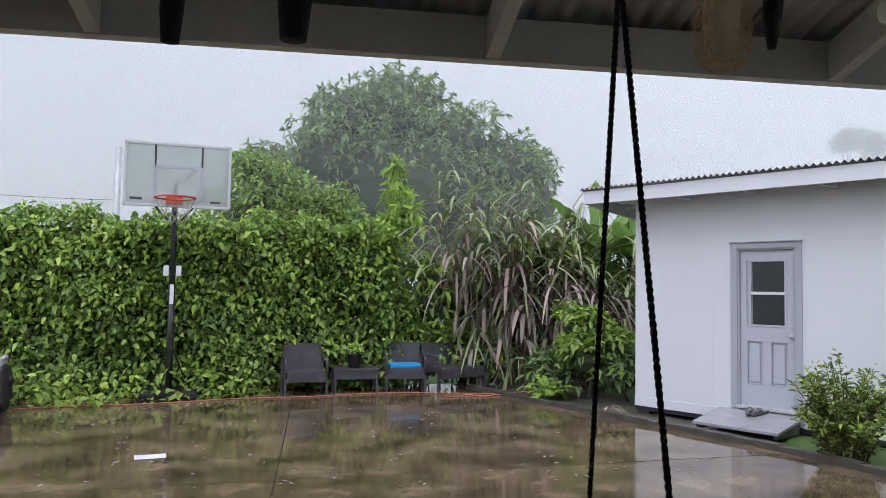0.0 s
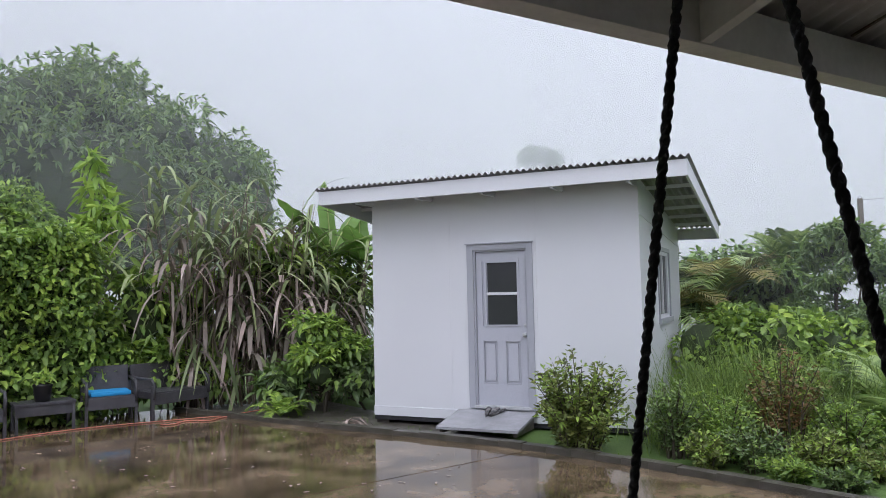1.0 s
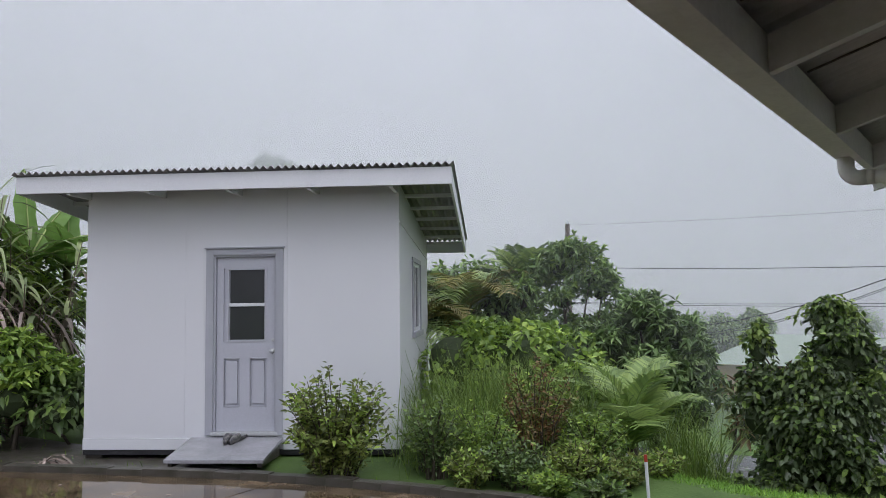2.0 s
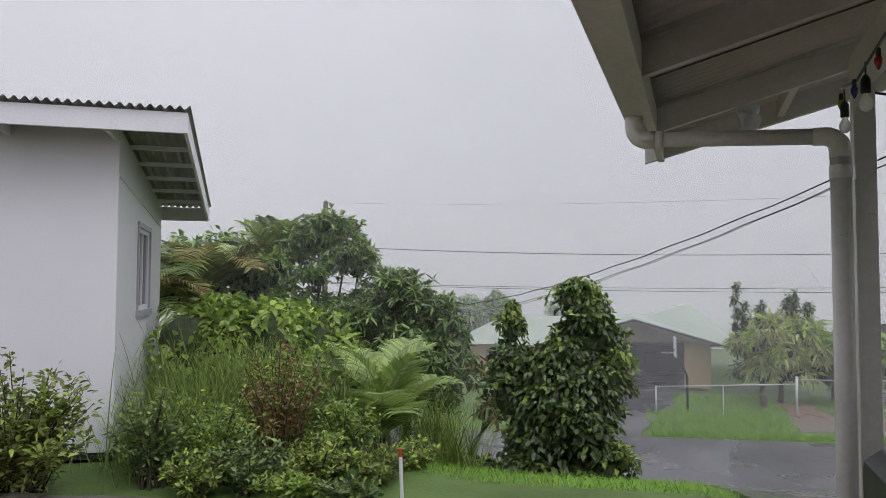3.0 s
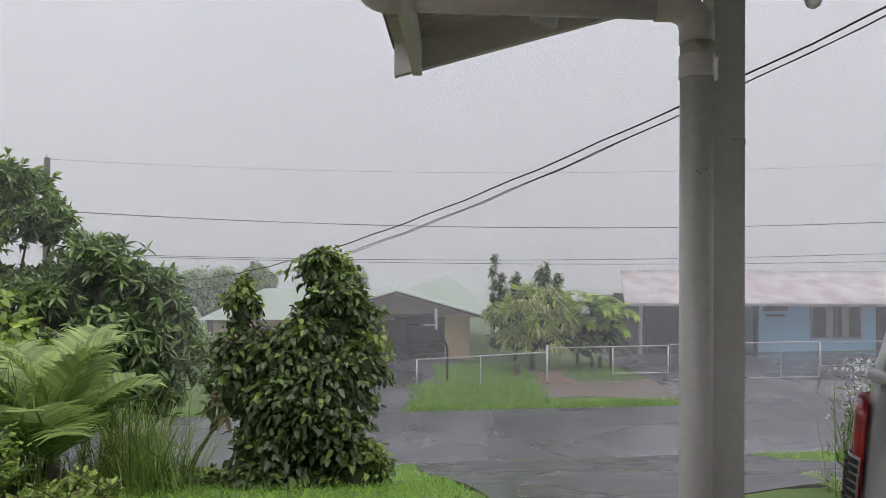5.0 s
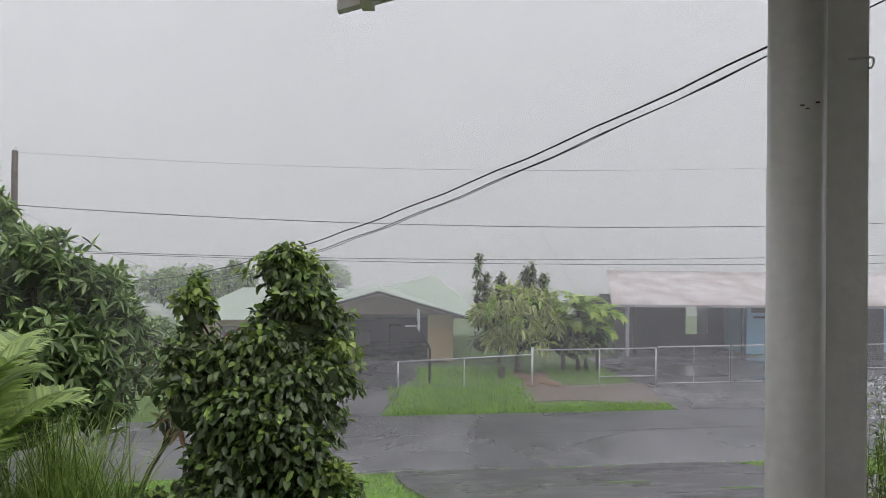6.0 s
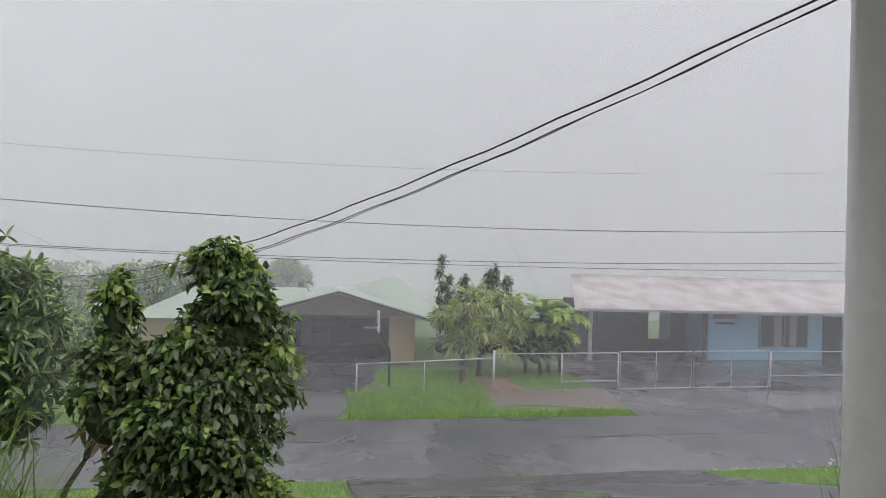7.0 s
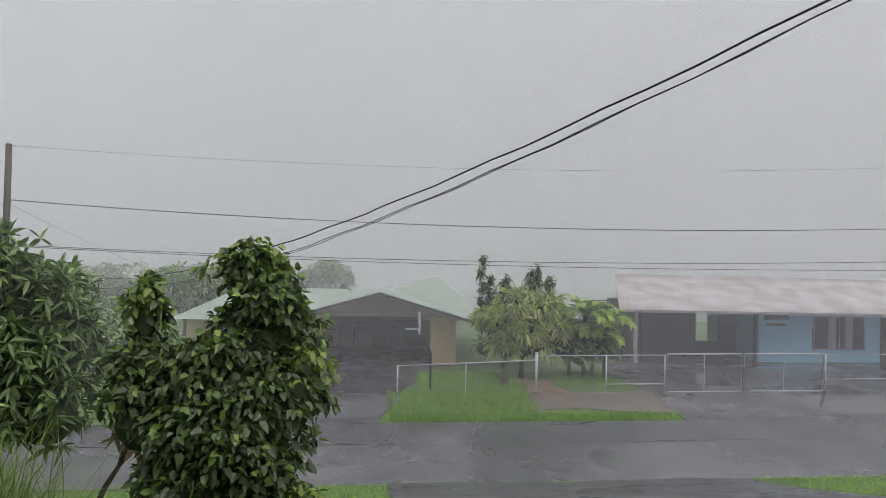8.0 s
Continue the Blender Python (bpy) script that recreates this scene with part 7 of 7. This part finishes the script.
# flowering weeds beside the driveway
weeds = thing("flowering_weeds", Matrix(), "tall flowering weeds with small white blossoms beside the driveway", "plant")
n_ = 90
wx, wy = 8.7 + RNG.normal(size=n_) * 0.14, -2.32 + RNG.normal(size=n_) * 0.16
wz = np.array([height(a, b) for a, b in zip(wx, wy)])
wt = RNG.uniform(0.55, 1.15, n_)
part("stalk", blade_mesh("stalk", np.stack([wx, wy, wz], 1), np.stack([RNG.normal(size=n_) * 0.14, RNG.normal(size=n_) * 0.14, np.ones(n_)], 1), wt, np.full(n_, 0.012), np.full(n_, 0.1), 4), M_LEAFOLIVE, weeds)["kind"] = "stuff"
lp = np.repeat(np.stack([wx, wy, wz], 1), 9, 0)
lp[:, 2] += RNG.random(len(lp)) * np.repeat(wt, 9) * 0.85
part("leaves", leaf_mesh("leaves", lp, RNG.normal(size=lp.shape) + np.array([0, 0, 0.5]), RNG.normal(size=lp.shape) * 0.4 + np.array([0, 0, 1.0]), RNG.uniform(0.04, 0.10, len(lp)), 0.25), M_LEAF, weeds)["kind"] = "stuff"
fpz = np.stack([wx, wy, wz + wt * 0.97], 1)
fpz = np.repeat(fpz, 4, 0) + RNG.normal(size=(n_ * 4, 3)) * 0.025
part("blossom", leaf_mesh("blossom", fpz, RNG.normal(size=fpz.shape), RNG.normal(size=fpz.shape), np.full(len(fpz), 0.032), 0.8), M_PAPER, weeds, "white petals")["kind"] = "stuff"
palm("fern", (8.6, -2.2, -0.55), 9, 0.7, 20, 0.16, 1.5, "fern with pale arching fronds beside the driveway", (M_PALM, M_PALMDRY), 61, -0.1, 0.02)
plant("garden_shrub", (8.9, -2.6, -0.45), [((8.9, -2.6, -0.35), (0.3, 0.25, 0.2)), ((9.0, -2.9, -0.2), (0.35, 0.3, 0.3))], "leafy green weeds beside the driveway", "shrub", 0.09, 0.4, 900, M_LEAF, M_LEAFNEW, 0.3, 0.015, 0.2)
# small leaves and grit lying on the wet concrete
q_ = 240
sx_ = RNG.uniform(-3.5, 5.0, q_)
sy_ = RNG.uniform(6.2, 12.0, q_)
ok = np.array([a < kerb_x(b) - 0.1 for a, b in zip(sx_, sy_)])
tagged(part("fallen_leaves", leaf_mesh("fallen_leaves", np.stack([sx_, sy_, np.full(q_, 0.006)], 1)[ok], (RNG.normal(size=(q_, 3)) * [1, 1, 0.03])[ok], np.tile([0, 0, 1.0], (int(ok.sum()), 1)), RNG.uniform(0.03, 0.07, int(ok.sum())), 0.45, 0.1, 0.0), M_CANEDRY), "fallen leaves scattered on the wet concrete", "leaves", kind="stuff")
